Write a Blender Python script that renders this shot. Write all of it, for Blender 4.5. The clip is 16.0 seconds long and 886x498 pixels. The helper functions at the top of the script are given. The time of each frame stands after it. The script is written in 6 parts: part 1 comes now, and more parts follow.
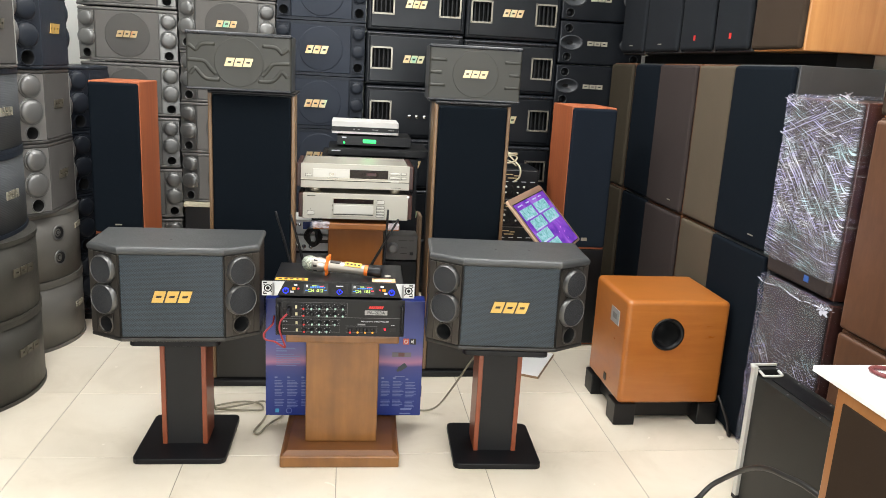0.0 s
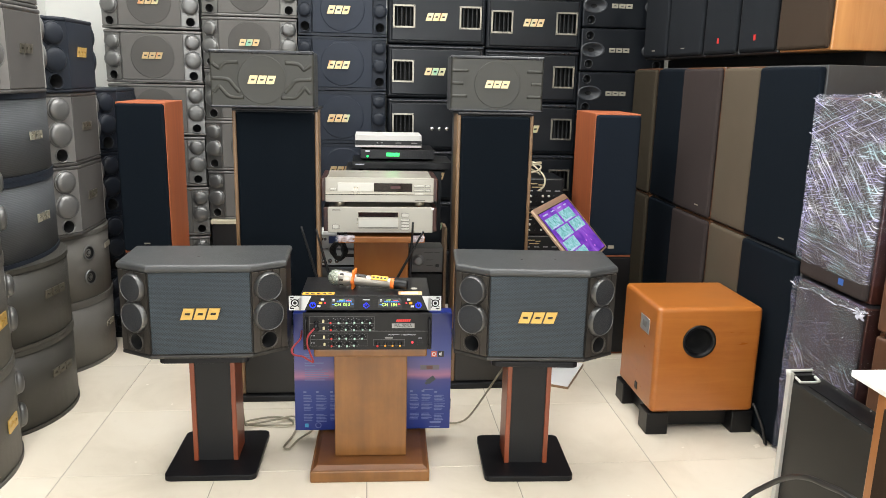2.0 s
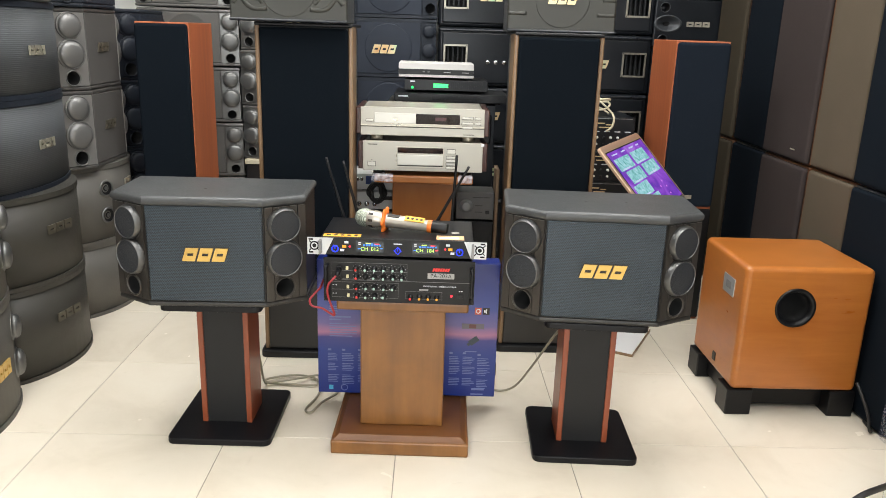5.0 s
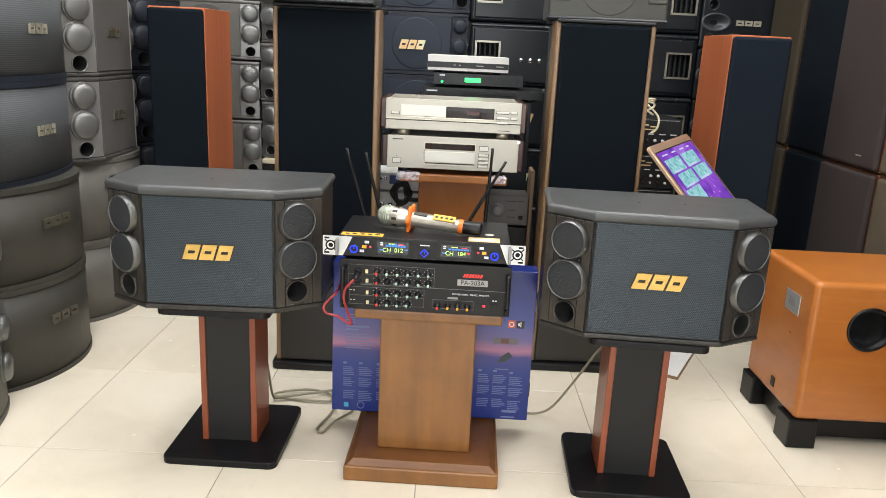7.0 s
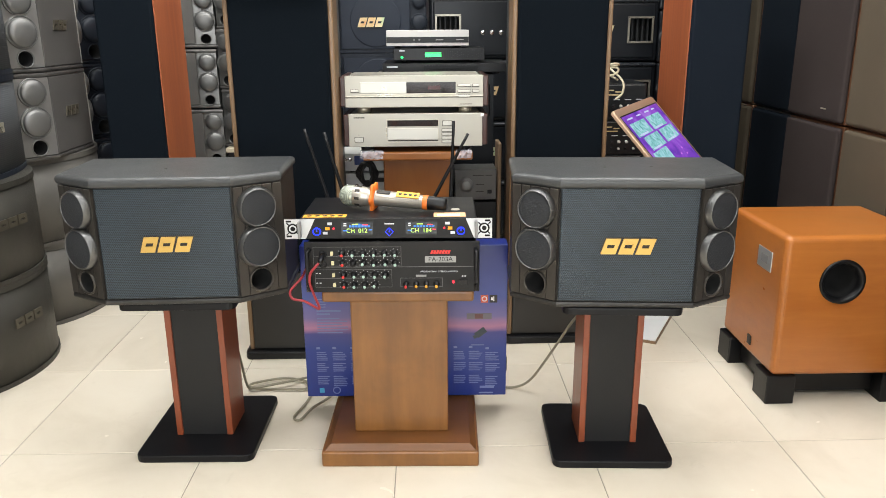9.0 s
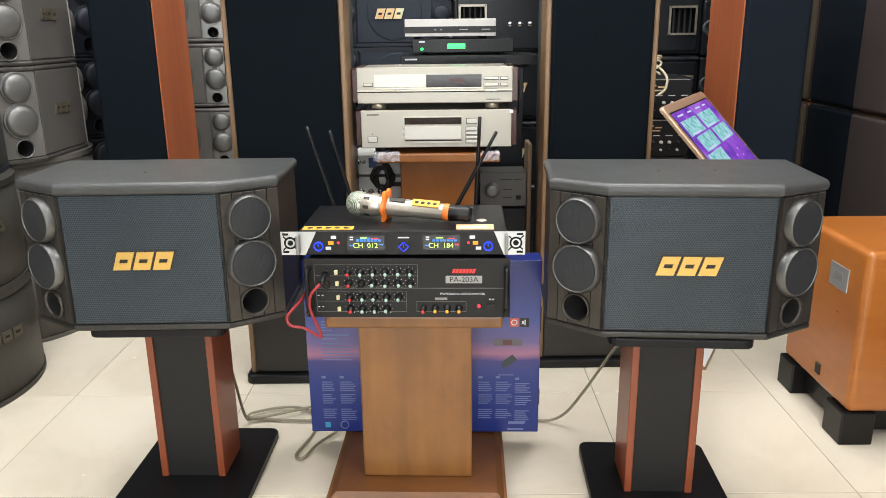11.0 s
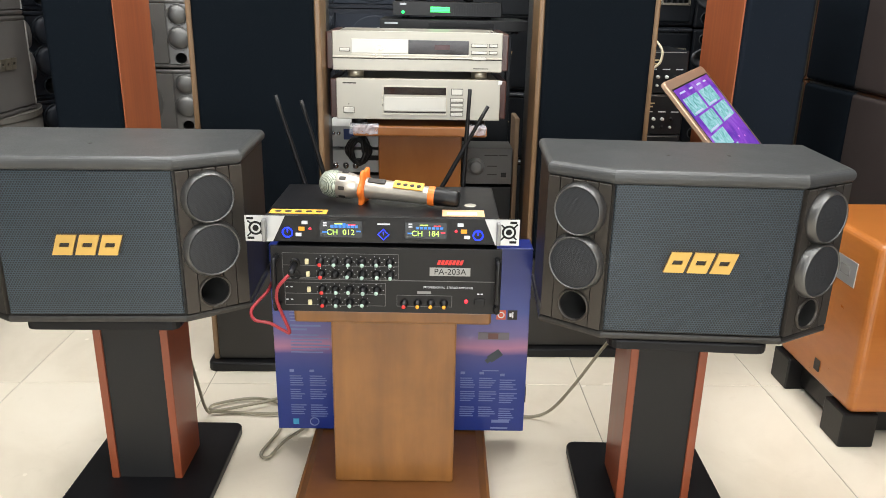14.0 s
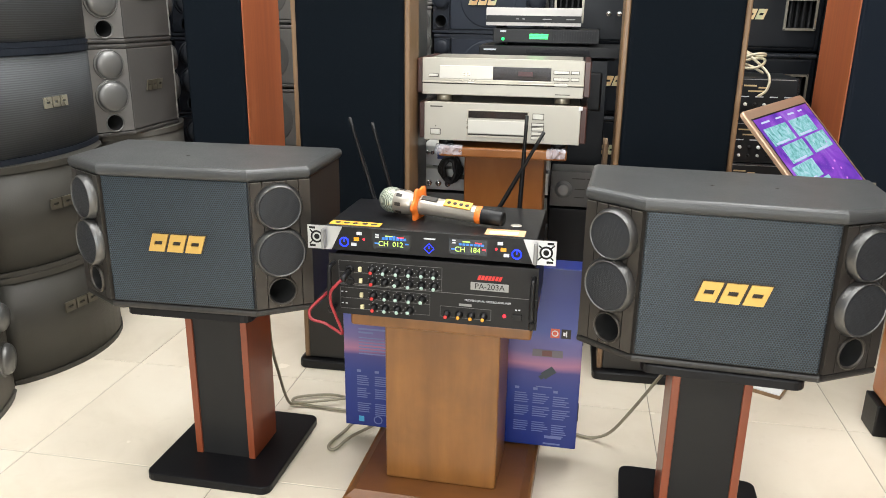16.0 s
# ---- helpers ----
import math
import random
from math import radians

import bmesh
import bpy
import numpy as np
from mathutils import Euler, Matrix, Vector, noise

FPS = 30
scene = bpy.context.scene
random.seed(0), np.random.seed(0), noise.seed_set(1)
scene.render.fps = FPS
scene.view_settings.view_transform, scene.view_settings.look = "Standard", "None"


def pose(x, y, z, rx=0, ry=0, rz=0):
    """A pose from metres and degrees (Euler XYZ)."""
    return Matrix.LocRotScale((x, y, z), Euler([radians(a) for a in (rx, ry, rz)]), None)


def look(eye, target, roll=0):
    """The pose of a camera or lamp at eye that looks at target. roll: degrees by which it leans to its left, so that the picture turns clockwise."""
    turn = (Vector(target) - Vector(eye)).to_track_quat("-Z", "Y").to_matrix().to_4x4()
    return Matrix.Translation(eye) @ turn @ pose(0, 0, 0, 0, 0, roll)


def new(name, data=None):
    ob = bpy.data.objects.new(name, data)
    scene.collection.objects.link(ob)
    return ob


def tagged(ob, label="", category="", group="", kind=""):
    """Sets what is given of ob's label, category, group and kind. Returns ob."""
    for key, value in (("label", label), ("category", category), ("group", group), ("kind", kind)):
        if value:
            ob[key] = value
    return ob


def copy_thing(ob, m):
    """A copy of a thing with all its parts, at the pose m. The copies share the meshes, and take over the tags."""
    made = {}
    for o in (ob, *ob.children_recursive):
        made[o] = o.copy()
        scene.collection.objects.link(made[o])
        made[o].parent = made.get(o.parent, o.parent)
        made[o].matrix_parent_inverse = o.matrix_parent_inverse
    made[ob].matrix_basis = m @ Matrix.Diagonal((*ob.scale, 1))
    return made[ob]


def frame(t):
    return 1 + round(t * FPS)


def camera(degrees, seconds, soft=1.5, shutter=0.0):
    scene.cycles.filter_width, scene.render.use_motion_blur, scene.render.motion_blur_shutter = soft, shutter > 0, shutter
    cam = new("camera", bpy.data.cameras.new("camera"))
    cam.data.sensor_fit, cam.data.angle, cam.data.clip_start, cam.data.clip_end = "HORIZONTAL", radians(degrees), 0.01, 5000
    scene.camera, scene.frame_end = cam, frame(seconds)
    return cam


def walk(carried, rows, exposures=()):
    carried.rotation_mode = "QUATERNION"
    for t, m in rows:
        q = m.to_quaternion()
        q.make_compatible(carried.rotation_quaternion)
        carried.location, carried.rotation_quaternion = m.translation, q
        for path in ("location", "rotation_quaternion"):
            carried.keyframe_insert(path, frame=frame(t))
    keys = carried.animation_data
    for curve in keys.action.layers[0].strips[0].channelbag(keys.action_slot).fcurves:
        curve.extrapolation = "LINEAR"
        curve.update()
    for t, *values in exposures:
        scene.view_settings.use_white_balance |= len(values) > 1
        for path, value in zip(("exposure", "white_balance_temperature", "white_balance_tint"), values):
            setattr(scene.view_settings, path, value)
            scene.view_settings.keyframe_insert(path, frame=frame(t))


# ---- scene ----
cam = camera(60.3, 16.0, soft=0.7)
PATH = [
    (0, (0.006, 0.104, 1.315), (0.266, 2.031, 0.847), 3.1),
    (0.5, (0.007, 0.111, 1.313), (0.282, 2.037, 0.852), 2.8),
    (1, (0.014, 0.123, 1.309), (0.281, 2.051, 0.847), 2.7),
    (1.5, (0.016, 0.127, 1.308), (0.248, 2.06, 0.851), 2.0),
    (2, (0.007, 0.114, 1.312), (0.2, 2.055, 0.871), 1.3),
    (2.5, (-0.004, 0.111, 1.305), (0.177, 2.052, 0.855), 1.1),
    (3, (0.001, 0.167, 1.291), (0.186, 2.1, 0.812), 0.3),
    (3.5, (0.044, 0.256, 1.265), (0.2, 2.18, 0.74), -0.2),
    (4, (0.089, 0.319, 1.245), (0.173, 2.24, 0.695), 0.4),
    (6.5, (0.048, 0.681, 1.077), (0.071, 2.609, 0.545), 2.7),
    (7, (0.052, 0.699, 1.077), (0.04, 2.632, 0.562), 2.7),
    (7.5, (0.061, 0.708, 1.08), (0.049, 2.639, 0.56), 1.9),
    (8, (0.064, 0.708, 1.078), (0.068, 2.635, 0.54), 1.2),
    (8.5, (0.071, 0.711, 1.077), (0.096, 2.633, 0.522), 0.7),
    (9, (0.085, 0.73, 1.057), (0.126, 2.649, 0.496), -0.4),
    (11.5, (0.088, 1.059, 1.006), (0.066, 2.98, 0.452), -0.6),
    (12, (0.064, 1.096, 0.999), (0.098, 3.013, 0.43), 0.2),
    (12.5, (0.06, 1.112, 0.996), (0.123, 3.022, 0.405), 1.3),
    (13, (0.07, 1.12, 1.001), (0.142, 3.024, 0.391), 1.7),
    (13.5, (0.065, 1.143, 1.002), (0.137, 3.039, 0.371), 1.5),
    (14, (0.064, 1.159, 1.004), (0.121, 3.054, 0.368), 1.1),
    (14.5, (0.096, 1.129, 1.014), (0.075, 3.028, 0.388), 1.1),
    (15, (0.184, 1.106, 1.019), (0.043, 3.002, 0.397), 1.6),
    (15.5, (0.243, 1.087, 1.033), (-0.017, 2.976, 0.43), 1.6),
    (16, (0.256, 1.085, 1.03), (-0.069, 2.966, 0.434), 0.8),
]
walk(cam, [(t, look(eye, target, roll)) for t, eye, target, roll in PATH], ((0.0, -0.07), (2.0, -0.09), (4.0, -0.13), (7.0, -0.09), (9.0, -0.08), (13.0, -0.03), (16.0, 0.0)))

# ---- light ----
EXPOSURE = 0.0
scene.view_settings.exposure = EXPOSURE
world = bpy.data.worlds.new("world")
scene.world = world
world.use_nodes = True
world.node_tree.nodes["Background"].inputs[0].default_value = (0.9, 0.95, 1.0, 1)
world.node_tree.nodes["Background"].inputs[1].default_value = 0.3

CEIL = 2.9


def area(name, m, sx, sy, watts, col):
    lamp = bpy.data.lights.new(name, "AREA")
    lamp.shape, lamp.size, lamp.size_y, lamp.energy, lamp.color = "RECTANGLE", sx, sy, watts, col
    ob = new(name, lamp)
    ob.matrix_world = m
    return ob


LAMPS = [(-1.0, 1.5, 24), (1.0, 1.5, 24), (0.0, 2.55, 22), (-0.9, 3.45, 23), (0.9, 3.45, 23), (0.0, -1.0, 32)]
for lx, ly, watts in LAMPS:
    area("ceiling_lamp", pose(lx, ly, CEIL - 0.075, 0, 0, 0), 0.56, 1.15, watts, (0.96, 0.972, 0.985))
# Unseen daylight from behind the camera, added to brighten the fronts.
area("shop_front_daylight", pose(0, -2.98, 1.4, 90, 0, 0), 2.45, 1.85, 112, (0.95, 0.98, 1.0))


# ---- materials ----
def nodes_of(name):
    m = bpy.data.materials.new(name)
    m.use_nodes = True
    nt = m.node_tree
    return m, nt, nt.nodes["Principled BSDF"]


def rgba(c):
    return (*c, 1.0)


def noise_node(nt, vec, scale, detail=3.0, rough=0.55, dist=0.0):
    n = nt.nodes.new("ShaderNodeTexNoise")
    n.inputs["Scale"].default_value, n.inputs["Detail"].default_value = scale, detail
    n.inputs["Roughness"].default_value, n.inputs["Distortion"].default_value = rough, dist
    nt.links.new(vec, n.inputs["Vector"])
    return n.outputs["Fac"]


def ramp(nt, fac, stops):
    r = nt.nodes.new("ShaderNodeValToRGB")
    while len(r.color_ramp.elements) < len(stops):
        r.color_ramp.elements.new(0.5)
    for e, (p, c) in zip(r.color_ramp.elements, stops):
        e.position, e.color = p, rgba(c)
    nt.links.new(fac, r.inputs["Fac"])
    return r.outputs["Color"]


def mixc(nt, fac, a, b, mode="MIX"):
    n = nt.nodes.new("ShaderNodeMix")
    n.data_type, n.blend_type = "RGBA", mode
    for sock, v in ((n.inputs[0], fac), (n.inputs[6], a), (n.inputs[7], b)):
        if isinstance(v, (int, float)):
            sock.default_value = v
        elif isinstance(v, tuple):
            sock.default_value = rgba(v)
        else:
            nt.links.new(v, sock)
    return n.outputs[2]


def math_node(nt, op, a, b=0.0, c=0.0):
    n = nt.nodes.new("ShaderNodeMath")
    n.operation = op
    for i, v in enumerate((a, b, c)):
        if isinstance(v, (int, float)):
            n.inputs[i].default_value = v
        else:
            nt.links.new(v, n.inputs[i])
    return n.outputs[0]


def coords(nt, scale=(1, 1, 1), rot=(0, 0, 0), kind="Object"):
    tc = nt.nodes.new("ShaderNodeTexCoord")
    mp = nt.nodes.new("ShaderNodeMapping")
    mp.inputs["Scale"].default_value, mp.inputs["Rotation"].default_value = scale, rot
    nt.links.new(tc.outputs[kind], mp.inputs["Vector"])
    return mp.outputs["Vector"]


def bump_to(nt, bsdf, height, strength, dist=0.002):
    b = nt.nodes.new("ShaderNodeBump")
    b.inputs["Strength"].default_value, b.inputs["Distance"].default_value = strength, dist
    nt.links.new(height, b.inputs["Height"])
    nt.links.new(b.outputs["Normal"], bsdf.inputs["Normal"])


def plain(name, col, rough=0.5, metal=0.0, var=0.25, scale=7.0, bump=0.15, fine=260.0, coat=0.0, rvar=0.12, spec=0.5):
    """Paint, plastic or metal: large uneven tone, fine grain, uneven gloss."""
    m, nt, b = nodes_of(name)
    v = coords(nt)
    big, small = noise_node(nt, v, scale, 4), noise_node(nt, v, fine, 2)
    lo, hi = tuple(c * (1 - var) for c in col), tuple(min(1, c * (1 + var)) for c in col)
    c1 = mixc(nt, big, lo, hi)
    c2 = mixc(nt, math_node(nt, "MULTIPLY", small, 0.18), c1, (0.5, 0.5, 0.5), "SOFT_LIGHT")
    nt.links.new(c2, b.inputs["Base Color"])
    nt.links.new(math_node(nt, "MULTIPLY_ADD", big, rvar * 2, rough - rvar), b.inputs["Roughness"])
    b.inputs["Metallic"].default_value, b.inputs["Coat Weight"].default_value = metal, coat
    b.inputs["Specular IOR Level"].default_value = spec
    if bump:
        bump_to(nt, b, small, bump, 0.001)
    return m


def scuffed(name, col, rough):
    """Grained vinyl with pale rubbed scuffs and dust."""
    m, nt, b = nodes_of(name)
    v = coords(nt)
    big, grain, streak = noise_node(nt, v, 6.0, 5, 0.6), noise_node(nt, v, 380.0, 2), noise_node(nt, coords(nt, (6, 40, 6)), 1.0, 4, 0.6, 0.5)
    c = mixc(nt, big, tuple(x * 0.72 for x in col), tuple(x * 1.28 for x in col))
    rub = nt.nodes.new("ShaderNodeMapRange")
    rub.inputs["From Min"].default_value, rub.inputs["From Max"].default_value = 0.60, 0.82
    rub.inputs["To Max"].default_value = 0.22
    nt.links.new(streak, rub.inputs["Value"])
    nt.links.new(mixc(nt, rub.outputs[0], c, (0.22, 0.22, 0.21)), b.inputs["Base Color"])
    nt.links.new(math_node(nt, "MULTIPLY_ADD", big, 0.26, rough - 0.13), b.inputs["Roughness"])
    bump_to(nt, b, grain, 0.35, 0.001)
    return m


def wood(name, dark, light, rough=0.35, grain=(60, 60, 3.0), coat=0.2, contrast=1.0, stain=0.12):
    m, nt, b = nodes_of(name)
    v = coords(nt, grain)
    info = nt.nodes.new("ShaderNodeObjectInfo")
    big = noise_node(nt, coords(nt, tuple(g * 0.12 for g in grain)), 1.0, 3, 0.5, 0.6)
    fine = noise_node(nt, v, 1.0, 5, 0.62, 0.4)
    f = math_node(nt, "ADD", math_node(nt, "MULTIPLY", fine, 0.65 * contrast), math_node(nt, "MULTIPLY", big, 0.45))
    mid = tuple((x + y) / 2 for x, y in zip(dark, light))
    col = ramp(nt, f, [(0.32, dark), (0.52, mid), (0.72, light)])
    cloud = noise_node(nt, coords(nt, (1, 1, 0.8)), 8.0, 4, 0.6, 0.4)
    tone = math_node(nt, "MULTIPLY_ADD", info.outputs["Random"], 0.16, 0.92)
    tone = math_node(nt, "MULTIPLY", tone, math_node(nt, "MULTIPLY_ADD", cloud, 2 * stain, 1.0 - stain))
    hsv = nt.nodes.new("ShaderNodeHueSaturation")
    nt.links.new(col, hsv.inputs["Color"])
    nt.links.new(tone, hsv.inputs["Value"])
    nt.links.new(hsv.outputs["Color"], b.inputs["Base Color"])
    nt.links.new(math_node(nt, "MULTIPLY_ADD", fine, 0.15, rough - 0.07), b.inputs["Roughness"])
    b.inputs["Coat Weight"].default_value, b.inputs["Coat Roughness"].default_value = coat, 0.2
    bump_to(nt, b, fine, 0.08, 0.001)
    return m


def cloth(name, col, pitch=700.0, var=0.22, rough=0.9, spec=0.05):
    """Speaker grille cloth: fine weave with lint and faint wear."""
    m, nt, b = nodes_of(name)
    v = coords(nt)
    weave, big = noise_node(nt, v, pitch, 2, 0.7), noise_node(nt, v, 5.0, 4, 0.6)
    lint = math_node(nt, "GREATER_THAN", noise_node(nt, v, 190.0, 1, 0.4), 0.74)
    f = math_node(nt, "ADD", math_node(nt, "MULTIPLY", weave, 0.7), math_node(nt, "MULTIPLY", big, 0.5))
    c = mixc(nt, f, tuple(x * (1 - var) for x in col), tuple(x * (1 + var) for x in col))
    c = mixc(nt, math_node(nt, "MULTIPLY", lint, 0.02), c, (0.5, 0.5, 0.48))
    nt.links.new(c, b.inputs["Base Color"])
    b.inputs["Roughness"].default_value, b.inputs["Specular IOR Level"].default_value = rough, spec
    bump_to(nt, b, weave, 0.35, 0.001)
    return m


def perforated(name, col, hole, pitch, rough=0.42, metal=0.4):
    """Sheet steel with a hexagonal field of round holes."""
    m, nt, b = nodes_of(name)
    sep = nt.nodes.new("ShaderNodeSeparateXYZ")
    nt.links.new(coords(nt), sep.inputs[0])
    u = math_node(nt, "DIVIDE", sep.outputs["X"], pitch)
    w = math_node(nt, "DIVIDE", sep.outputs["Z"], pitch * 0.866)
    row = math_node(nt, "FLOOR", w)
    u = math_node(nt, "ADD", u, math_node(nt, "MULTIPLY", math_node(nt, "FLOORED_MODULO", row, 2.0), 0.5))
    fx = math_node(nt, "SUBTRACT", math_node(nt, "FRACT", u), 0.5)
    fz = math_node(nt, "MULTIPLY", math_node(nt, "SUBTRACT", math_node(nt, "FRACT", w), 0.5), 0.866)
    d = math_node(nt, "SQRT", math_node(nt, "ADD", math_node(nt, "MULTIPLY", fx, fx), math_node(nt, "MULTIPLY", fz, fz)))
    h = nt.nodes.new("ShaderNodeMapRange")
    h.inputs["From Min"].default_value, h.inputs["From Max"].default_value = 0.34, 0.385
    nt.links.new(d, h.inputs["Value"])
    big = noise_node(nt, coords(nt), 6.0, 4)
    base = mixc(nt, big, tuple(c * 0.8 for c in col), tuple(c * 1.2 for c in col))
    nt.links.new(mixc(nt, h.outputs[0], hole, base), b.inputs["Base Color"])
    nt.links.new(math_node(nt, "MULTIPLY", h.outputs[0], metal), b.inputs["Metallic"])
    b.inputs["Roughness"].default_value = rough
    bump_to(nt, b, h.outputs[0], 0.6, 0.0015)
    return m


def ribbed(name, col, pitch, rough=0.55, metal=0.2):
    """Moulded front with fine level ribs."""
    m, nt, b = nodes_of(name)
    sep = nt.nodes.new("ShaderNodeSeparateXYZ")
    nt.links.new(coords(nt), sep.inputs[0])
    s = math_node(nt, "SINE", math_node(nt, "MULTIPLY", sep.outputs["Z"], 6.2832 / pitch))
    big = noise_node(nt, coords(nt), 5.0, 5)
    base = mixc(nt, big, tuple(c * 0.75 for c in col), tuple(c * 1.25 for c in col))
    f = math_node(nt, "MULTIPLY_ADD", s, 0.25, 0.25)
    nt.links.new(mixc(nt, f, base, tuple(c * 0.35 for c in col)), b.inputs["Base Color"])
    b.inputs["Roughness"].default_value, b.inputs["Metallic"].default_value = rough, metal
    bump_to(nt, b, s, 0.25, 0.001)
    return m


def glow(name, col, strength):
    m, nt, b = nodes_of(name)
    b.inputs["Base Color"].default_value = rgba(tuple(c * 0.2 for c in col))
    b.inputs["Emission Color"].default_value, b.inputs["Emission Strength"].default_value = rgba(col), strength
    b.inputs["Roughness"].default_value = 0.25
    return m


def tile_mat():
    m, nt, b = nodes_of("cream_tile")
    v = coords(nt, kind="Object")
    info = nt.nodes.new("ShaderNodeObjectInfo")
    shift = nt.nodes.new("ShaderNodeVectorMath")
    shift.operation = "ADD"
    nt.links.new(v, shift.inputs[0])
    nt.links.new(math_node(nt, "MULTIPLY", info.outputs["Random"], 40.0), shift.inputs[1])
    big, cloud = noise_node(nt, shift.outputs[0], 3.0, 5, 0.6, 0.6), noise_node(nt, shift.outputs[0], 22.0, 4, 0.6)
    c = ramp(nt, big, [(0.3, (0.69, 0.615, 0.492)), (0.5, (0.76, 0.685, 0.56)), (0.75, (0.80, 0.735, 0.615))])
    c = mixc(nt, math_node(nt, "MULTIPLY", cloud, 0.25), c, (0.76, 0.69, 0.565))
    scuff = nt.nodes.new("ShaderNodeMapRange")
    scuff.inputs["From Min"].default_value, scuff.inputs["From Max"].default_value, scuff.inputs["To Max"].default_value = 0.60, 0.74, 0.16
    nt.links.new(noise_node(nt, shift.outputs[0], 14.0, 6, 0.7, 1.0), scuff.inputs["Value"])
    c = mixc(nt, scuff.outputs[0], c, (0.50, 0.44, 0.33))
    tone = math_node(nt, "MULTIPLY_ADD", info.outputs["Random"], 0.05, 0.97)
    hsv = nt.nodes.new("ShaderNodeHueSaturation")
    nt.links.new(c, hsv.inputs["Color"])
    nt.links.new(tone, hsv.inputs["Value"])
    nt.links.new(hsv.outputs["Color"], b.inputs["Base Color"])
    nt.links.new(math_node(nt, "MULTIPLY_ADD", noise_node(nt, shift.outputs[0], 9.0, 3), 0.16, 0.16), b.inputs["Roughness"])
    return m


def film_mat(name, gain):
    """Clear stretch film: see-through, with fine pulled wrinkles that scatter light, their glints painted as pale
    streaks.
    """
    m, nt, b = nodes_of(name)
    out = nt.nodes["Material Output"]
    clear, mix = nt.nodes.new("ShaderNodeBsdfTransparent"), nt.nodes.new("ShaderNodeMixShader")
    sep = nt.nodes.new("ShaderNodeSeparateXYZ")
    nt.links.new(coords(nt), sep.inputs[0])
    height = sep.outputs["Z"]

    def pulled(deg, across, along, lo, hi, seed):
        """Streaks that run at deg from level, 1 on the streak."""
        mp = nt.nodes.new("ShaderNodeMapping")
        mp.inputs["Scale"].default_value = (along, along, across)
        mp.inputs["Location"].default_value = (seed, seed * 1.7, seed * 0.6)
        nt.links.new(coords(nt, (1, 1, 1), (0, radians(deg), 0)), mp.inputs["Vector"])
        n = noise_node(nt, mp.outputs["Vector"], 1.0, 2, 0.55, 0.0)
        mr = nt.nodes.new("ShaderNodeMapRange")
        mr.inputs["From Min"].default_value, mr.inputs["From Max"].default_value = lo, hi
        nt.links.new(n, mr.inputs["Value"])
        return mr.outputs[0], n

    def span(z0, z1, z2, z3):
        up, down = nt.nodes.new("ShaderNodeMapRange"), nt.nodes.new("ShaderNodeMapRange")
        up.inputs["From Min"].default_value, up.inputs["From Max"].default_value = z0, z1
        down.inputs["From Min"].default_value, down.inputs["From Max"].default_value = z3, z2
        nt.links.new(height, up.inputs["Value"])
        nt.links.new(height, down.inputs["Value"])
        return math_node(nt, "MULTIPLY", up.outputs[0], down.outputs[0])
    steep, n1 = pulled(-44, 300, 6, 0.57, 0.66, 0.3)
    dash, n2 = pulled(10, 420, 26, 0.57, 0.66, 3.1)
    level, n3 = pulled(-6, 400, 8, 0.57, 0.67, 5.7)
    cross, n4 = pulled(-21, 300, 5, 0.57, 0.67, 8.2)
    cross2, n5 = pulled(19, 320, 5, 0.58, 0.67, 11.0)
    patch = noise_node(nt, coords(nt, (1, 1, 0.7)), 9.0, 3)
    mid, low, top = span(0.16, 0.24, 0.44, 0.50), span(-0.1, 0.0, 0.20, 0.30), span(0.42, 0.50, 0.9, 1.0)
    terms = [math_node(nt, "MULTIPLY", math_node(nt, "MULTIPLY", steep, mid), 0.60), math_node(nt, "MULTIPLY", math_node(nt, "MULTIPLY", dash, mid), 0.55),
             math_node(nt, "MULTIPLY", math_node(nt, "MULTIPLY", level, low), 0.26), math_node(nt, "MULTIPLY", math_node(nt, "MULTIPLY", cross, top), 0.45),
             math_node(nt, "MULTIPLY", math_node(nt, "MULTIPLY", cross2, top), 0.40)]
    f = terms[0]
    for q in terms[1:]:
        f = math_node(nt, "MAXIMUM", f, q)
    # Glints and haze painted stronger on the front face than the sides.
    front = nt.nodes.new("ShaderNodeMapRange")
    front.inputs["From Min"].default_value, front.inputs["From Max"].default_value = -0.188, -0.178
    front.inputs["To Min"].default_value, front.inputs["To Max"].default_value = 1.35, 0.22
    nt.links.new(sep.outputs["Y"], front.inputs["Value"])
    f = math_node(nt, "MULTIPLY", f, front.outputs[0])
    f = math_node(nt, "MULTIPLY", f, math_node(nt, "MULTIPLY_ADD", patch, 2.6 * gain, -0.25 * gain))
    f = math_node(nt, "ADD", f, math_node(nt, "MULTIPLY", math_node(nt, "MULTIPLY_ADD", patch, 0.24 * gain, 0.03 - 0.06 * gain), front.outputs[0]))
    # Lilac and cyan reflections on the film, put into its base colour.
    reflection_tint = ramp(nt, noise_node(nt, coords(nt, (1, 1, 2)), 6.0, 2), [(0.36, (0.88, 0.89, 0.93)), (0.47, (0.62, 0.58, 0.92)), (0.54, (0.80, 0.82, 0.94)), (0.64, (0.66, 0.88, 0.95))])
    nt.links.new(reflection_tint, b.inputs["Base Color"])
    b.inputs["Roughness"].default_value = 0.16
    bp = nt.nodes.new("ShaderNodeBump")
    bp.inputs["Strength"].default_value, bp.inputs["Distance"].default_value = 0.7, 0.006
    nt.links.new(math_node(nt, "ADD", n1, n3), bp.inputs["Height"])
    nt.links.new(bp.outputs["Normal"], b.inputs["Normal"])
    nt.links.new(f, mix.inputs[0])
    nt.links.new(clear.outputs[0], mix.inputs[1])
    nt.links.new(b.outputs[0], mix.inputs[2])
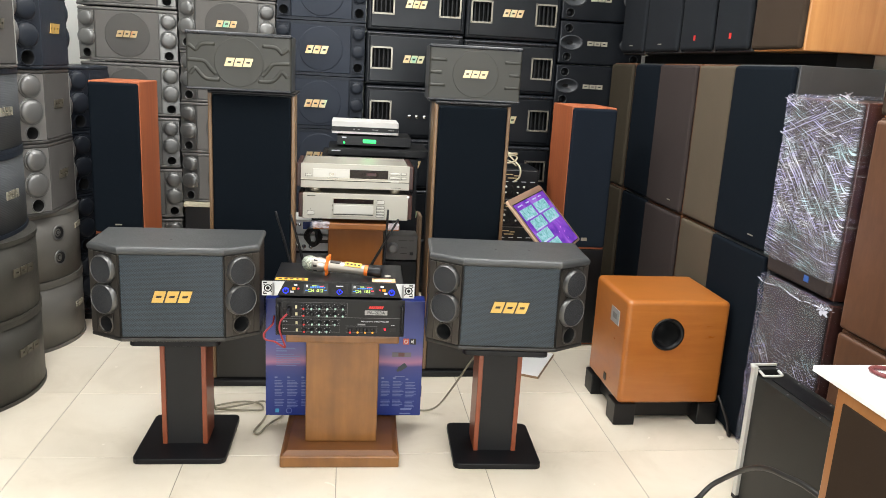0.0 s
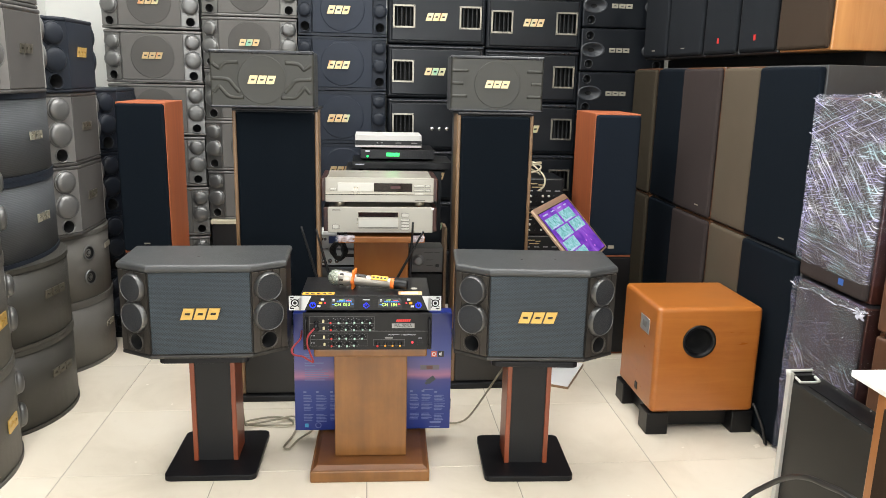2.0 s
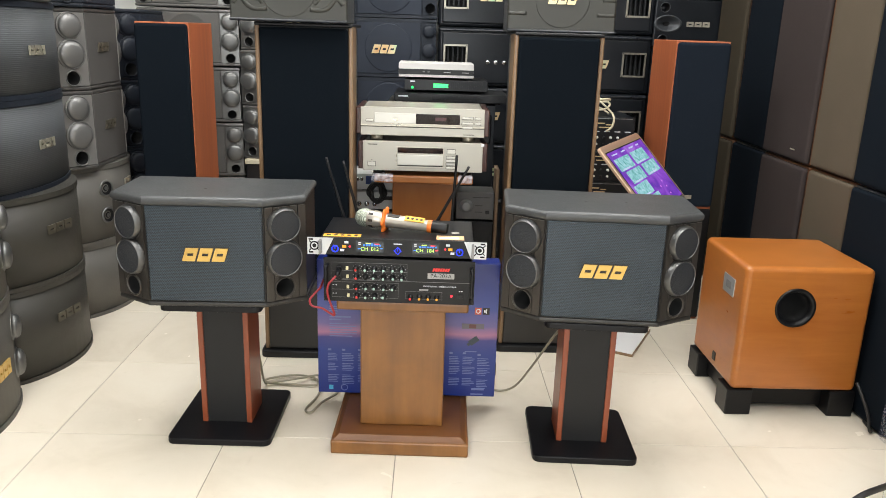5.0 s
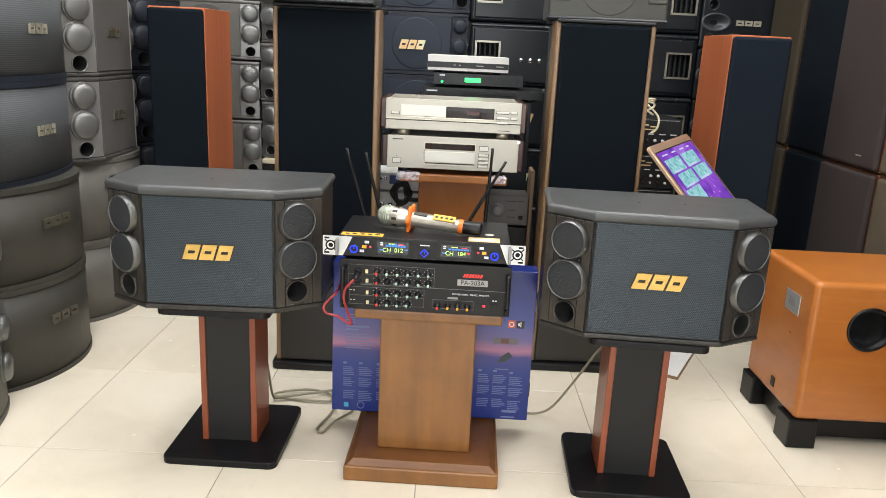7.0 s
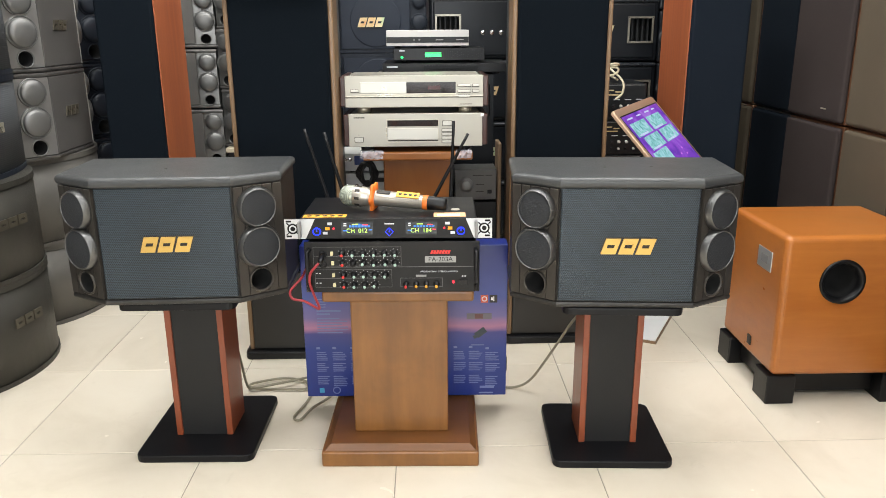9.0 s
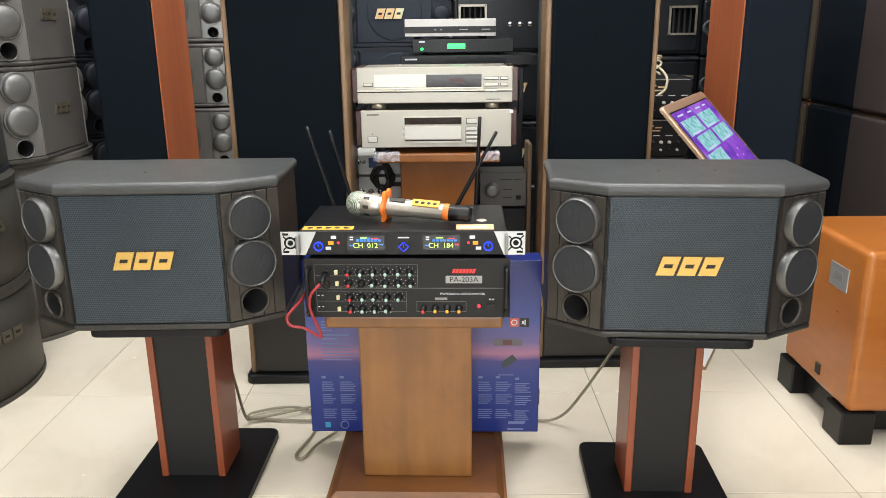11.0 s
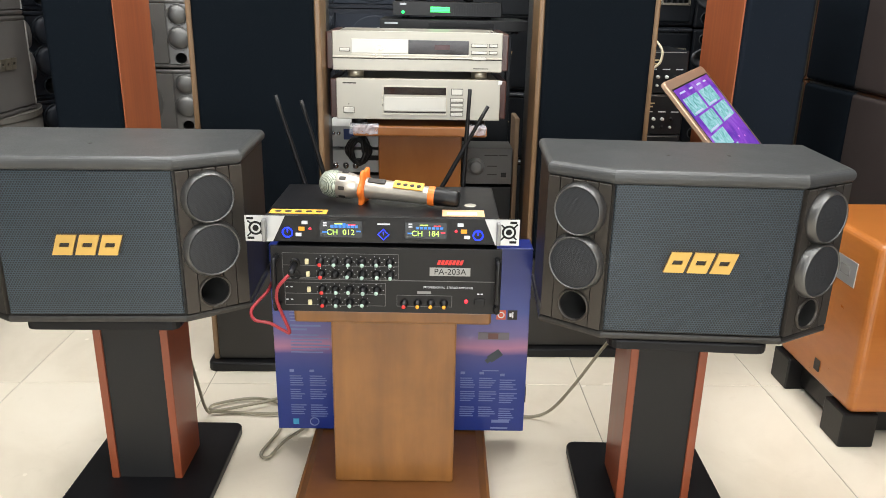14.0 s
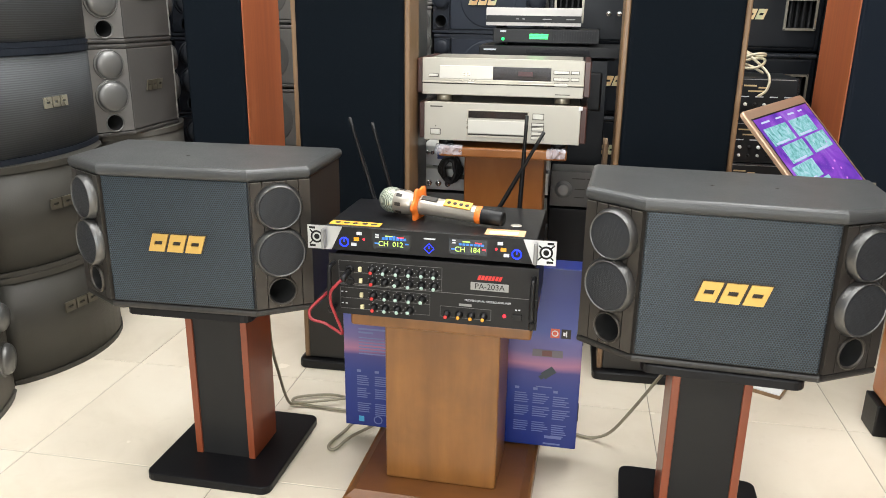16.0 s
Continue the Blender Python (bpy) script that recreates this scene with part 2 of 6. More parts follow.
    nt.links.new(mix.outputs[0], out.inputs["Surface"])
    return m


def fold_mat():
    """Doubled film along a fold: milky, still partly clear, with its glints painted pale lilac."""
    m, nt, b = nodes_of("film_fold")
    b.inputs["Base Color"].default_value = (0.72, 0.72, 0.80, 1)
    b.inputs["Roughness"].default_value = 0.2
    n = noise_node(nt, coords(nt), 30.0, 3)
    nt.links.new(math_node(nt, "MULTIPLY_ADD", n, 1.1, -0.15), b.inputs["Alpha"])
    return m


def carton_mat():
    """Printed carton: a dusk sky, deep blue with one pink band."""
    m, nt, b = nodes_of("printed_carton")
    sep = nt.nodes.new("ShaderNodeSeparateXYZ")
    v = coords(nt)
    nt.links.new(v, sep.inputs[0])
    wob = math_node(nt, "MULTIPLY", noise_node(nt, coords(nt, (3, 1, 9)), 2.0, 3), 0.06)
    z = math_node(nt, "ADD", math_node(nt, "DIVIDE", sep.outputs["Z"], 0.44), wob)
    c = ramp(nt, z, [(0.0, (0.006, 0.022, 0.190)), (0.36, (0.012, 0.034, 0.220)), (0.46, (0.045, 0.048, 0.220)), (0.505, (0.40, 0.17, 0.28)),
                     (0.57, (0.150, 0.120, 0.300)), (0.70, (0.050, 0.075, 0.290)), (0.86, (0.016, 0.030, 0.210)), (1.0, (0.010, 0.022, 0.170))])
    nt.links.new(c, b.inputs["Base Color"])
    b.inputs["Roughness"].default_value = 0.3
    return m


def screen_mat():
    m, nt, b = nodes_of("tablet_display")
    n = noise_node(nt, coords(nt), 9.0, 2, 0.5, 0.8)
    c = ramp(nt, n, [(0.3, (0.10, 0.03, 0.42)), (0.5, (0.28, 0.07, 0.62)), (0.7, (0.42, 0.22, 0.75))])
    nt.links.new(c, b.inputs["Emission Color"])
    b.inputs["Emission Strength"].default_value = 1.0
    b.inputs["Base Color"].default_value, b.inputs["Roughness"].default_value = (0.01, 0.01, 0.01, 1), 0.12
    return m


def picture_mat():
    """Small landscape pictures on a lit display."""
    m, nt, b = nodes_of("display_picture")
    n = noise_node(nt, coords(nt), 42.0, 4, 0.65, 1.2)
    c = ramp(nt, n, [(0.28, (0.06, 0.26, 0.24)), (0.40, (0.18, 0.50, 0.50)), (0.50, (0.30, 0.66, 0.70)), (0.62, (0.46, 0.76, 0.84)), (0.74, (0.70, 0.82, 0.92))])
    nt.links.new(c, b.inputs["Emission Color"])
    b.inputs["Emission Strength"].default_value = 0.95
    b.inputs["Base Color"].default_value, b.inputs["Roughness"].default_value = (0.01, 0.01, 0.01, 1), 0.12
    return m


def foil_mat():
    """Badge foil that shifts from gold to red and green along its length."""
    m, nt, b = nodes_of("rainbow_foil")
    info, shift = nt.nodes.new("ShaderNodeObjectInfo"), nt.nodes.new("ShaderNodeVectorMath")
    shift.operation = "ADD"
    nt.links.new(coords(nt, (14, 1, 10)), shift.inputs[0])
    nt.links.new(math_node(nt, "MULTIPLY", info.outputs["Random"], 50.0), shift.inputs[1])
    n = noise_node(nt, shift.outputs[0], 1.0, 1, 0.5, 0.5)
    c = ramp(nt, n, [(0.26, (0.72, 0.22, 0.12)), (0.38, (0.70, 0.46, 0.22)), (0.60, (0.66, 0.56, 0.34)), (0.70, (0.50, 0.56, 0.34)), (0.80, (0.24, 0.56, 0.42))])
    nt.links.new(c, b.inputs["Base Color"])
    b.inputs["Metallic"].default_value, b.inputs["Roughness"].default_value = 0.55, 0.35
    return m


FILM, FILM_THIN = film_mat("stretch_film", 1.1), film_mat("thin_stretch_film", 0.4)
TILE, CARTON, SCREEN, FOIL = tile_mat(), carton_mat(), screen_mat(), foil_mat()
GROUT = plain("tile_joint", (0.30, 0.27, 0.22), 0.85)
PAINT = plain("wall_paint", (0.78, 0.78, 0.75), 0.7, var=0.04, scale=2)
# Dark only to cut bounced light from the unseen west stretch.
LIGHT_CUT_PAINT = plain("light_cut_wall_paint", (0.10, 0.10, 0.105), 0.6, var=0.06, scale=2)
VINYL = scuffed("black_vinyl", (0.050, 0.052, 0.053), 0.38)
VINYL_SIDE = wood("ash_black_vinyl", (0.010, 0.0095, 0.009), (0.034, 0.031, 0.028), 0.42, (90, 90, 5), 0.0)
PANEL = plain("bronze_graphite_panel", (0.054, 0.048, 0.042), 0.36, 0.45, var=0.2, scale=14)
BLACK = plain("black_plastic", (0.0058, 0.0058, 0.0065), 0.38, spec=0.32)
DEEP = plain("black_inside", (0.004, 0.004, 0.004), 0.9, bump=0)
BLACK_METAL = plain("black_painted_steel", (0.0075, 0.0075, 0.0088), 0.40, 0.1, var=0.35, spec=0.25)
PERF = perforated("perforated_blue_steel", (0.050, 0.070, 0.089), (0.007, 0.010, 0.013), 0.0046, 0.38, 0.42)
RING = plain("gunmetal_ring", (0.135, 0.135, 0.134), 0.36, 0.88, fine=900, bump=0.25)
DOME = perforated("tweeter_mesh", (0.034, 0.038, 0.045), (0.010, 0.011, 0.013), 0.0022, 0.5, 0.2)
GOLD = plain("gold_badge", (0.66, 0.42, 0.115), 0.34, 0.45, var=0.15, bump=0.05)
SILVER_BADGE = plain("silver_badge", (0.52, 0.48, 0.38), 0.3, 0.6)
GREY_CAB = plain("grey_cabinet_paint", (0.122, 0.118, 0.112), 0.42, 0.3, var=0.2)
GREY_PANEL = plain("silver_grey_panel", (0.185, 0.182, 0.174), 0.32, 0.75, var=0.25, scale=14)
GREY_RING = plain("grey_tweeter_cover", (0.165, 0.165, 0.160), 0.36, 0.7, fine=700, bump=0.4)
GREY_GRILLE = cloth("taupe_grille", (0.122, 0.117, 0.110), 800)
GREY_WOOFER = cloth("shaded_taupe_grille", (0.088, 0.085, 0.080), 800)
NAVY_GRILLE = ribbed("navy_ribbed_grille", (0.088, 0.094, 0.101), 0.006)
NAVY_CAB = plain("blue_black_cabinet", (0.014, 0.018, 0.026), 0.5, spec=0.32)
BROWN_CURVE = plain("brown_black_grille", (0.046, 0.043, 0.036), 0.5, 0.15, fine=600, bump=0.5)
HORN_CAB = plain("satin_black_front", (0.0065, 0.0080, 0.0105), 0.33, 0.1, scale=9, spec=0.32)
LOUVER = plain("grey_black_louver", (0.016, 0.017, 0.018), 0.5, spec=0.25)
FLARE_GREY = plain("slate_grey_horn", (0.034, 0.037, 0.041), 0.42, 0.1)
HORN_LIP = plain("black_gloss_lip", (0.010, 0.012, 0.016), 0.30, 0.0, var=0.2)
HORN_FRAME = plain("brushed_silver_frame", (0.29, 0.27, 0.22), 0.34, 0.75)
CLOTH_BLACK = cloth("black_blue_grille_cloth", (0.0068, 0.0098, 0.0140))
CLOTH_CHAR = cloth("charcoal_grille_cloth", (0.0165, 0.0185, 0.0215))
# West copies of the greys, with that wall's light and shade in the colour.
GREY_PANEL_WEST = plain("west_lit_silver_panel", (0.30, 0.292, 0.280), 0.34, 0.6, var=0.25, scale=14)
GREY_RING_WEST = plain("west_lit_tweeter_cover", (0.20, 0.198, 0.194), 0.36, 0.6, fine=700, bump=0.4)
GREY_GRILLE_WEST = cloth("west_shaded_grille_cloth", (0.088, 0.083, 0.079), 800)
GREY_CAB_WEST = plain("west_shaded_cabinet_paint", (0.072, 0.068, 0.064), 0.45, 0.15, var=0.2)
STAND = plain("charcoal_stand_paint", (0.016, 0.016, 0.0165), 0.5, 0.0, var=0.2, spec=0.3)
CLOTH_TALL = cloth("blue_black_tower_cloth", (0.0052, 0.0076, 0.0108))
AMP_FACE = plain("charcoal_front_paint", (0.0110, 0.0104, 0.0104), 0.45, 0.1, var=0.15, spec=0.3)
LINE_GREY = plain("grey_print", (0.13, 0.13, 0.13), 0.5, bump=0)
NAME_PLATE = plain("grey_name_plate", (0.30, 0.30, 0.29), 0.4, 0.3, var=0.08)
LOWER = plain("dark_brown_panel", (0.021, 0.019, 0.016), 0.45)
CLOTH_TOWER = cloth("blue_grey_grille_cloth", (0.0112, 0.0155, 0.0225))
CLOTH_OLIVE = cloth("olive_brown_grille_cloth", (0.100, 0.080, 0.057))
CLOTH_OLIVE_DARK = cloth("dark_olive_grille_cloth", (0.046, 0.038, 0.027))
CLOTH_MAUVE = cloth("mauve_brown_grille_cloth", (0.045, 0.036, 0.034))
CLOTH_BROWN = cloth("brown_grille_cloth", (0.046, 0.033, 0.024))
CHERRY = wood("cherry_veneer", (0.350, 0.086, 0.030), (0.540, 0.165, 0.062), 0.50, (46, 46, 2.4), 0.0, 0.7, 0.07)
CHERRY_SUB = wood("honey_cherry_veneer", (0.36, 0.112, 0.018), (0.47, 0.168, 0.034), 0.30, (4, 14, 40), 0.4, 0.7)
RED_WOOD = wood("red_wood_strip", (0.205, 0.044, 0.016), (0.335, 0.084, 0.032), 0.36, (40, 40, 3), 0.2, 0.7)
OAK = wood("oak_edge", (0.125, 0.070, 0.032), (0.265, 0.158, 0.080), 0.42, (70, 70, 2.5))
WALNUT = wood("brown_stained_wood", (0.165, 0.064, 0.014), (0.355, 0.155, 0.038), 0.34, (18, 18, 2.0), 0.10, 0.7, 0.42)
WALNUT_BASE = wood("base_stained_wood", (0.120, 0.044, 0.011), (0.240, 0.096, 0.025), 0.40, (3, 16, 16), 0.0, 0.5, 0.30)
WALNUT_DARK = wood("dark_stained_wood", (0.085, 0.032, 0.013), (0.165, 0.068, 0.027), 0.3, (5, 22, 22), 0.4, 0.8)
ORANGE_WOOD = wood("orange_teak_veneer", (0.40, 0.16, 0.045), (0.58, 0.29, 0.10), 0.38, (26, 26, 2))
CHAMPAGNE = plain("champagne_aluminium", (0.46, 0.437, 0.375), 0.36, 0.25, var=0.05, bump=0.05)
CHAMPAGNE_TOP = plain("polished_champagne_top", (0.50, 0.47, 0.395), 0.22, 0.2, var=0.05, bump=0.0, rvar=0.04)
CHAMPAGNE_TRAY = plain("pale_champagne_tray", (0.60, 0.58, 0.52), 0.34, 0.3, var=0.04, bump=0.05)
CHAMPAGNE_LIP = plain("champagne_trim", (0.50, 0.46, 0.38), 0.3, 0.8, var=0.05)
ROSE = wood("rosewood_cheek", (0.030, 0.010, 0.008), (0.075, 0.026, 0.018), 0.3)
SMOKE = plain("smoked_window", (0.010, 0.004, 0.004), 0.1, bump=0)
SILVER = plain("silver_aluminium", (0.52, 0.53, 0.54), 0.33, 0.7, var=0.06)
GREY_DEV = plain("grey_painted_panel", (0.25, 0.25, 0.245), 0.42, 0.3)
WHITE_PL = plain("white_plastic", (0.60, 0.575, 0.555), 0.4, var=0.04)
CHROME = plain("bright_steel", (0.75, 0.75, 0.76), 0.16, 1.0, var=0.05, bump=0)
YELLOW = plain("yellow_sticker", (0.82, 0.42, 0.05), 0.5, var=0.05, bump=0)
BAR_DARK = plain("dark_print", (0.03, 0.025, 0.02), 0.6, bump=0)
BAR_WHITE = plain("white_print", (0.62, 0.64, 0.68), 0.6, bump=0)
PEACH = plain("peach_label", (0.80, 0.46, 0.24), 0.5, var=0.05, bump=0)
ORANGE_RUB = plain("orange_rubber", (0.86, 0.19, 0.025), 0.45, var=0.06)
MIC_BODY = plain("champagne_microphone", (0.50, 0.46, 0.40), 0.32, 0.7, var=0.05)
MIC_MESH = perforated("microphone_mesh", (0.56, 0.60, 0.50), (0.10, 0.12, 0.09), 0.0028, 0.4, 0.5)
RED = plain("red_print", (0.62, 0.03, 0.025), 0.45, bump=0)
RED_CABLE = plain("red_cable", (0.30, 0.022, 0.030), 0.42, bump=0)
KNOB_TEAL = plain("pale_teal_dot", (0.36, 0.50, 0.44), 0.5, bump=0)
KNOB_AMBER = plain("amber_dot", (0.80, 0.36, 0.03), 0.5, bump=0)
IVORY = plain("ivory_button", (0.66, 0.60, 0.36), 0.5, bump=0)
CABLE = plain("grey_beige_cable", (0.27, 0.24, 0.17), 0.5, bump=0)
CABLE_DARK = plain("black_cable", (0.018, 0.017, 0.016), 0.4, bump=0)
PALE_CABLE = plain("cream_cable", (0.62, 0.56, 0.40), 0.5, bump=0)
BLUE_LED, GREEN_LED, RED_LED = glow("blue_led", (0.008, 0.03, 1.0), 2.6), glow("green_led", (0.02, 0.9, 0.15), 3.0), glow("red_led", (1.0, 0.03, 0.05), 2.2)
LCD_TEXT, LCD_BLUE = glow("lcd_green_text", (0.55, 0.9, 0.15), 1.6), glow("lcd_blue", (0.05, 0.25, 0.75), 1.0)
LCD_BACK = plain("lcd_glass", (0.02, 0.025, 0.03), 0.15, bump=0)
LED_YELLOW = glow("amber_key", (1.0, 0.40, 0.02), 1.0)
SCREEN_TILE = picture_mat()
SCREEN_WHITE = glow("screen_caption", (0.55, 0.62, 0.85), 0.9)
SCREEN_DOT = glow("screen_dot", (0.75, 0.25, 0.85), 0.9)
ROSE_GOLD = plain("rose_gold_case", (0.66, 0.45, 0.31), 0.32, 0.6, var=0.05)
CARD = plain("brown_cardboard", (0.22, 0.145, 0.085), 0.8)
SOFT_SILVER = plain("pale_silver_panel", (0.70, 0.70, 0.67), 0.42, 0.1, var=0.1)
DIFFUSER = glow("lamp_diffuser", (1.0, 0.97, 0.9), 4.0)
NAVY_FLAT = plain("blue_black_grille", (0.021, 0.027, 0.040), 0.5, 0.15, fine=900, bump=0.5, spec=0.32)
FOLD = fold_mat()
IVORY_LID = plain("cream_board", (0.50, 0.45, 0.33), 0.6)
OLD_BADGE = plain("worn_bronze_badge", (0.095, 0.083, 0.062), 0.45, 0.3)
GREY_CURVE = plain("grey_brown_grille", (0.125, 0.118, 0.105), 0.48, 0.2, fine=600, bump=0.4)
TAUPE_CURVE = plain("taupe_curved_grille", (0.078, 0.072, 0.062), 0.5, 0.1, fine=600, bump=0.5)
BROWN_FRONT = wood("red_brown_front", (0.085, 0.038, 0.020), (0.150, 0.070, 0.038), 0.4, (60, 60, 20), 0.1, 0.6)
TEAK_DARK = wood("amber_teak_veneer", (0.29, 0.105, 0.028), (0.42, 0.185, 0.058), 0.36, (26, 26, 2))
CLOTH_DESK = cloth("dark_brown_grille_cloth", (0.034, 0.023, 0.016))
RAIL = plain("satin_aluminium", (0.62, 0.62, 0.58), 0.45, 0.25, var=0.06)
CASE_GREY = plain("dark_grey_chassis", (0.020, 0.020, 0.018), 0.4, 0.3, var=0.2)
PAPER = plain("white_paper", (0.82, 0.82, 0.82), 0.7, var=0.03)


# ---- mesh helpers ----
def quad_box(bm, x0, x1, y0, y1, z0, z1, bevel=0.0, mat=0, seg=2):
    g = bmesh.ops.create_cube(bm, size=1.0, matrix=Matrix.Translation(((x0 + x1) / 2, (y0 + y1) / 2, (z0 + z1) / 2)) @ Matrix.Diagonal((x1 - x0, y1 - y0, z1 - z0, 1)))
    faces = {f for v in g["verts"] for f in v.link_faces}
    for f in faces:
        f.material_index = mat
    if bevel:
        r = bmesh.ops.bevel(bm, geom=list({e for v in g["verts"] for e in v.link_edges}), offset=bevel, segments=seg, profile=0.5, affect="EDGES")
        for f in r["faces"]:
            f.material_index = mat
    return bm


def prism(bm, pts, z0, z1, bevel=0.0, mat=0, seg=2):
    lo, hi = [bm.verts.new((x, y, z0)) for x, y in pts], [bm.verts.new((x, y, z1)) for x, y in pts]
    n = len(pts)
    faces = [bm.faces.new(lo[::-1]), bm.faces.new(hi)] + [bm.faces.new((lo[i], lo[(i + 1) % n], hi[(i + 1) % n], hi[i])) for i in range(n)]
    for f in faces:
        f.material_index = mat
    if bevel:
        es = list({e for f in faces[:2] for e in f.edges})
        es += [e for f in faces[2:] for e in f.edges if e not in es and e.calc_length() > 0 and len(e.link_faces) == 2 and e.calc_face_angle(0) > 0.35]
        r = bmesh.ops.bevel(bm, geom=list(set(es)), offset=bevel, segments=seg, profile=0.5, affect="EDGES")
        for f in r["faces"]:
            f.material_index = mat
    return bm


def lathe(bm, prof, m=None, seg=24, mats=None):
    """Turns a profile of (radius, height) about local z, placed by m."""
    m = m or Matrix()
    rings = []
    for r, h in prof:
        if r < 1e-6:
            rings.append([bm.verts.new(m @ Vector((0, 0, h)))])
        else:
            rings.append([bm.verts.new(m @ Vector((r * math.cos(6.28319 * i / seg), r * math.sin(6.28319 * i / seg), h))) for i in range(seg)])
    for k in range(len(rings) - 1):
        a, b = rings[k], rings[k + 1]
        for i in range(seg):
            j = (i + 1) % seg
            vs = [a[i % len(a)], a[j % len(a)], b[j % len(b)], b[i % len(b)]]
            vs = list(dict.fromkeys(vs))
            if len(vs) > 2:
                f = bm.faces.new(vs)
                f.smooth = True
                f.material_index = mats[k] if mats else 0
    return bm


def sweep(bm, pts, r, seg=8, mat=0, close=False):
    """A round cord through points, smoothed by a Catmull-Rom curve."""
    P = [Vector(p) for p in pts]
    path = []
    for i in range(len(P) - 1):
        p0, p1, p2, p3 = P[max(i - 1, 0)], P[i], P[i + 1], P[min(i + 2, len(P) - 1)]
        for k in range(6):
            t = k / 6
            path.append(0.5 * ((2 * p1) + (p2 - p0) * t + (2 * p0 - 5 * p1 + 4 * p2 - p3) * t * t + (3 * p1 - p0 - 3 * p2 + p3) * t ** 3))
    path.append(P[-1])
    rings = []
    for i, p in enumerate(path):
        d = (path[min(i + 1, len(path) - 1)] - path[max(i - 1, 0)]).normalized()
        side = d.cross(Vector((0, 0, 1)))
        side = side.normalized() if side.length > 0.05 else Vector((1, 0, 0))
        up = side.cross(d).normalized()
        rings.append([bm.verts.new(p + r * (math.cos(6.28319 * k / seg) * side + math.sin(6.28319 * k / seg) * up)) for k in range(seg)])
    for a, b in zip(rings, rings[1:]):
        for k in range(seg):
            f = bm.faces.new((a[k], a[(k + 1) % seg], b[(k + 1) % seg], b[k]))
            f.smooth, f.material_index = True, mat
    bm.faces.new(rings[0][::-1]), bm.faces.new(rings[-1])
    return bm


def mesh_of(name, bm, mats):
    bmesh.ops.recalc_face_normals(bm, faces=bm.faces)
    me = bpy.data.meshes.new(name)
    bm.to_mesh(me)
    bm.free()
    for m in mats if isinstance(mats, (list, tuple)) else [mats]:
        me.materials.append(m)
    return me


def part(name, bm, mats, parent, label=""):
    ob = new(name, mesh_of(name, bm, mats))
    ob.parent = parent
    if label:
        tagged(ob, label)
    return ob


def thing(name, m, label, category, group="", kind=""):
    ob = new(name)
    ob.matrix_world = m
    ob.empty_display_size = 0.05
    return tagged(ob, label, category, group, kind)


def solo(name, bm, mats, m, label, category, group="", kind=""):
    ob = new(name, mesh_of(name, bm, mats))
    ob.matrix_world = m
    return tagged(ob, label, category, group, kind)


def B():
    return bmesh.new()


def rounded(w, d, r, n=4):
    pts = []
    for cx, cy, a0 in ((w / 2 - r, d / 2 - r, 0), (-w / 2 + r, d / 2 - r, 90), (-w / 2 + r, -d / 2 + r, 180), (w / 2 - r, -d / 2 + r, 270)):
        for k in range(n + 1):
            a = radians(a0 + 90 * k / n)
            pts.append((cx + r * math.cos(a), cy + r * math.sin(a)))
    return pts


def facing(x, y, z, yaw=0.0):
    """Frame with local z pointing along -y turned by yaw degrees: for things turned on a front."""
    return pose(x, y, z, 90, 0, yaw)


def text_part(name, body, size, m, mats, parent, label, depth=0.0006):
    cu = bpy.data.curves.new(name, "FONT")
    cu.body, cu.size, cu.extrude, cu.align_x, cu.align_y = body, size, depth, "CENTER", "CENTER"
    tmp = bpy.data.objects.new(name, cu)
    me = bpy.data.meshes.new_from_object(tmp)
    bpy.data.objects.remove(tmp)
    me.materials.clear()
    me.materials.append(mats)
    me.transform(m)
    ob = new(name, me)
    ob.parent = parent
    return tagged(ob, label)


def badge(parent, m, w, h, mat, slant=0.16, depth=0.005, plate=None, label="metallic maker's badge"):
    """A maker's badge as plain slanted slabs with thin slits on a thin plate."""
    def skew(pts):
        return [(x + z * slant * 2, z) for x, z in pts]

    def slab(pts, y0, y1):
        bm = B()
        prism(bm, skew(pts), -y1, -y0)
        bm.transform(m @ pose(0, 0, 0, 90, 0, 0) @ Matrix.Diagonal((1, 1, -1, 1)))
        return bm
    u, t = w / 3, h * 0.11
    if plate:
        e = part("badge", slab([(-w / 2, -h * 0.42), (w / 2, -h * 0.42), (w / 2, h * 0.56), (-w / 2, h * 0.56)], -0.001, depth * 0.3), plate, parent, label)
    else:
        e = None
    for k in (0, 1, 2):
        x0, x1 = -w / 2 + k * u + u * 0.07, -w / 2 + (k + 1) * u - u * 0.07
        bm = B()
        a, b = x0 + u * 0.22, x1 - u * 0.22
        rows = [[(x0, -h / 2), (x1, -h / 2), (x1, -t), (x0, -t)], [(x0, t), (x1, t), (x1, h / 2), (x0, h / 2)],
                [(x0, -t), (a, -t), (a, t), (x0, t)], [(b, -t), (x1, -t), (x1, t), (b, t)]]
        for pts in rows:
            q = slab(pts, 0.0, depth)
            tmp = bpy.data.meshes.new("t")
            q.to_mesh(tmp)
            q.free()
            bm.from_mesh(tmp)
            bpy.data.meshes.remove(tmp)
        if e is None:
            e = part("badge", bm, mat, parent, label)
        else:
            part("badge_slab", bm, mat, e)
    return e


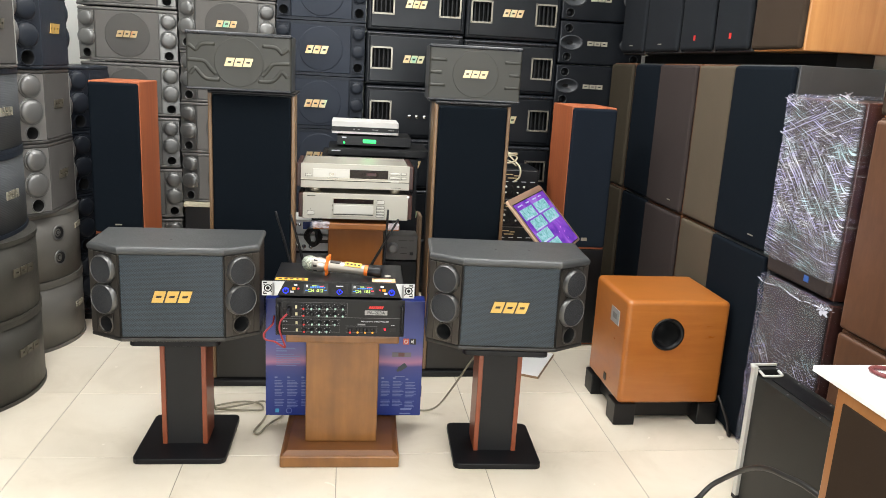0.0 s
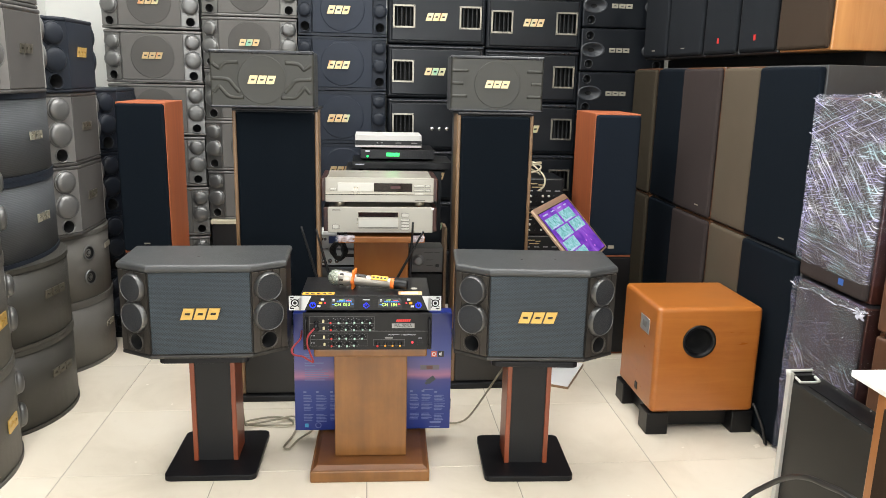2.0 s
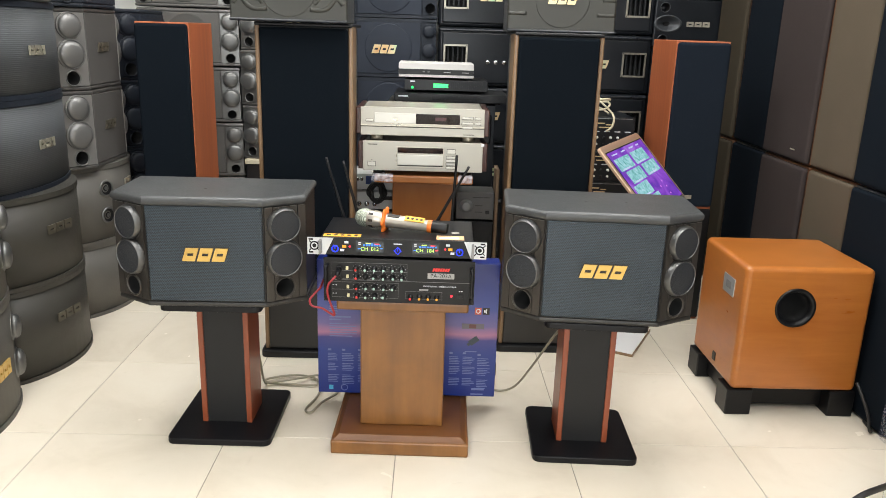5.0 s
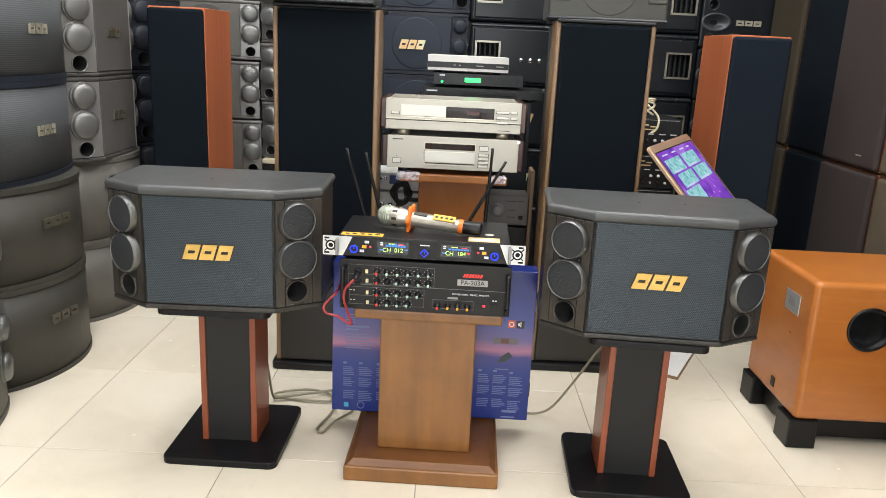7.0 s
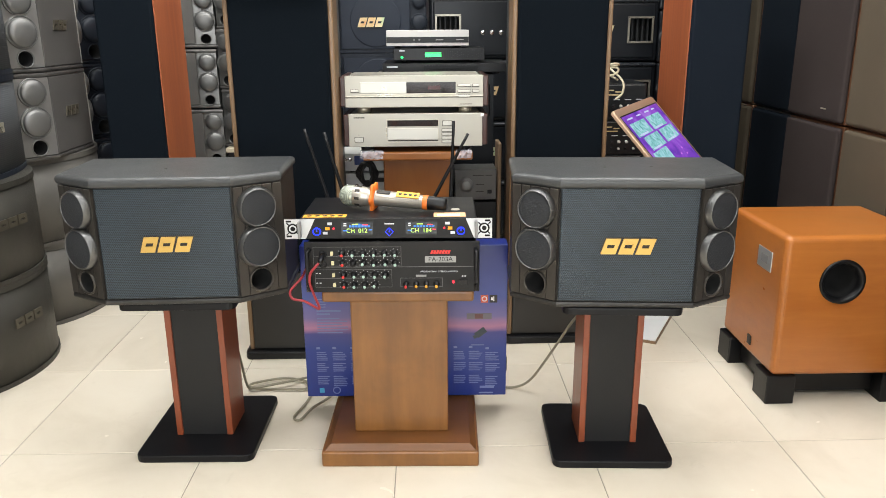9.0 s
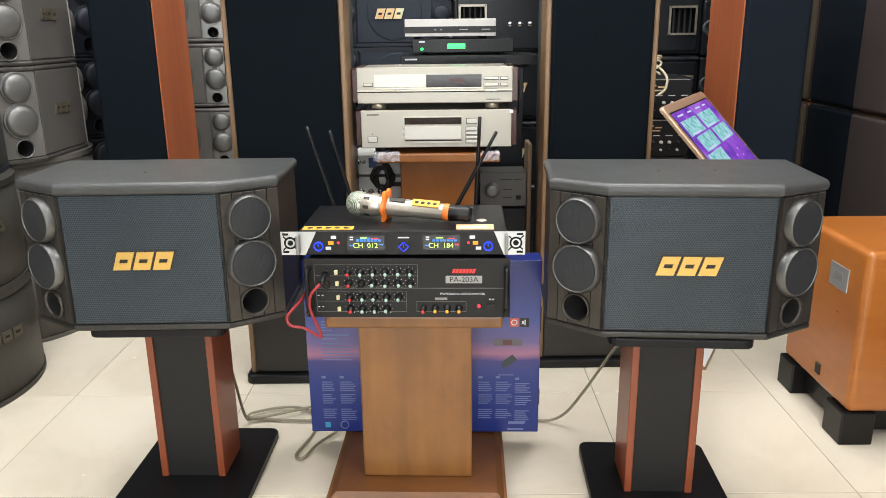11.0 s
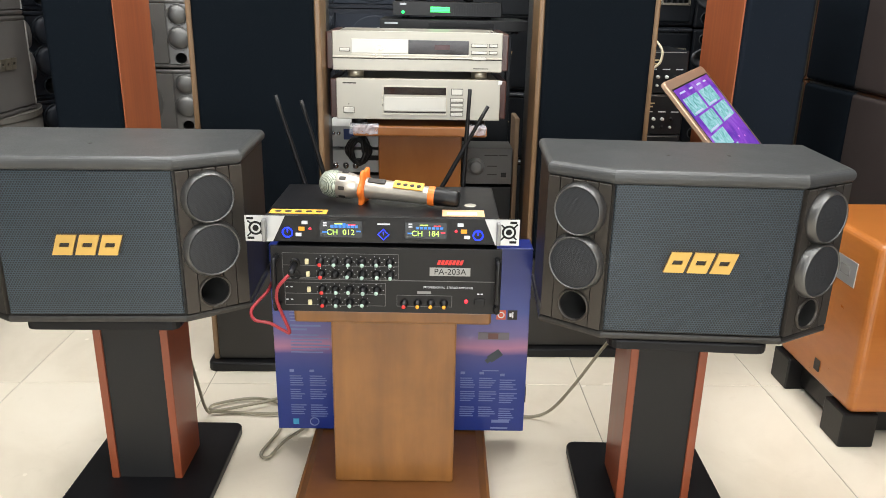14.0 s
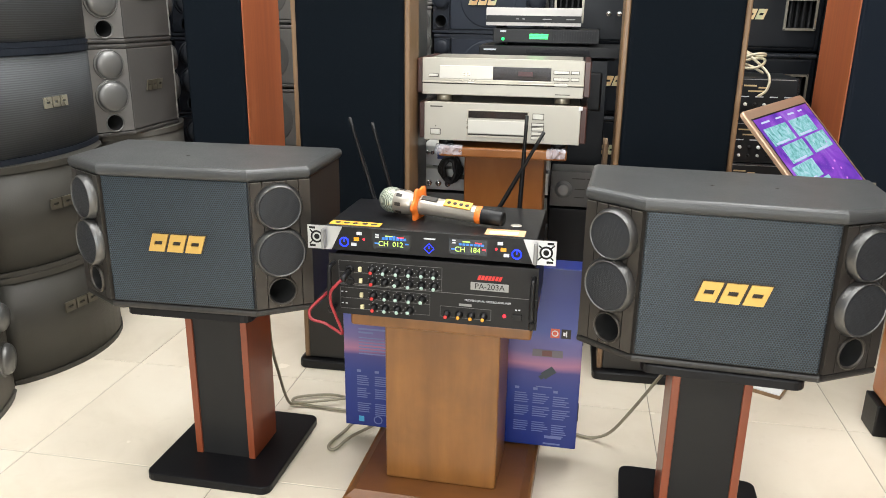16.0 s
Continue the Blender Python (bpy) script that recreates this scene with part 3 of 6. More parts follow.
def cut(ob, cutter):
    """Takes the solid bmesh cutter out of the mesh of ob, which stays one plain mesh."""
    tool = bpy.data.objects.new("tool", mesh_of("tool", cutter, []))
    scene.collection.objects.link(tool)
    tool.parent = ob.parent
    mod = ob.modifiers.new("cut", "BOOLEAN")
    mod.operation, mod.solver, mod.object = "DIFFERENCE", "EXACT", tool
    dg = bpy.context.evaluated_depsgraph_get()
    dg.update()
    me = bpy.data.meshes.new_from_object(ob.evaluated_get(dg))
    ob.modifiers.clear()
    ob.data = me
    bpy.data.objects.remove(tool)
    return ob


def peg(R, m, depth, seg=24):
    """A plain round peg from 2 cm before the face to depth behind it."""
    return lathe(B(), [(0, 0.02), (R, 0.02), (R, -depth), (0, -depth)], m, seg)


def tweeter(R, depth, m, parent, mats, seg=32):
    if mats[0] is mats[1]:
        prof = [(R * 1.06, -0.004), (R * 1.06, 0.003), (R * 1.02, 0.006), (R * 0.97, 0.0055), (R * 0.945, 0.003), (R * 0.92, depth * 0.42), (R * 0.84, depth * 0.66), (R * 0.66, depth * 0.84), (R * 0.4, depth * 0.95), (0, depth)]
        return part("tweeter", lathe(B(), prof, m, 28), mats[0], parent, "round domed tweeter cover")
    prof = [(R * 0.97, -0.004), (R, 0.0), (R, depth * 0.15), (R * 0.965, depth * 0.50), (R * 0.90, depth * 0.95), (R * 0.88, depth), (R * 0.86, depth * 0.94), (R * 0.85, depth * 0.86)]
    prof += [(R * 0.85 * math.cos(a), depth * (0.86 + 0.16 * math.sin(a))) for a in (0.35, 0.75, 1.1)] + [(0, depth * 1.02)]
    return part("tweeter", lathe(B(), prof, m, seg, [0] * 7 + [1] * 5), mats, parent, "round domed tweeter cover")


def port_hole(R, m, parent, mats, seg=24):
    prof = [(R * 1.16, 0.0), (R * 1.14, 0.004), (R * 1.05, 0.005), (R * 0.97, 0.0), (R * 0.93, -0.012), (R * 0.90, -0.055), (0, -0.055)]
    return part("bass_port", lathe(B(), prof, m, seg, [0, 0, 0, 1, 1, 1]), mats, parent, "round bass port")


# ---- karaoke loudspeakers ----
def karaoke_speaker(name, m, label, group, w, h, d, cx, cd, cab, capm, panel, ring, dome, grille, badge_mat, badge_size, badge_at=(0, 0.5),
                    R=(0.049, 0.054), rz=(0.78, 0.43), port=0.030, pz=0.15, tw_depth=0.032, strips=5, woofer=False, back=0.03, cap_t=0.018, lip=0.0):
    """A wide cabinet with a flat middle grille and two angled wings that carry tweeters and ports."""
    root = thing(name, m, label, "loudspeaker", group)
    F = [(-w / 2 + back, d / 2), (-w / 2, -d / 2 + cd), (-w / 2 + cx, -d / 2), (w / 2 - cx, -d / 2), (w / 2, -d / 2 + cd), (w / 2 - back, d / 2)]
    ins = [(x * 0.984, y * 0.97) for x, y in F]
    body = part("cabinet", prism(B(), ins[::-1], 0.004, h - 0.004), cab, root)
    big = [(x * 1.004, y * 1.012) for x, y in F]
    over = [(x * (1.004 + lip * 0.5), y - lip * (1.0 if y < -d / 2 + 0.001 else 1.3) if y < d / 2 - 0.001 else y * 1.012) for x, y in F] if lip else big
    part("top_cap", prism(B(), over[::-1], h - cap_t, h, 0.0115 if lip else 0.008, seg=5 if lip else 4), capm, root)
    part("bottom_cap", prism(B(), big[::-1], 0.0, 0.014, 0.005), cab, root)
    gx = w / 2 - cx - 0.003
    bm = quad_box(B(), -gx, gx, -d / 2 - 0.001, -d / 2 + 0.02, 0.016, h - cap_t + 0.001, 0.003)
    g = part("grille", bm, grille, root, "flat front grille")
    if woofer:
        lathe_m = facing(0, -d / 2 - 0.001, h / 2)
        r = h * 0.42
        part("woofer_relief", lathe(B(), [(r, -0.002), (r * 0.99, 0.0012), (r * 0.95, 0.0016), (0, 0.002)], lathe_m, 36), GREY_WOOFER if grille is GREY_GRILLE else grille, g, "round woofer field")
    bx, bz = badge_at
    badge(root, pose(bx, -d / 2 - (0.005 if woofer else 0.001), h * bz), *badge_size, badge_mat, plate=BAR_DARK if badge_mat is GOLD else None)
    for s in (-1, 1):
        p, q = Vector((s * (w / 2 - cx), -d / 2)), Vector((s * w / 2, -d / 2 + cd))
        L = (q - p).length
        dr = (q - p) / L
        yaw = math.degrees(math.atan2(dr.y * s, dr.x * s))
        mid = (p + q) / 2
        fm = Matrix.Translation((mid.x, mid.y, 0)) @ pose(0, 0, 0, 0, 0, yaw)
        bm = B()
        wid = (L - 0.004) / strips
        for k in range(strips):
            x0 = -L / 2 + 0.002 + k * wid
            quad_box(bm, x0 + 0.0008, x0 + wid - 0.0008, -0.003, 0.012, 0.016, h - cap_t)
        bm.transform(fm)
        pan = part("side_panel", bm, panel, root, "angled side panel")
        if strips > 1:
            tips = B()
            for k in range(strips):
                x0 = -L / 2 + 0.002 + k * wid
                quad_box(tips, x0 + 0.002, x0 + wid - 0.002, -0.0036, -0.001, h - cap_t - 0.0022, h - cap_t - 0.0006)
            tips.transform(fm)
            tagged(part("strip_tip_row", tips, GREY_PANEL, pan, "row of bright strip ends"), "row of bright strip ends", kind="stuff")
        cxl = -s * 0.006 if strips > 1 else 0.0
        tweeter(R[0], tw_depth, fm @ facing(cxl, -0.003, h * rz[0]), pan, [ring, dome])
        tweeter(R[1], tw_depth, fm @ facing(cxl, -0.003, h * rz[1]), pan, [ring, dome])
        cut(pan, peg(port * 1.02, fm @ facing(cxl, -0.003, h * pz), 0.06))
        cut(body, peg(port * 1.02, fm @ facing(cxl, -0.003, h * pz), 0.06))
        port_hole(port, fm @ facing(cxl, -0.0035, h * pz), pan, [panel if strips > 1 else ring, DEEP])
    return root


def arc(w, bulge, n=16):
    R = (w * w / 4 + bulge * bulge) / (2 * bulge)
    a = math.asin(w / 2 / R)
    return [(R * math.sin(-a + 2 * a * k / n), -(R * math.cos(-a + 2 * a * k / n) - R * math.cos(a))) for k in range(n + 1)]


def bowed_speaker(name, m, label, group, w, h, d, bulge, front, cab, badge_mat, badge_size, badge_at, ends=0.0, end_side=0, tw=None):
    """A wide cabinet whose front bows forward, with an optional tweeter wing at one end."""
    root = thing(name, m, label, "loudspeaker", group)
    pts = arc(w, bulge)
    body = [(x * 0.985, y * 0.96) for x, y in pts] + [(w / 2 - 0.03, d), (-w / 2 + 0.03, d)]
    part("cabinet", prism(B(), body, 0.003, h - 0.003), cab, root)
    rim = [(x, y - 0.004) for x, y in pts] + [(w / 2 - 0.028, d), (-w / 2 + 0.028, d)]
    part("top_cap", prism(B(), rim, h - 0.018, h, 0.006), cab, root)
    part("bottom_cap", prism(B(), rim, 0, 0.014, 0.005), cab, root)
    face = pts + [(x * 0.97, y + 0.02) for x, y in reversed(pts)]
    bm = prism(B(), face, 0.016, h - 0.020)
    for f in bm.faces:
        f.smooth = abs(f.normal.z) < 0.5
    part("grille", bm, front, root, "bowed front grille")
    bx, bz = badge_at
    R = (w * w / 4 + bulge * bulge) / (2 * bulge)
    by = -(math.sqrt(R * R - bx * bx) - (R - bulge))
    badge(root, pose(bx, by - 0.001, h * bz, 0, 0, -math.degrees(math.asin(-bx / R))), *badge_size, badge_mat, slant=0.0, label="small maker's badge")
    if tw:
        for zf, r in tw:
            x = end_side * (w / 2 - 0.05)
            y = -(math.sqrt(R * R - x * x) - (R - bulge))
            tweeter(r, 0.03, pose(0, 0, 0) @ Matrix.Translation((x, y + 0.004, h * zf)) @ pose(0, 0, 0, 90, 0, math.degrees(math.asin(x / R))), root, [GREY_RING, GREY_RING])
    return root


def horn_speaker(m, label, group, w, h, d):
    root = thing("horn_loudspeaker", m, label, "loudspeaker", group)
    cab = part("cabinet", quad_box(B(), -w / 2, w / 2, -d / 2, d / 2, 0, h, 0.012, seg=3), HORN_CAB, root)
    g = part("grille", quad_box(B(), -w / 2 + 0.016, w / 2 - 0.016, -d / 2 - 0.006, -d / 2 + 0.01, 0.014, h - 0.022, 0.008, seg=3), HORN_CAB, root)
    part("top_lip", quad_box(B(), -w / 2 + 0.004, w / 2 - 0.004, -d / 2 - 0.010, -d / 2 + 0.02, h - 0.020, h - 0.006, 0.006, seg=3), HORN_LIP, root, "rounded black top lip")
    y = -d / 2 - 0.006
    for s in (-1, 1):
        cx, s2 = s * (w / 2 - 0.085), 0.060
        for ob in (cab, g):
            cut(ob, quad_box(B(), cx - s2 + 0.006, cx + s2 - 0.006, y - 0.02, y + 0.06, h / 2 - s2 + 0.006, h / 2 + s2 - 0.006))
        bm = B()
        for a in ((-s2, s2, s2 - 0.009, s2), (-s2, s2, -s2, -s2 + 0.009), (-s2, -s2 + 0.009, -s2 + 0.009, s2 - 0.009), (s2 - 0.009, s2, -s2 + 0.009, s2 - 0.009)):
            quad_box(bm, cx + a[0], cx + a[1], y - 0.006, y, h / 2 + a[2], h / 2 + a[3])
        fr = part("horn_frame", bm, HORN_FRAME, root, "square silver horn frame")
        part("horn_throat", quad_box(B(), cx - s2 + 0.007, cx + s2 - 0.007, y + 0.050, y + 0.053, h / 2 - s2 + 0.007, h / 2 + s2 - 0.007), DEEP, fr)
        for k in range(4):
            x = cx - 0.036 + k * 0.024
            part("louver", quad_box(B(), x - 0.0035, x + 0.0035, y + 0.012, y + 0.048, h / 2 - s2 + 0.008, h / 2 + s2 - 0.008), LOUVER, fr)
        for bx in (-1, 1):
            for bz in (-1, 1):
                part("bolt", lathe(B(), [(0.0028, 0), (0.002, 0.0014), (0, 0.0014)], facing(cx + bx * (s2 - 0.0045), y - 0.006, h / 2 + bz * (s2 - 0.0045)), 8), BAR_DARK, fr)
    badge(root, pose(-0.004, -d / 2 - 0.0065, h * 0.50), 0.112, 0.04, FOIL, label="rainbow foil maker's badge")
    return root


def flare_speaker(m, label, group, w, h, d):
    root = thing("flared_loudspeaker", m, label, "loudspeaker", group)
    cab = part("cabinet", quad_box(B(), -w / 2, w / 2, -d / 2, d / 2, 0, h, 0.01, seg=3), HORN_CAB, root)
    for s in (-1, 1):
        x = s * (w / 2 - 0.07)
        prof = [(0.070, 0.0), (0.066, 0.006), (0.056, 0.002), (0.034, -0.016), (0.018, -0.03), (0, -0.03)]
        fm = facing(x, -d / 2, h / 2) @ Matrix.Diagonal((1.0, 0.60, 1, 1))
        cut(cab, lathe(B(), [(0, 0.02), (0.061, 0.02), (0.061, -0.001), (0.030, -0.033), (0, -0.033)], fm, 24))
        part("horn_flare", lathe(B(), prof, fm, 24, [0, 0, 0, 0, 1]), [FLARE_GREY, DEEP], root, "shallow oval horn flare")
        for z in (0.17, 0.83):
            cut(cab, peg(0.0222, facing(x + s * 0.02, -d / 2, h * z), 0.05, 16))
            port_hole(0.022, facing(x + s * 0.02, -d / 2 - 0.0005, h * z), root, [FLARE_GREY, DEEP], 16)
    badge(root, pose(-0.025, -d / 2 - 0.001, h * 0.50), 0.12, 0.024, SILVER_BADGE, 0.0, label="thin silver maker's badge")
    return root


def shelf_speaker(name, m, label, group, w, h, d, cab, front, tag=None, frame=0.012, lip=0.006):
    """An upright hi-fi box: cabinet with a cloth grille set in a thin frame."""
    root = thing(name, m, label, "loudspeaker", group)
    part("cabinet", quad_box(B(), -w / 2, w / 2, -d / 2, d / 2, 0, h, 0.004), cab, root)
    part("grille", quad_box(B(), -w / 2 + lip, w / 2 - lip, -d / 2 - 0.02, -d / 2 + 0.005, lip, h - lip, frame, seg=3), front, root, "cloth grille")
    if tag:
        part("badge", quad_box(B(), *tag[:2], -d / 2 - 0.022, -d / 2 - 0.015, *tag[2:4]), tag[4], root, "small badge")
    return root


def tower(name, m, label, group, w, h, d, side, front, base_drop=0.0, plinth=None, edge=0.014, cap=BLACK):
    """A floor-standing loudspeaker: wood cheeks, cloth front, cap and plinth."""
    root = thing(name, m, label, "loudspeaker", group)
    zb = 0.0265 if plinth else 0.0
    part("cabinet", quad_box(B(), -w / 2 + edge, w / 2 - edge, -d / 2 + 0.006, d / 2, zb, h - 0.012, 0.004), VINYL, root)
    for s in (-1, 1):
        a, b = sorted((s * (w / 2 - edge), s * w / 2))
        part("side_cheek", quad_box(B(), a, b, -d / 2, -d / 2 + 0.115, zb, h - 0.008, 0.004), side, root, "wood veneer cheek")
    part("grille", quad_box(B(), -w / 2 + edge + 0.001, w / 2 - edge - 0.001, -d / 2 - 0.014, -d / 2 + 0.01, max(zb + 0.004, base_drop), h - 0.016, 0.010, seg=3), front, root, "cloth grille")
    if base_drop:
        part("lower_panel", quad_box(B(), -w / 2 + edge + 0.001, w / 2 - edge - 0.001, -d / 2 - 0.002, -d / 2 + 0.01, zb + 0.004, base_drop - 0.004, 0.003), LOWER, root, "dark brown lower panel")
    part("top_cap", quad_box(B(), -w / 2 + 0.001, w / 2 - 0.001, -d / 2 - 0.010, d / 2, h - 0.012, h, 0.005, seg=3), cap, root)
    if plinth:
        part("plinth", prism(B(), rounded(w + 0.026, d + 0.045, 0.02), 0, 0.027, 0.005), plinth, root, "black plinth")
    return root


# ---- room ----
X0, X1, Y0, Y1 = -1.85, 2.1, -3.0, 4.9


def wall(name, x0, x1, y0, y1, z0, z1, mat=PAINT, label="plain white painted wall"):
    return solo(name, quad_box(B(), x0, x1, y0, y1, z0, z1), mat, Matrix(), label, "wall", "", "structure")


wall("wall_west", X0 - 0.12, X0, 2.0, Y1, 0, CEIL)
# Unseen stretch, darkened to weaken fill and reflections from the left.
wall("wall_west", X0 - 0.12, X0, Y0, 2.0, 0, CEIL, LIGHT_CUT_PAINT, "unseen wall stretch made dark to cut bounced light")
wall("wall_east", X1, X1 + 0.12, Y0, Y1, 0, CEIL)
wall("wall_north", X0 - 0.12, X1 + 0.12, Y1, Y1 + 0.12, 0, CEIL)
for x0, x1, z0, z1 in ((X0 - 0.12, -1.3, 0, CEIL), (1.3, X1 + 0.12, 0, CEIL), (-1.3, 1.3, 2.4, CEIL), (-1.3, 1.3, 0, 0.4)):
    wall("wall_south", x0, x1, Y0 - 0.12, Y0, z0, z1)
# Unseen window, added so the front daylight lamp has an opening.
win = thing("window_1", pose(0, Y0 - 0.06, 1.4), "unseen shop window, white metal frame, added for the front light", "window", "", "structure")
for x0, x1, z0, z1 in ((-1.3, 1.3, 0.95, 1.0), (-1.3, 1.3, -1.0, -0.95), (-1.3, -1.25, -0.95, 0.95), (1.25, 1.3, -0.95, 0.95), (-0.025, 0.025, -0.95, 0.95)):
    part("window_frame", quad_box(B(), x0, x1, -0.03, 0.03, z0, z1), WHITE_PL, win)
solo("ceiling", quad_box(B(), X0 - 0.12, X1 + 0.12, Y0 - 0.12, Y1 + 0.12, CEIL, CEIL + 0.1), PAINT, Matrix(), "plain white ceiling", "ceiling", "", "structure")
floor = solo("floor", quad_box(B(), X0 - 0.12, X1 + 0.12, Y0 - 0.12, Y1 + 0.12, -0.1, -0.0015), GROUT, Matrix(), "glossy cream ceramic tile floor with thin joints", "floor", "", "structure")
for lx, ly, watts in LAMPS:
    t = thing("ceiling_light", pose(lx, ly, CEIL), "white ceiling panel light", "lamp", "ceiling lights")
    part("housing", quad_box(B(), -0.31, 0.31, -0.62, 0.62, -0.04, -0.001, 0.006), WHITE_PL, t)
    part("diffuser", quad_box(B(), -0.29, 0.29, -0.60, 0.60, -0.062, -0.04, 0.006), DIFFUSER, t)

# ---- the pair on stands ----
def hero(m, label):
    return karaoke_speaker("karaoke_speaker", m, label, "karaoke speaker pair", 0.513, 0.302, 0.28, 0.102, 0.067, VINYL_SIDE, VINYL, PANEL, RING, DOME,
                           PERF, GOLD, (0.116, 0.036), (0.0, 0.488), (0.0475, 0.0520), (0.748, 0.440), 0.0262, 0.168, 0.0165, back=0.0, cap_t=0.025, lip=0.007)


def hero_screws(t, pts):
    for x, y in pts:
        part("screw_cap", lathe(B(), [(0.004, 0), (0.0035, 0.001), (0, 0.0012)], pose(x, y, 0.3015), 10), BAR_DARK, t)


hero_screws(hero(pose(-0.512, 2.562, 0.4352, 0, 0, 1.0), "dark karaoke speaker with perforated grille on a stand"), ((-0.02, -0.03),))
hero_screws(hero(pose(0.543, 2.497, 0.4352, 0, 0, -4.1), "dark karaoke speaker, turned inwards on its stand"), ((-0.04, -0.01), (0.07, 0.0)))


def speaker_stand(m, depth, plate_turn, label):
    t = thing("speaker_stand", m, label, "speaker stand", "speaker stands")
    part("base_plate", prism(B(), rounded(0.298, depth, 0.022), 0, 0.02, 0.003), BLACK_METAL, t, "square black base plate")
    c = part("column", quad_box(B(), -0.060, 0.060, -0.0565, 0.06, 0.02, 0.417), STAND, t, "black column")
    for s in (-1, 1):
        a, b = sorted((s * 0.058, s * 0.074))
        part("wood_strip", quad_box(B(), a, b, -0.062, 0.065, 0.02, 0.417, 0.002), RED_WOOD, c, "reddish wood edge strip")
    bm = prism(B(), rounded(0.275, 0.285, 0.02), 0.417, 0.435, 0.003)
    bm.transform(Matrix.Translation((0, -0.040, 0)))
    p = part("top_plate", bm, BLACK_METAL, t, "black top plate")
    p.rotation_euler.z = radians(plate_turn)
    return t


speaker_stand(pose(-0.509, 2.610, 0, 0, 0, -1.0), 0.328, 1.0, "black speaker stand with red wood strips")
speaker_stand(pose(0.546, 2.536, 0, 0, 0, -2.5), 0.305, -2.0, "black speaker stand with red wood strips")


# ---- wooden pedestal with amplifier and receiver ----
def pedestal(m, label, w, d, bw, bd, h, bh, cw, cd, cy, top_w, top_d, top_y, mat, mat_base, bevel_top=0.018):
    t = thing("wooden_pedestal", m, label, "pedestal", "wooden pedestals")
    bm = quad_box(B(), -bw / 2, bw / 2, -bd / 2, bd / 2, 0, bh, 0.004)
    b2 = B()
    g = 0.014
    for z0, z1, i0, i1 in ((bh - 0.002, bh + 0.012, 0.004, 0.022),):
        lo = [(-bw / 2 + i0, -bd / 2 + i0), (bw / 2 - i0, -bd / 2 + i0), (bw / 2 - i0, bd / 2 - i0), (-bw / 2 + i0, bd / 2 - i0)]
        hi = [(-bw / 2 + i1, -bd / 2 + i1), (bw / 2 - i1, -bd / 2 + i1), (bw / 2 - i1, bd / 2 - i1), (-bw / 2 + i1, bd / 2 - i1)]
        a, b = [b2.verts.new((x, y, z0)) for x, y in lo], [b2.verts.new((x, y, z1)) for x, y in hi]
        b2.faces.new(a[::-1]), b2.faces.new(b)
        for i in range(4):
            b2.faces.new((a[i], a[(i + 1) % 4], b[(i + 1) % 4], b[i]))
    part("base", bm, mat, t, "thick wooden base")
    part("base_moulding", b2, mat_base, t, "sloped base moulding")
    part("column", quad_box(B(), -cw / 2, cw / 2, cy, cy + cd, bh + 0.012, h - 0.028, 0.004), mat, t, "flat wooden column")
    part("top_board", quad_box(B(), -top_w / 2, top_w / 2, top_y, top_y + top_d, h - 0.028, h, 0.006, seg=3), mat, t, "wooden top board")
    return t


pedestal(pose(0.016, 2.605, 0, 0, 0, -1.5), "brown stained wooden pedestal under the amplifier", 0, 0, 0.392, 0.39, 0.447, 0.041, 0.240, 0.165, -0.114, 0.366, 0.30, -0.145, WALNUT, WALNUT_BASE)

AMP = thing("stereo_amplifier", pose(0.003, 2.420, 0.4555, 0, 0, -1.5), "black mixing amplifier with rows of knobs on the pedestal", "amplifier")
AW, AH = 0.405, 0.1265


def ax(c):
    return (c - 630) / 1000 * 0.405


def az(c):
    return 0.0075 + (470 - c) / 292 * 0.118


part("chassis", quad_box(B(), -0.195, 0.195, 0.004, 0.33, 0.006, AH - 0.002, 0.003), BLACK_METAL, AMP)
fp = part("front_panel", quad_box(B(), -AW / 2, AW / 2, 0, 0.006, 0.004, AH, 0.0015), AMP_FACE, AMP, "matt black front panel")
for fx in (-0.15, 0.15):
    for fy in (0.05, 0.28):
        part("foot", lathe(B(), [(0, 0), (0.014, 0), (0.014, 0.007), (0, 0.007)], pose(fx, fy, -0.001), 12), BLACK, AMP)


def line_rect(bm, x0, x1, z0, z1, t=0.0007, y=-0.0005):
    for a in ((x0, x1, z0, z0 + t), (x0, x1, z1 - t, z1), (x0, x0 + t, z0, z1), (x1 - t, x1, z0, z1)):
        quad_box(bm, a[0], a[1], y, 0.0002, a[2], a[3])


bm = B()
line_rect(bm, ax(180), ax(683), az(320), az(205))
line_rect(bm, ax(185), ax(627), az(448), az(340))
line_rect(bm, ax(675), ax(918), az(447), az(393))
quad_box(bm, ax(180), ax(683), -0.0005, 0.0002, az(263), az(261))
quad_box(bm, ax(185), ax(627), -0.0005, 0.0002, az(394), az(392))
quad_box(bm, ax(183), ax(1128), -0.0005, 0.0002, az(327), az(324))
tagged(part("panel_lining", bm, LINE_GREY, fp, "thin printed panel lines"), "thin printed panel lines", kind="stuff")
bm = B()
for row, cols in ((243, (405, 465, 525, 585, 645)), (300, (408, 467, 527, 587, 647)), (372, (408, 470, 530, 590)), (432, (410, 470, 530))):
    for c in cols + (350,):
        for k in range(7):
            a = radians(-60 + 50 * k - 90)
            x, z = ax(c) + 0.0105 * math.cos(a), az(row) + 0.0105 * math.sin(a)
            quad_box(bm, x - 0.0006, x + 0.0006, -0.0004, 0.0002, z - 0.0006, z + 0.0006)
for c in (195, 215):
    for row in (363, 422):
        quad_box(bm, ax(c) - 0.002, ax(c) + 0.002, -0.0004, 0.0002, az(row) - 0.001, az(row) + 0.001)
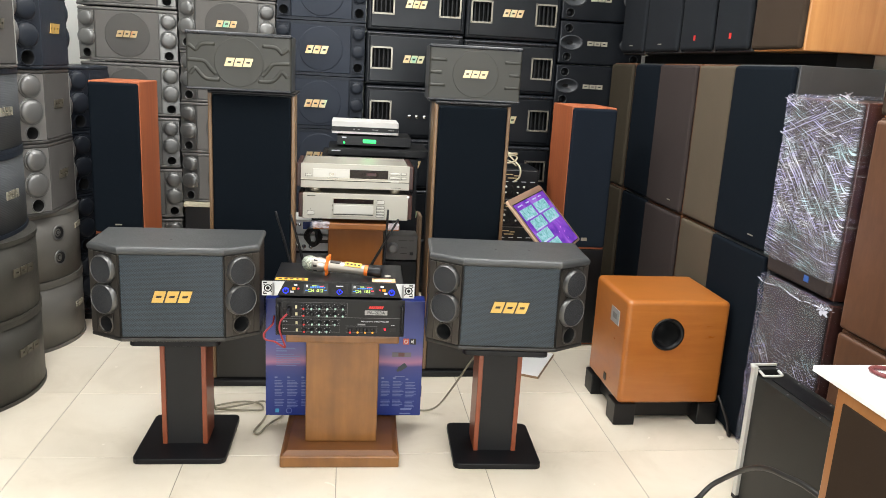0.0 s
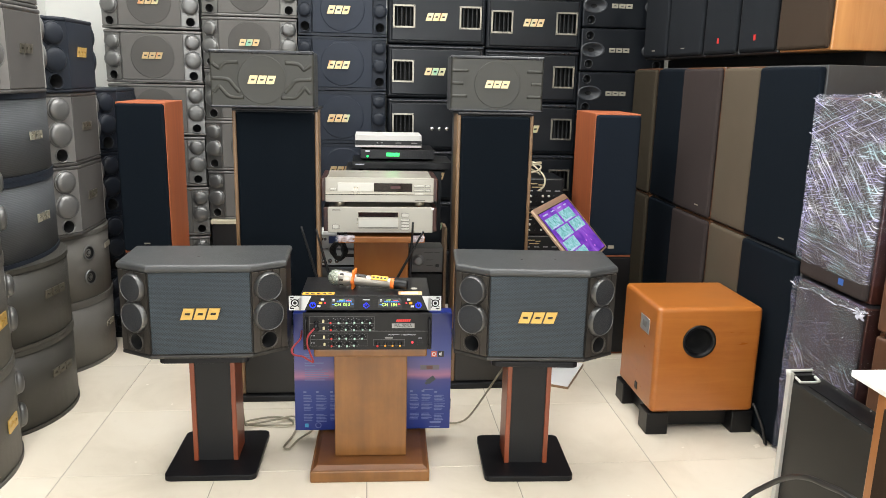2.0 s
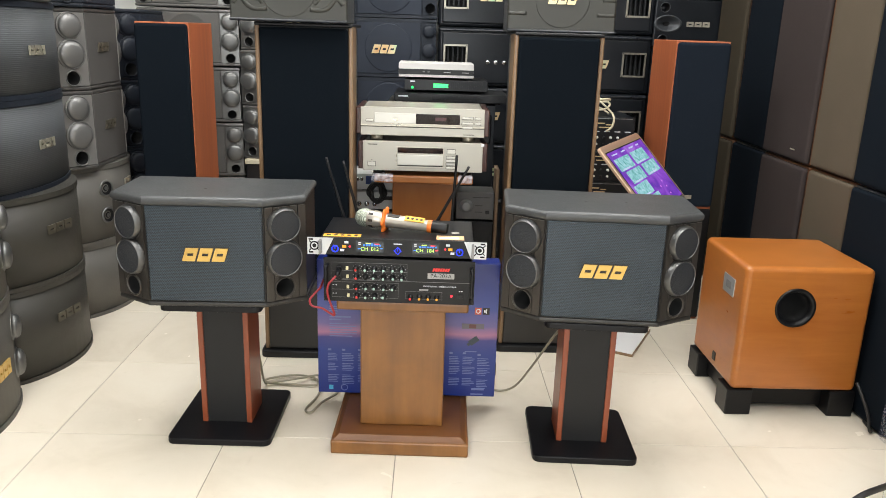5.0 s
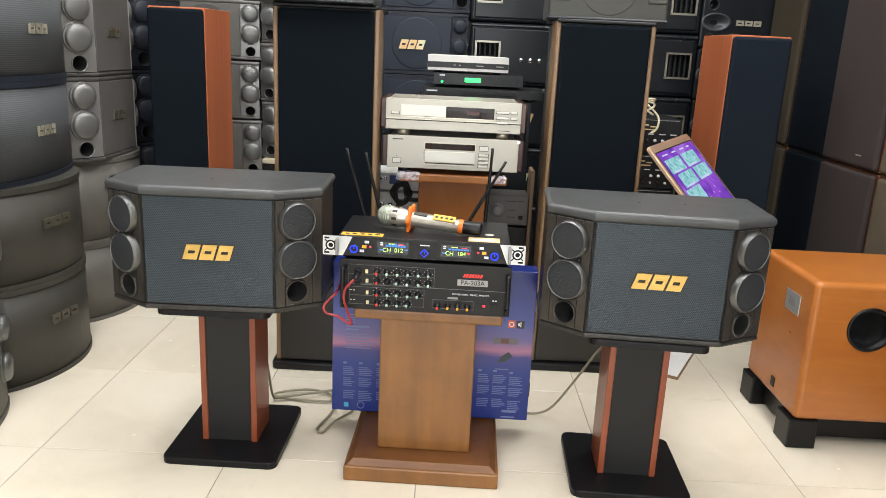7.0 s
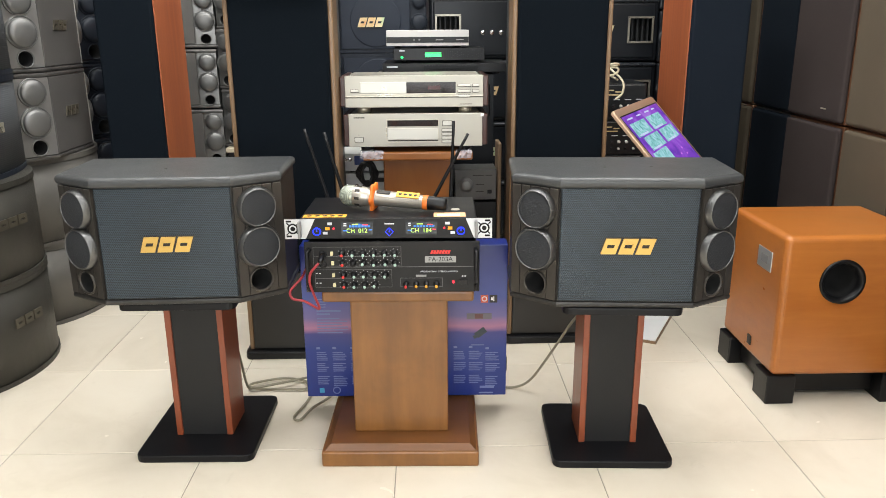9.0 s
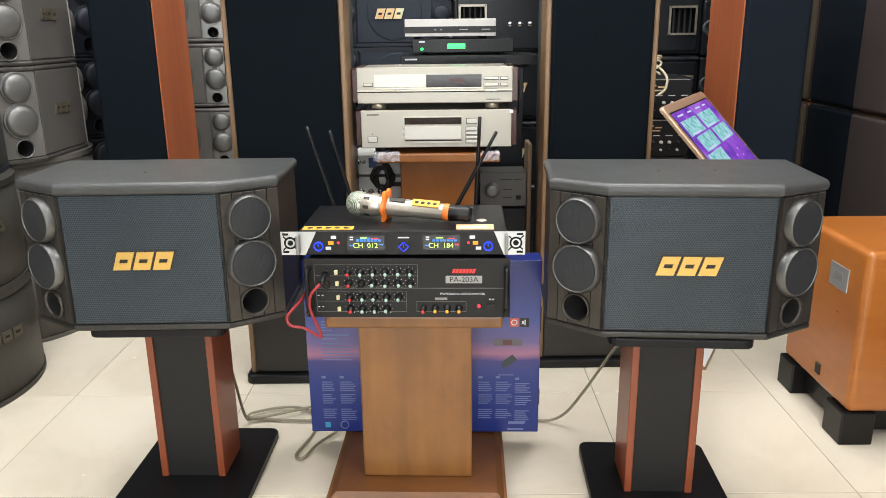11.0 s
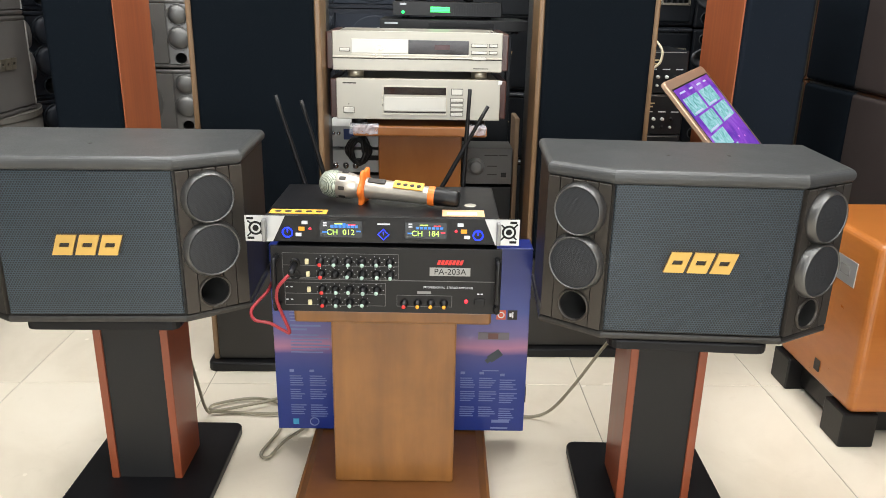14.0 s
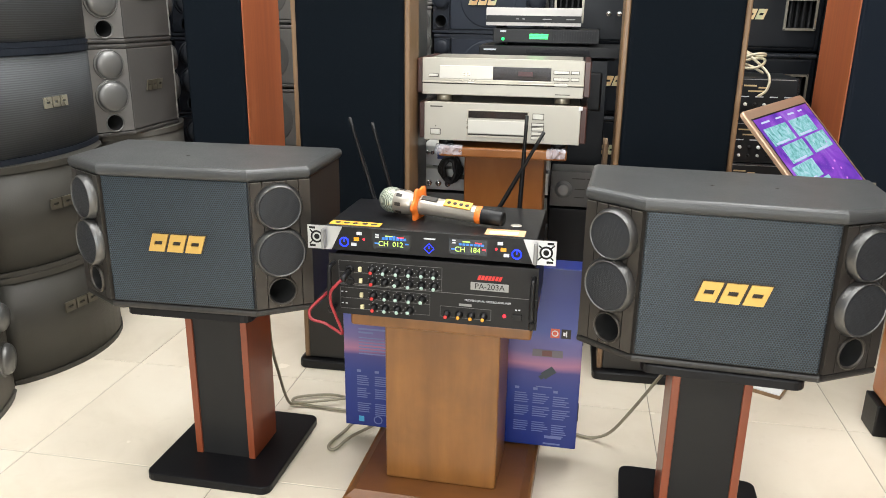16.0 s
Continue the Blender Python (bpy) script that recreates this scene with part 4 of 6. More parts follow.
for c in (1033, 1048):
    quad_box(bm, ax(c) - 0.002, ax(c) + 0.002, -0.0004, 0.0002, az(383) - 0.0012, az(383) + 0.0012)
tagged(part("dial_marks", bm, BAR_WHITE, fp, "small white dial marks"), "small white dial marks", kind="stuff")


def knob(x, z, dot, turn):
    m = facing(x, 0.0, z)
    k = part("knob", lathe(B(), [(0.0075, 0), (0.0075, 0.003), (0.0058, 0.004), (0.0052, 0.013), (0, 0.0135)], m, 16), BLACK, fp, "black rotary knob")
    if dot:
        a = radians(turn)
        part("dot", lathe(B(), [(0.0036, 0.0), (0.0034, 0.0012), (0, 0.0013)], m @ Matrix.Translation((0.0022 * math.cos(a), 0.0022 * math.sin(a), 0.0132)), 12), dot, k)


random.seed(5)
for row, cols, first in ((243, (405, 465, 525, 585, 645), KNOB_TEAL), (300, (408, 467, 527, 587, 647), None), (372, (408, 470, 530, 590), KNOB_TEAL), (432, (410, 470, 530), KNOB_TEAL)):
    for i, c in enumerate(cols):
        knob(ax(c), az(row), first if i == 0 else KNOB_TEAL, random.uniform(200, 330))
    knob(ax({243: 345, 300: 347, 372: 350, 432: 352}[row]), az(row), RED, 270)
    xi = ax({243: 287, 300: 290, 372: 292, 432: 295}[row])
    part("button", quad_box(B(), xi - 0.0032, xi + 0.0032, -0.005, 0.001, az(row) - 0.0045, az(row) + 0.0045, 0.0008), IVORY, fp, "ivory push button")
    if row in (243, 300):
        part("jack_socket", lathe(B(), [(0.009, 0), (0.009, 0.003), (0.005, 0.004), (0.0045, -0.004), (0, -0.004)], facing(ax(235), 0, az(row + 8)), 16, [0, 0, 0, 1]), [BLACK, DEEP], fp)
knob(ax(708), az(432), RED, 250)
for c in (767, 825, 883):
    knob(ax(c), az(430), KNOB_AMBER, 260)
part("small_plate", quad_box(B(), ax(765), ax(825), -0.0006, 0.0002, az(386), az(374)), GREY_DEV, fp)
plate = part("name_plate", quad_box(B(), ax(818), ax(995), -0.0012, 0.0002, az(300), az(262), 0.0005), NAME_PLATE, fp, "pale grey name plate")
text_part("model_number", "PA-203A", 0.0155, facing(ax(907), -0.0013, az(281)), BLACK, plate, "dark model number lettering", 0.0003)
text_part("panel_lettering", "PROFESSIONAL  STEREO AMPLIFIER", 0.0056, facing(ax(900), -0.0003, az(355)), BAR_WHITE, fp, "small white panel lettering", 0.0002)
bm = B()
for k in range(7):
    x = ax(852 + k * 16.2)
    quad_box(bm, x, x + 0.0052, -0.0006, 0.0002, az(249), az(227))
for v in bm.verts:
    v.co.x += (v.co.z - az(238)) * 0.35
part("maker_mark", bm, RED, fp, "red slanted maker's mark")
part("power_light", lathe(B(), [(0.0035, 0), (0.003, 0.003), (0, 0.0035)], facing(ax(980), 0, az(418)), 12), RED_LED, fp, "red power light")
part("power_switch", quad_box(B(), ax(1017), ax(1062), -0.003, 0.001, az(433), az(405), 0.001), BLACK, fp)
for c in (157, 1110):
    bm = sweep(B(), [(ax(c), 0, az(440)), (ax(c), -0.02, az(440)), (ax(c), -0.028, az(420)), (ax(c), -0.028, az(240)), (ax(c), -0.02, az(222)), (ax(c), 0, az(222))], 0.005, 8)
    part("handle", bm, BLACK, AMP, "black bow handle")

RCV = thing("wireless_receiver", pose(-0.004, 2.427, 0.5745, 0, 0, -1.5), "wireless microphone receiver with silver ears and blue lit keys", "receiver")


def rx(c):
    return (c - 613) / 1157 * 0.476


def rz(c):
    return 0.014 + (172 - c) / 102 * 0.047


part("chassis", quad_box(B(), -0.203, 0.203, 0.003, 0.225, 0.012, 0.0615, 0.002), BLACK_METAL, RCV, "black steel case")
for fx in (-0.15, 0.15):
    for fy in (0.04, 0.19):
        part("foot", lathe(B(), [(0, 0), (0.012, 0), (0.012, 0.012), (0, 0.012)], pose(fx, fy, 0), 12), BLACK, RCV)
face = part("front_panel", quad_box(B(), rx(35), rx(1192), -0.001, 0.003, rz(172), rz(70), 0.0008), BLACK, RCV, "gloss black front panel")
for s in (-1, 1):
    bm = B()
    c0, ct, cb = (35, 205, 150) if s < 0 else (1192, 1045, 1092)
    pts = [(rx(c0), rz(172)), (rx(cb), rz(172)), (rx(ct), rz(71)), (rx(c0), rz(71))]
    lo, hi = [bm.verts.new((x, -0.0022, z)) for x, z in pts], [bm.verts.new((x, 0.0, z)) for x, z in pts]
    bm.faces.new(lo), bm.faces.new(hi[::-1])
    for i in range(4):
        bm.faces.new((lo[i], lo[(i + 1) % 4], hi[(i + 1) % 4], hi[i]))
    ear = part("rack_ear", bm, SILVER, face, "silver rack ear")
    cx = 80 if s < 0 else 1148
    bm = lathe(B(), [(0.0125, 0.0), (0.0122, 0.0012), (0.0090, 0.0012), (0.0088, 0.0004)], facing(rx(cx), -0.0022, rz(120)), 24)
    lathe(bm, [(0.0055, 0.0), (0.005, 0.001), (0, 0.001)], facing(rx(cx), -0.0022, rz(120)), 16)
    for a in range(4):
        q = B()
        quad_box(q, 0.011, 0.021 if a % 2 else 0.019, -0.0008, 0.0002, -0.0013, 0.0013)
        q.transform(Matrix.Translation((rx(cx), -0.0022, rz(120))) @ Matrix.Rotation(radians(45 + 90 * a), 4, "Y"))
        tmp = bpy.data.meshes.new("t")
        q.to_mesh(tmp)
        bm.from_mesh(tmp)
        bpy.data.meshes.remove(tmp)
        q.free()
    for z in (82, 159):
        xs = rx(58) if s < 0 else rx(1166)
        quad_box(bm, xs - 0.006, xs + 0.006, -0.0028, -0.0015, rz(z) - 0.0022, rz(z) + 0.0022, 0.0006)
    part("ear_emblem", bm, DEEP, face, "dark round emblem and slots")
    hx = rx(120) if s < 0 else rx(1103)
    part("handle", quad_box(B(), hx - 0.0035, hx + 0.0035, -0.017, -0.002, rz(166), rz(78), 0.0028, seg=3), GREY_DEV, face, "short silver grip")
    cx = 213 if s < 0 else 1018
    bm = lathe(B(), [(0.0096, 0), (0.0096, 0.002), (0.0072, 0.002), (0.0072, 0.0)], facing(rx(cx), -0.001, rz(135)), 24)
    quad_box(bm, rx(cx) - 0.0009, rx(cx) + 0.0009, -0.0025, -0.001, rz(135), rz(135) + 0.006)
    part("power_ring", bm, BLUE_LED, face, "blue lit power ring")
    for c, z, mt, ww, hh in ((273 if s < 0 else 958, 120, LED_YELLOW, 0.0052, 0.0034), (287 if s < 0 else 943, 95, BAR_WHITE, 0.0052, 0.0030), (260 if s < 0 else 972, 143, BAR_WHITE, 0.0052, 0.0030)):
        part("key", quad_box(B(), rx(c) - ww, rx(c) + ww, -0.003, 0, rz(z) - hh, rz(z) + hh, 0.0006), mt, face)
    part("status_light", lathe(B(), [(0.0026, 0), (0.002, 0.0015), (0, 0.0018)], facing(rx(308 if s < 0 else 925), -0.001, rz(120)), 10), RED_LED, face)
    d0, d1 = (350, 528) if s < 0 else (710, 885)
    disp = part("display", quad_box(B(), rx(d0), rx(d1), -0.0016, 0, rz(151), rz(87)), LCD_BACK, face, "lit channel display")
    text_part("channel_text", "CH  012" if s < 0 else "CH  184", 0.0140, facing(rx((d0 + d1) / 2 - 2), -0.0018, rz(132)), LCD_TEXT, disp, "green lit channel number", 0.0002)
    bm = B()
    for k in range(7):
        x = rx(d0 + 45 + k * 17)
        hh = (0.002, 0.0035, 0.005, 0.0055, 0.004, 0.003, 0.002)[k] if s < 0 else 0.0012
        quad_box(bm, x, x + 0.0055, -0.002, -0.0015, rz(114), rz(114) + hh + 0.003)
    tagged(part("level_meter", bm, LCD_BLUE, disp, "blue level bars"), "blue level bars", kind="stuff")
    part("level_bar", quad_box(B(), rx(d0 + 62), rx(d0 + 96), -0.0022, -0.0015, rz(100), rz(96)), LCD_TEXT, disp, "green level bar")
    part("level_bar", quad_box(B(), rx(d0 + 120), rx(d0 + 150), -0.0022, -0.0015, rz(103), rz(99)), RED_LED, disp, "red level bar")
    for zc in (94, 104):
        part("signal_mark", quad_box(B(), rx(d0 + 14), rx(d0 + 30), -0.002, -0.0015, rz(zc + 4), rz(zc - 2)), BAR_WHITE, disp)
    part("band_mark", quad_box(B(), rx(d0 + 10), rx(d0 + 34), -0.002, -0.0015, rz(134), rz(128)), LCD_BLUE, disp)
    part("mute_mark", quad_box(B(), rx(d1 - 24), rx(d1 - 6), -0.002, -0.0015, rz(130), rz(124)), RED_LED if s > 0 else LCD_BLUE, disp)
q = B()
for h0, h1 in ((0.0105, 0.0085),):
    for a in range(4):
        a0, a1 = radians(90 * a), radians(90 * a + 90)
        vs = [(h0 * math.cos(a0), h0 * math.sin(a0)), (h0 * math.cos(a1), h0 * math.sin(a1)), (h1 * math.cos(a1), h1 * math.sin(a1)), (h1 * math.cos(a0), h1 * math.sin(a0))]
        f = [q.verts.new((rx(618) + x, -0.0025, rz(137) + z)) for x, z in vs]
        q.faces.new(f)
quad_box(q, rx(618) - 0.0008, rx(618) + 0.0008, -0.0026, -0.002, rz(137) - 0.001, rz(137) + 0.005)
part("power_diamond", q, BLUE_LED, face, "blue lit diamond key")
part("maker_bar", quad_box(B(), rx(592), rx(646), -0.0015, 0, rz(100), rz(94)), BAR_WHITE, face)
st = part("yellow_sticker", quad_box(B(), -0.198, -0.098, 0.010, 0.036, 0.0615, 0.0622), YELLOW, RCV, "yellow sticker with dark marks")
bm = B()
for k in range(5):
    lathe(bm, [(0.006, 0), (0.006, 0.0004), (0, 0.0004)], pose(-0.184 + k * 0.018, 0.023, 0.0622), 12)
part("print", bm, BAR_DARK, st)
lb = part("peach_label", quad_box(B(), 0.104, 0.178, 0.010, 0.050, 0.0615, 0.0622), PEACH, RCV, "peach paper label")
part("print", quad_box(B(), 0.112, 0.165, 0.018, 0.034, 0.0622, 0.0626), PAPER, lb)
part("round_spot", lathe(B(), [(0.011, 0), (0.010, 0.0008), (0, 0.0008)], pose(0.155, 0.085, 0.0615), 20), CHAMPAGNE, RCV, "round pale sticker")
for bx, tx, tz, lean in ((-0.161, -0.219, 0.812, 0), (-0.118, -0.170, 0.803, 0), (0.146, 0.155, 0.829, 0), (0.088, 0.191, 0.797, 0)):
    a = thing("antenna_rod", Matrix(), "thin black whip antenna standing behind the receiver", "antenna", "receiver antennas")
    p0, p1 = Vector((bx, 2.665, 0.60)), Vector((tx, 2.65, tz))
    bm = B()
    mm = Matrix.Translation(p0) @ (p1 - p0).to_track_quat("Z", "Y").to_matrix().to_4x4()
    L = (p1 - p0).length
    lathe(bm, [(0, 0), (0.0058, 0), (0.0058, 0.03), (0.0050, 0.034), (0.0046, L * 0.55), (0.0036, L * 0.8), (0.0038, L * 0.86), (0.0038, L), (0, L)], mm, 10)
    part("whip", bm, BLACK, a)

# microphone
p0, p1 = Vector((-0.122, 2.541, 0.6685)), Vector((0.131, 2.484, 0.6535))
mm = Matrix.Translation(p0) @ (p1 - p0).to_track_quat("Z", "Y").to_matrix().to_4x4()
MIC = thing("microphone", mm, "champagne handheld microphone with orange ring lying on the receiver", "microphone")
part("mesh_head", lathe(B(), [(0, -0.002), (0.012, 0.0), (0.021, 0.007), (0.0255, 0.018), (0.0255, 0.030), (0.0235, 0.034)], None, 24), MIC_MESH, MIC, "silver wire mesh head")
part("collar", lathe(B(), [(0.0235, 0.034), (0.0245, 0.036), (0.0240, 0.058), (0.0205, 0.070)], None, 24), MIC_BODY, MIC)
bm = B()
for k in range(8):
    q = B()
    quad_box(q, 0.0238, 0.0248, -0.0035, 0.0035, 0.040, 0.052)
    q.transform(Matrix.Rotation(radians(45 * k), 4, "Z"))
    tmp = bpy.data.meshes.new("t")
    q.to_mesh(tmp)
    bm.from_mesh(tmp)
    bpy.data.meshes.remove(tmp)
    q.free()
part("vents", bm, BAR_DARK, MIC)
part("body", lathe(B(), [(0.0205, 0.070), (0.0195, 0.080), (0.0175, 0.150), (0.0165, 0.203), (0.0168, 0.206)], None, 24), MIC_BODY, MIC, "champagne metal handle")
part("rear_band", lathe(B(), [(0.0168, 0.204), (0.0176, 0.206), (0.0176, 0.214), (0.0166, 0.216)], None, 24), ORANGE_RUB, MIC)
part("tail", lathe(B(), [(0.0166, 0.214), (0.0162, 0.228), (0.0148, 0.255), (0.0125, 0.260), (0, 0.260)], None, 24), BLACK, MIC, "black antenna tail")
rim = [(0.0205, 0.078), (0.034, 0.080), (0.0350, 0.083), (0.034, 0.086), (0.020, 0.088)]
bm = lathe(B(), rim, None, 36)
for v in bm.verts:
    r, a = math.hypot(v.co.x, v.co.y), math.atan2(v.co.y, v.co.x)
    if r > 0.03:
        f = 1 + 0.13 * math.cos(6 * a)
        v.co.x, v.co.y = v.co.x * f, v.co.y * f
part("anti_roll_ring", bm, ORANGE_RUB, MIC, "orange scalloped rubber ring")
up = (mm.to_3x3().inverted() @ Vector((0, -0.5, 1))).normalized()
ang = math.atan2(up.y, up.x)
bm = B()
quad_box(bm, 0.0168, 0.0185, -0.010, 0.010, 0.140, 0.195)
bm.transform(Matrix.Rotation(ang, 4, "Z"))
sk = part("yellow_sticker", bm, YELLOW, MIC, "yellow sticker with dark marks")
for k in range(4):
    bm = lathe(B(), [(0.0042, 0), (0.004, 0.0004), (0, 0.0005)], Matrix.Rotation(ang, 4, "Z") @ Matrix.Translation((0.0185, 0, 0.149 + k * 0.0125)) @ pose(0, 0, 0, 0, 90, 0), 10)
    part("round_mark", bm, BAR_DARK, sk)
bm = B()
quad_box(bm, 0.0182, 0.0205, -0.006, 0.006, 0.092, 0.125, 0.001)
bm.transform(Matrix.Rotation(ang, 4, "Z"))
part("switch", bm, BAR_DARK, MIC)

# red microphone lead
bm = sweep(B(), [(-0.157, 2.385, 0.548), (-0.168, 2.375, 0.538), (-0.180, 2.375, 0.522), (-0.184, 2.385, 0.495), (-0.178, 2.395, 0.465), (-0.167, 2.398, 0.430), (-0.178, 2.397, 0.434), (-0.200, 2.392, 0.450),
                 (-0.226, 2.392, 0.456), (-0.233, 2.40, 0.470), (-0.222, 2.41, 0.484), (-0.208, 2.425, 0.497), (-0.212, 2.52, 0.49)], 0.0030, 8)
lead = thing("red_audio_lead", Matrix(), "red audio lead plugged into the amplifier", "cable")
part("cord", bm, RED_CABLE, lead)
part("plug", lathe(B(), [(0, 0), (0.0045, 0), (0.006, 0.012), (0.006, 0.034), (0.004, 0.038), (0, 0.038)], look((-0.157, 2.377, 0.548), (-0.156, 2.417, 0.552)) @ pose(0, 0, -0.038), 12), BLACK, lead)

# printed carton behind the pedestal
CT = thing("printed_carton", pose(0.022, 2.678, 0.0585, 0, 0, -1.0), "dark blue printed carton with a pink band, behind the pedestal column", "box")
cb = part("carton_body", quad_box(B(), -0.278, 0.278, 0.0, 0.065, 0, 0.44, 0.002), CARTON, CT)
bm = B()
random.seed(3)
for x0, n, zt, wd in ((-0.247, 11, 0.134, 0.034), (-0.203, 12, 0.134, 0.040), (-0.153, 11, 0.134, 0.030), (0.132, 11, 0.134, 0.034), (0.174, 11, 0.134, 0.040), (0.220, 12, 0.130, 0.040)):
    for k in range(n + 7):
        if k in (5, 11, 12):
            continue
        z = zt - k * 0.0056
        quad_box(bm, x0, x0 + wd * random.uniform(0.65, 1.0), -0.0006, 0.0002, z - 0.0011, z + 0.0011)
    quad_box(bm, x0, x0 + 0.010, -0.0006, 0.0002, zt + 0.010, zt + 0.016)
for k, wd in enumerate((0.066, 0.036)):
    quad_box(bm, -0.241, -0.241 + wd, -0.0006, 0.0002, 0.254 - k * 0.009, 0.2585 - k * 0.009)
for k in range(6):
    z = 0.234 - k * 0.0082
    quad_box(bm, -0.241, -0.241 + random.uniform(0.06, 0.086), -0.0006, 0.0002, z - 0.0014, z + 0.0014)
for k in range(4):
    quad_box(bm, -0.241, -0.223 + 0.012 * random.random(), -0.0006, 0.0002, 0.289 - k * 0.0075, 0.2915 - k * 0.0075)
quad_box(bm, 0.205, 0.245, -0.0006, 0.0002, 0.022, 0.029)
quad_box(bm, 0.203, 0.242, -0.0006, 0.0002, 0.006, 0.010)
quad_box(bm, 0.180, 0.216, -0.0006, 0.0002, 0.152, 0.1545)
lathe(bm, [(0.011, 0.0), (0.011, 0.0006), (0.0085, 0.0006), (0.0085, 0.0)], facing(-0.196, -0.0002, 0.019), 18)
tagged(part("small_print", bm, plain("pale_blue_print", (0.15, 0.19, 0.40), 0.5, bump=0), cb, "pale blocks of small print"), "pale blocks of small print", kind="stuff")
part("print_square", quad_box(B(), -0.244, -0.231, -0.0007, 0.0002, 0.012, 0.026), plain("cyan_print", (0.05, 0.35, 0.6), 0.5, bump=0), cb)
part("print_square", quad_box(B(), 0.206, 0.226, -0.0007, 0.0002, 0.277, 0.299), plain("red_orange_print", (0.65, 0.12, 0.06), 0.5, bump=0), cb)
part("print_square", quad_box(B(), 0.230, 0.251, -0.0007, 0.0002, 0.277, 0.299), BAR_DARK, cb)
bm = lathe(B(), [(0.0075, 0), (0.0075, 0.0006), (0.005, 0.0006), (0.005, 0.0)], facing(0.216, -0.0007, 0.288), 20)
quad_box(bm, 0.234, 0.239, -0.0012, 0, 0.284, 0.292)
quad_box(bm, 0.240, 0.2425, -0.0012, 0, 0.281, 0.295)
part("printed_symbols", bm, PAPER, cb, "white printed symbols")
dev = part("printed_device", quad_box(B(), 0.168, 0.236, -0.0007, 0.0002, 0.229, 0.246), plain("grey_print_body", (0.17, 0.15, 0.17), 0.5, bump=0), cb)
part("printed_device", quad_box(B(), 0.190, 0.212, -0.0011, 0.0002, 0.231, 0.244), plain("brown_print", (0.16, 0.07, 0.06), 0.5, bump=0), cb)
bm = quad_box(B(), -0.011, 0.020, -0.0007, 0.0002, -0.009, 0.009)
quad_box(bm, -0.020, -0.011, -0.0007, 0.0002, -0.005, 0.005)
bm.transform(Matrix.Translation((0.203, 0, 0.187)) @ Matrix.Rotation(radians(-38), 4, "Y"))
part("printed_device", bm, plain("dark_teal_print", (0.035, 0.05, 0.06), 0.5, bump=0), cb, "dark printed microphone picture")
for z0, z1 in ((0.075, 0.115), (0.265, 0.325)):
    part("flap_notch", quad_box(B(), 0.2772, 0.2795, -0.001, 0.012, z0, z1), BAR_DARK, cb)

# loudspeaker cable on the floor
bm = sweep(B(), [(-0.455, 2.715, 0.405), (-0.462, 2.735, 0.24), (-0.455, 2.76, 0.13), (-0.455, 2.81, 0.03), (-0.44, 2.84, 0.008), (-0.35, 2.835, 0.007), (-0.285, 2.835, 0.008), (-0.30, 2.885, 0.009), (-0.37, 2.905, 0.009),
                 (-0.455, 2.87, 0.010), (-0.44, 2.835, 0.014), (-0.34, 2.87, 0.016), (-0.285, 2.90, 0.012), (-0.262, 2.85, 0.010), (-0.272, 2.75, 0.007), (-0.295, 2.665, 0.006), (-0.275, 2.645, 0.007), (-0.25, 2.70, 0.012),
                 (-0.21, 2.765, 0.012), (-0.195, 2.83, 0.008), (-0.12, 2.93, 0.006)], 0.0038, 8)
solo("speaker_cable", bm, CABLE, Matrix(), "grey beige speaker cable looped on the tiles", "cable", "speaker cables")
bm = sweep(B(), [(0.535, 2.70, 0.405), (0.515, 2.72, 0.30), (0.485, 2.75, 0.23), (0.425, 2.765, 0.12), (0.385, 2.80, 0.04), (0.345, 2.822, 0.008), (0.30, 2.835, 0.006), (0.22, 2.88, 0.006), (0.12, 2.94, 0.006)], 0.0038, 8)
solo("speaker_cable", bm, CABLE, Matrix(), "grey beige speaker cable hanging to the floor", "cable", "speaker cables")

# ---- towers behind ----
for x, y, w, h, yaw in ((-0.3465, 3.243, 0.323, 1.182, 0), (0.5130, 3.340, 0.311, 1.1755, 0.4)):
    tower("tower_speaker", pose(x, y, 0, 0, 0, yaw), "tall black grille tower speaker with oak edges", "oak edged towers", w, h, 0.31, OAK, CLOTH_TALL, 0.30, BLACK, 0.015)
for x, lab in ((-1.003, "slim cherry veneer tower speaker with dark grille"), (1.146, "slim cherry veneer tower speaker with dark grille")):
    root = thing("slim_tower_speaker", pose(x, 3.822 if x < 0 else 3.735, 0), lab, "loudspeaker", "cherry towers")
    w, d, h = 0.214, 0.33, 1.172 if x < 0 else 1.163
    part("cabinet", quad_box(B(), -w / 2, w / 2, -d / 2, d / 2, 0, h, 0.003), CHERRY, root, "cherry veneer cabinet")
    part("grille", quad_box(B(), -w / 2 + 0.002, w / 2 - 0.002, -d / 2 - 0.022, -d / 2 + 0.004, 0.50, h - 0.006, 0.012, seg=3), CLOTH_BLACK if x < 0 else CLOTH_TOWER, root, "cloth grille")
    part("lower_panel", quad_box(B(), -w / 2 + 0.001, w / 2 - 0.001, -d / 2 - 0.016, -d / 2 + 0.004, 0.012, 0.49, 0.006), BLACK, root, "black lower panel")
    part("badge", quad_box(B(), -0.014, 0.014, -d / 2 - 0.025, -d / 2 - 0.02, 0.535, 0.540 if x < 0 else 0.55), SILVER_BADGE, root)


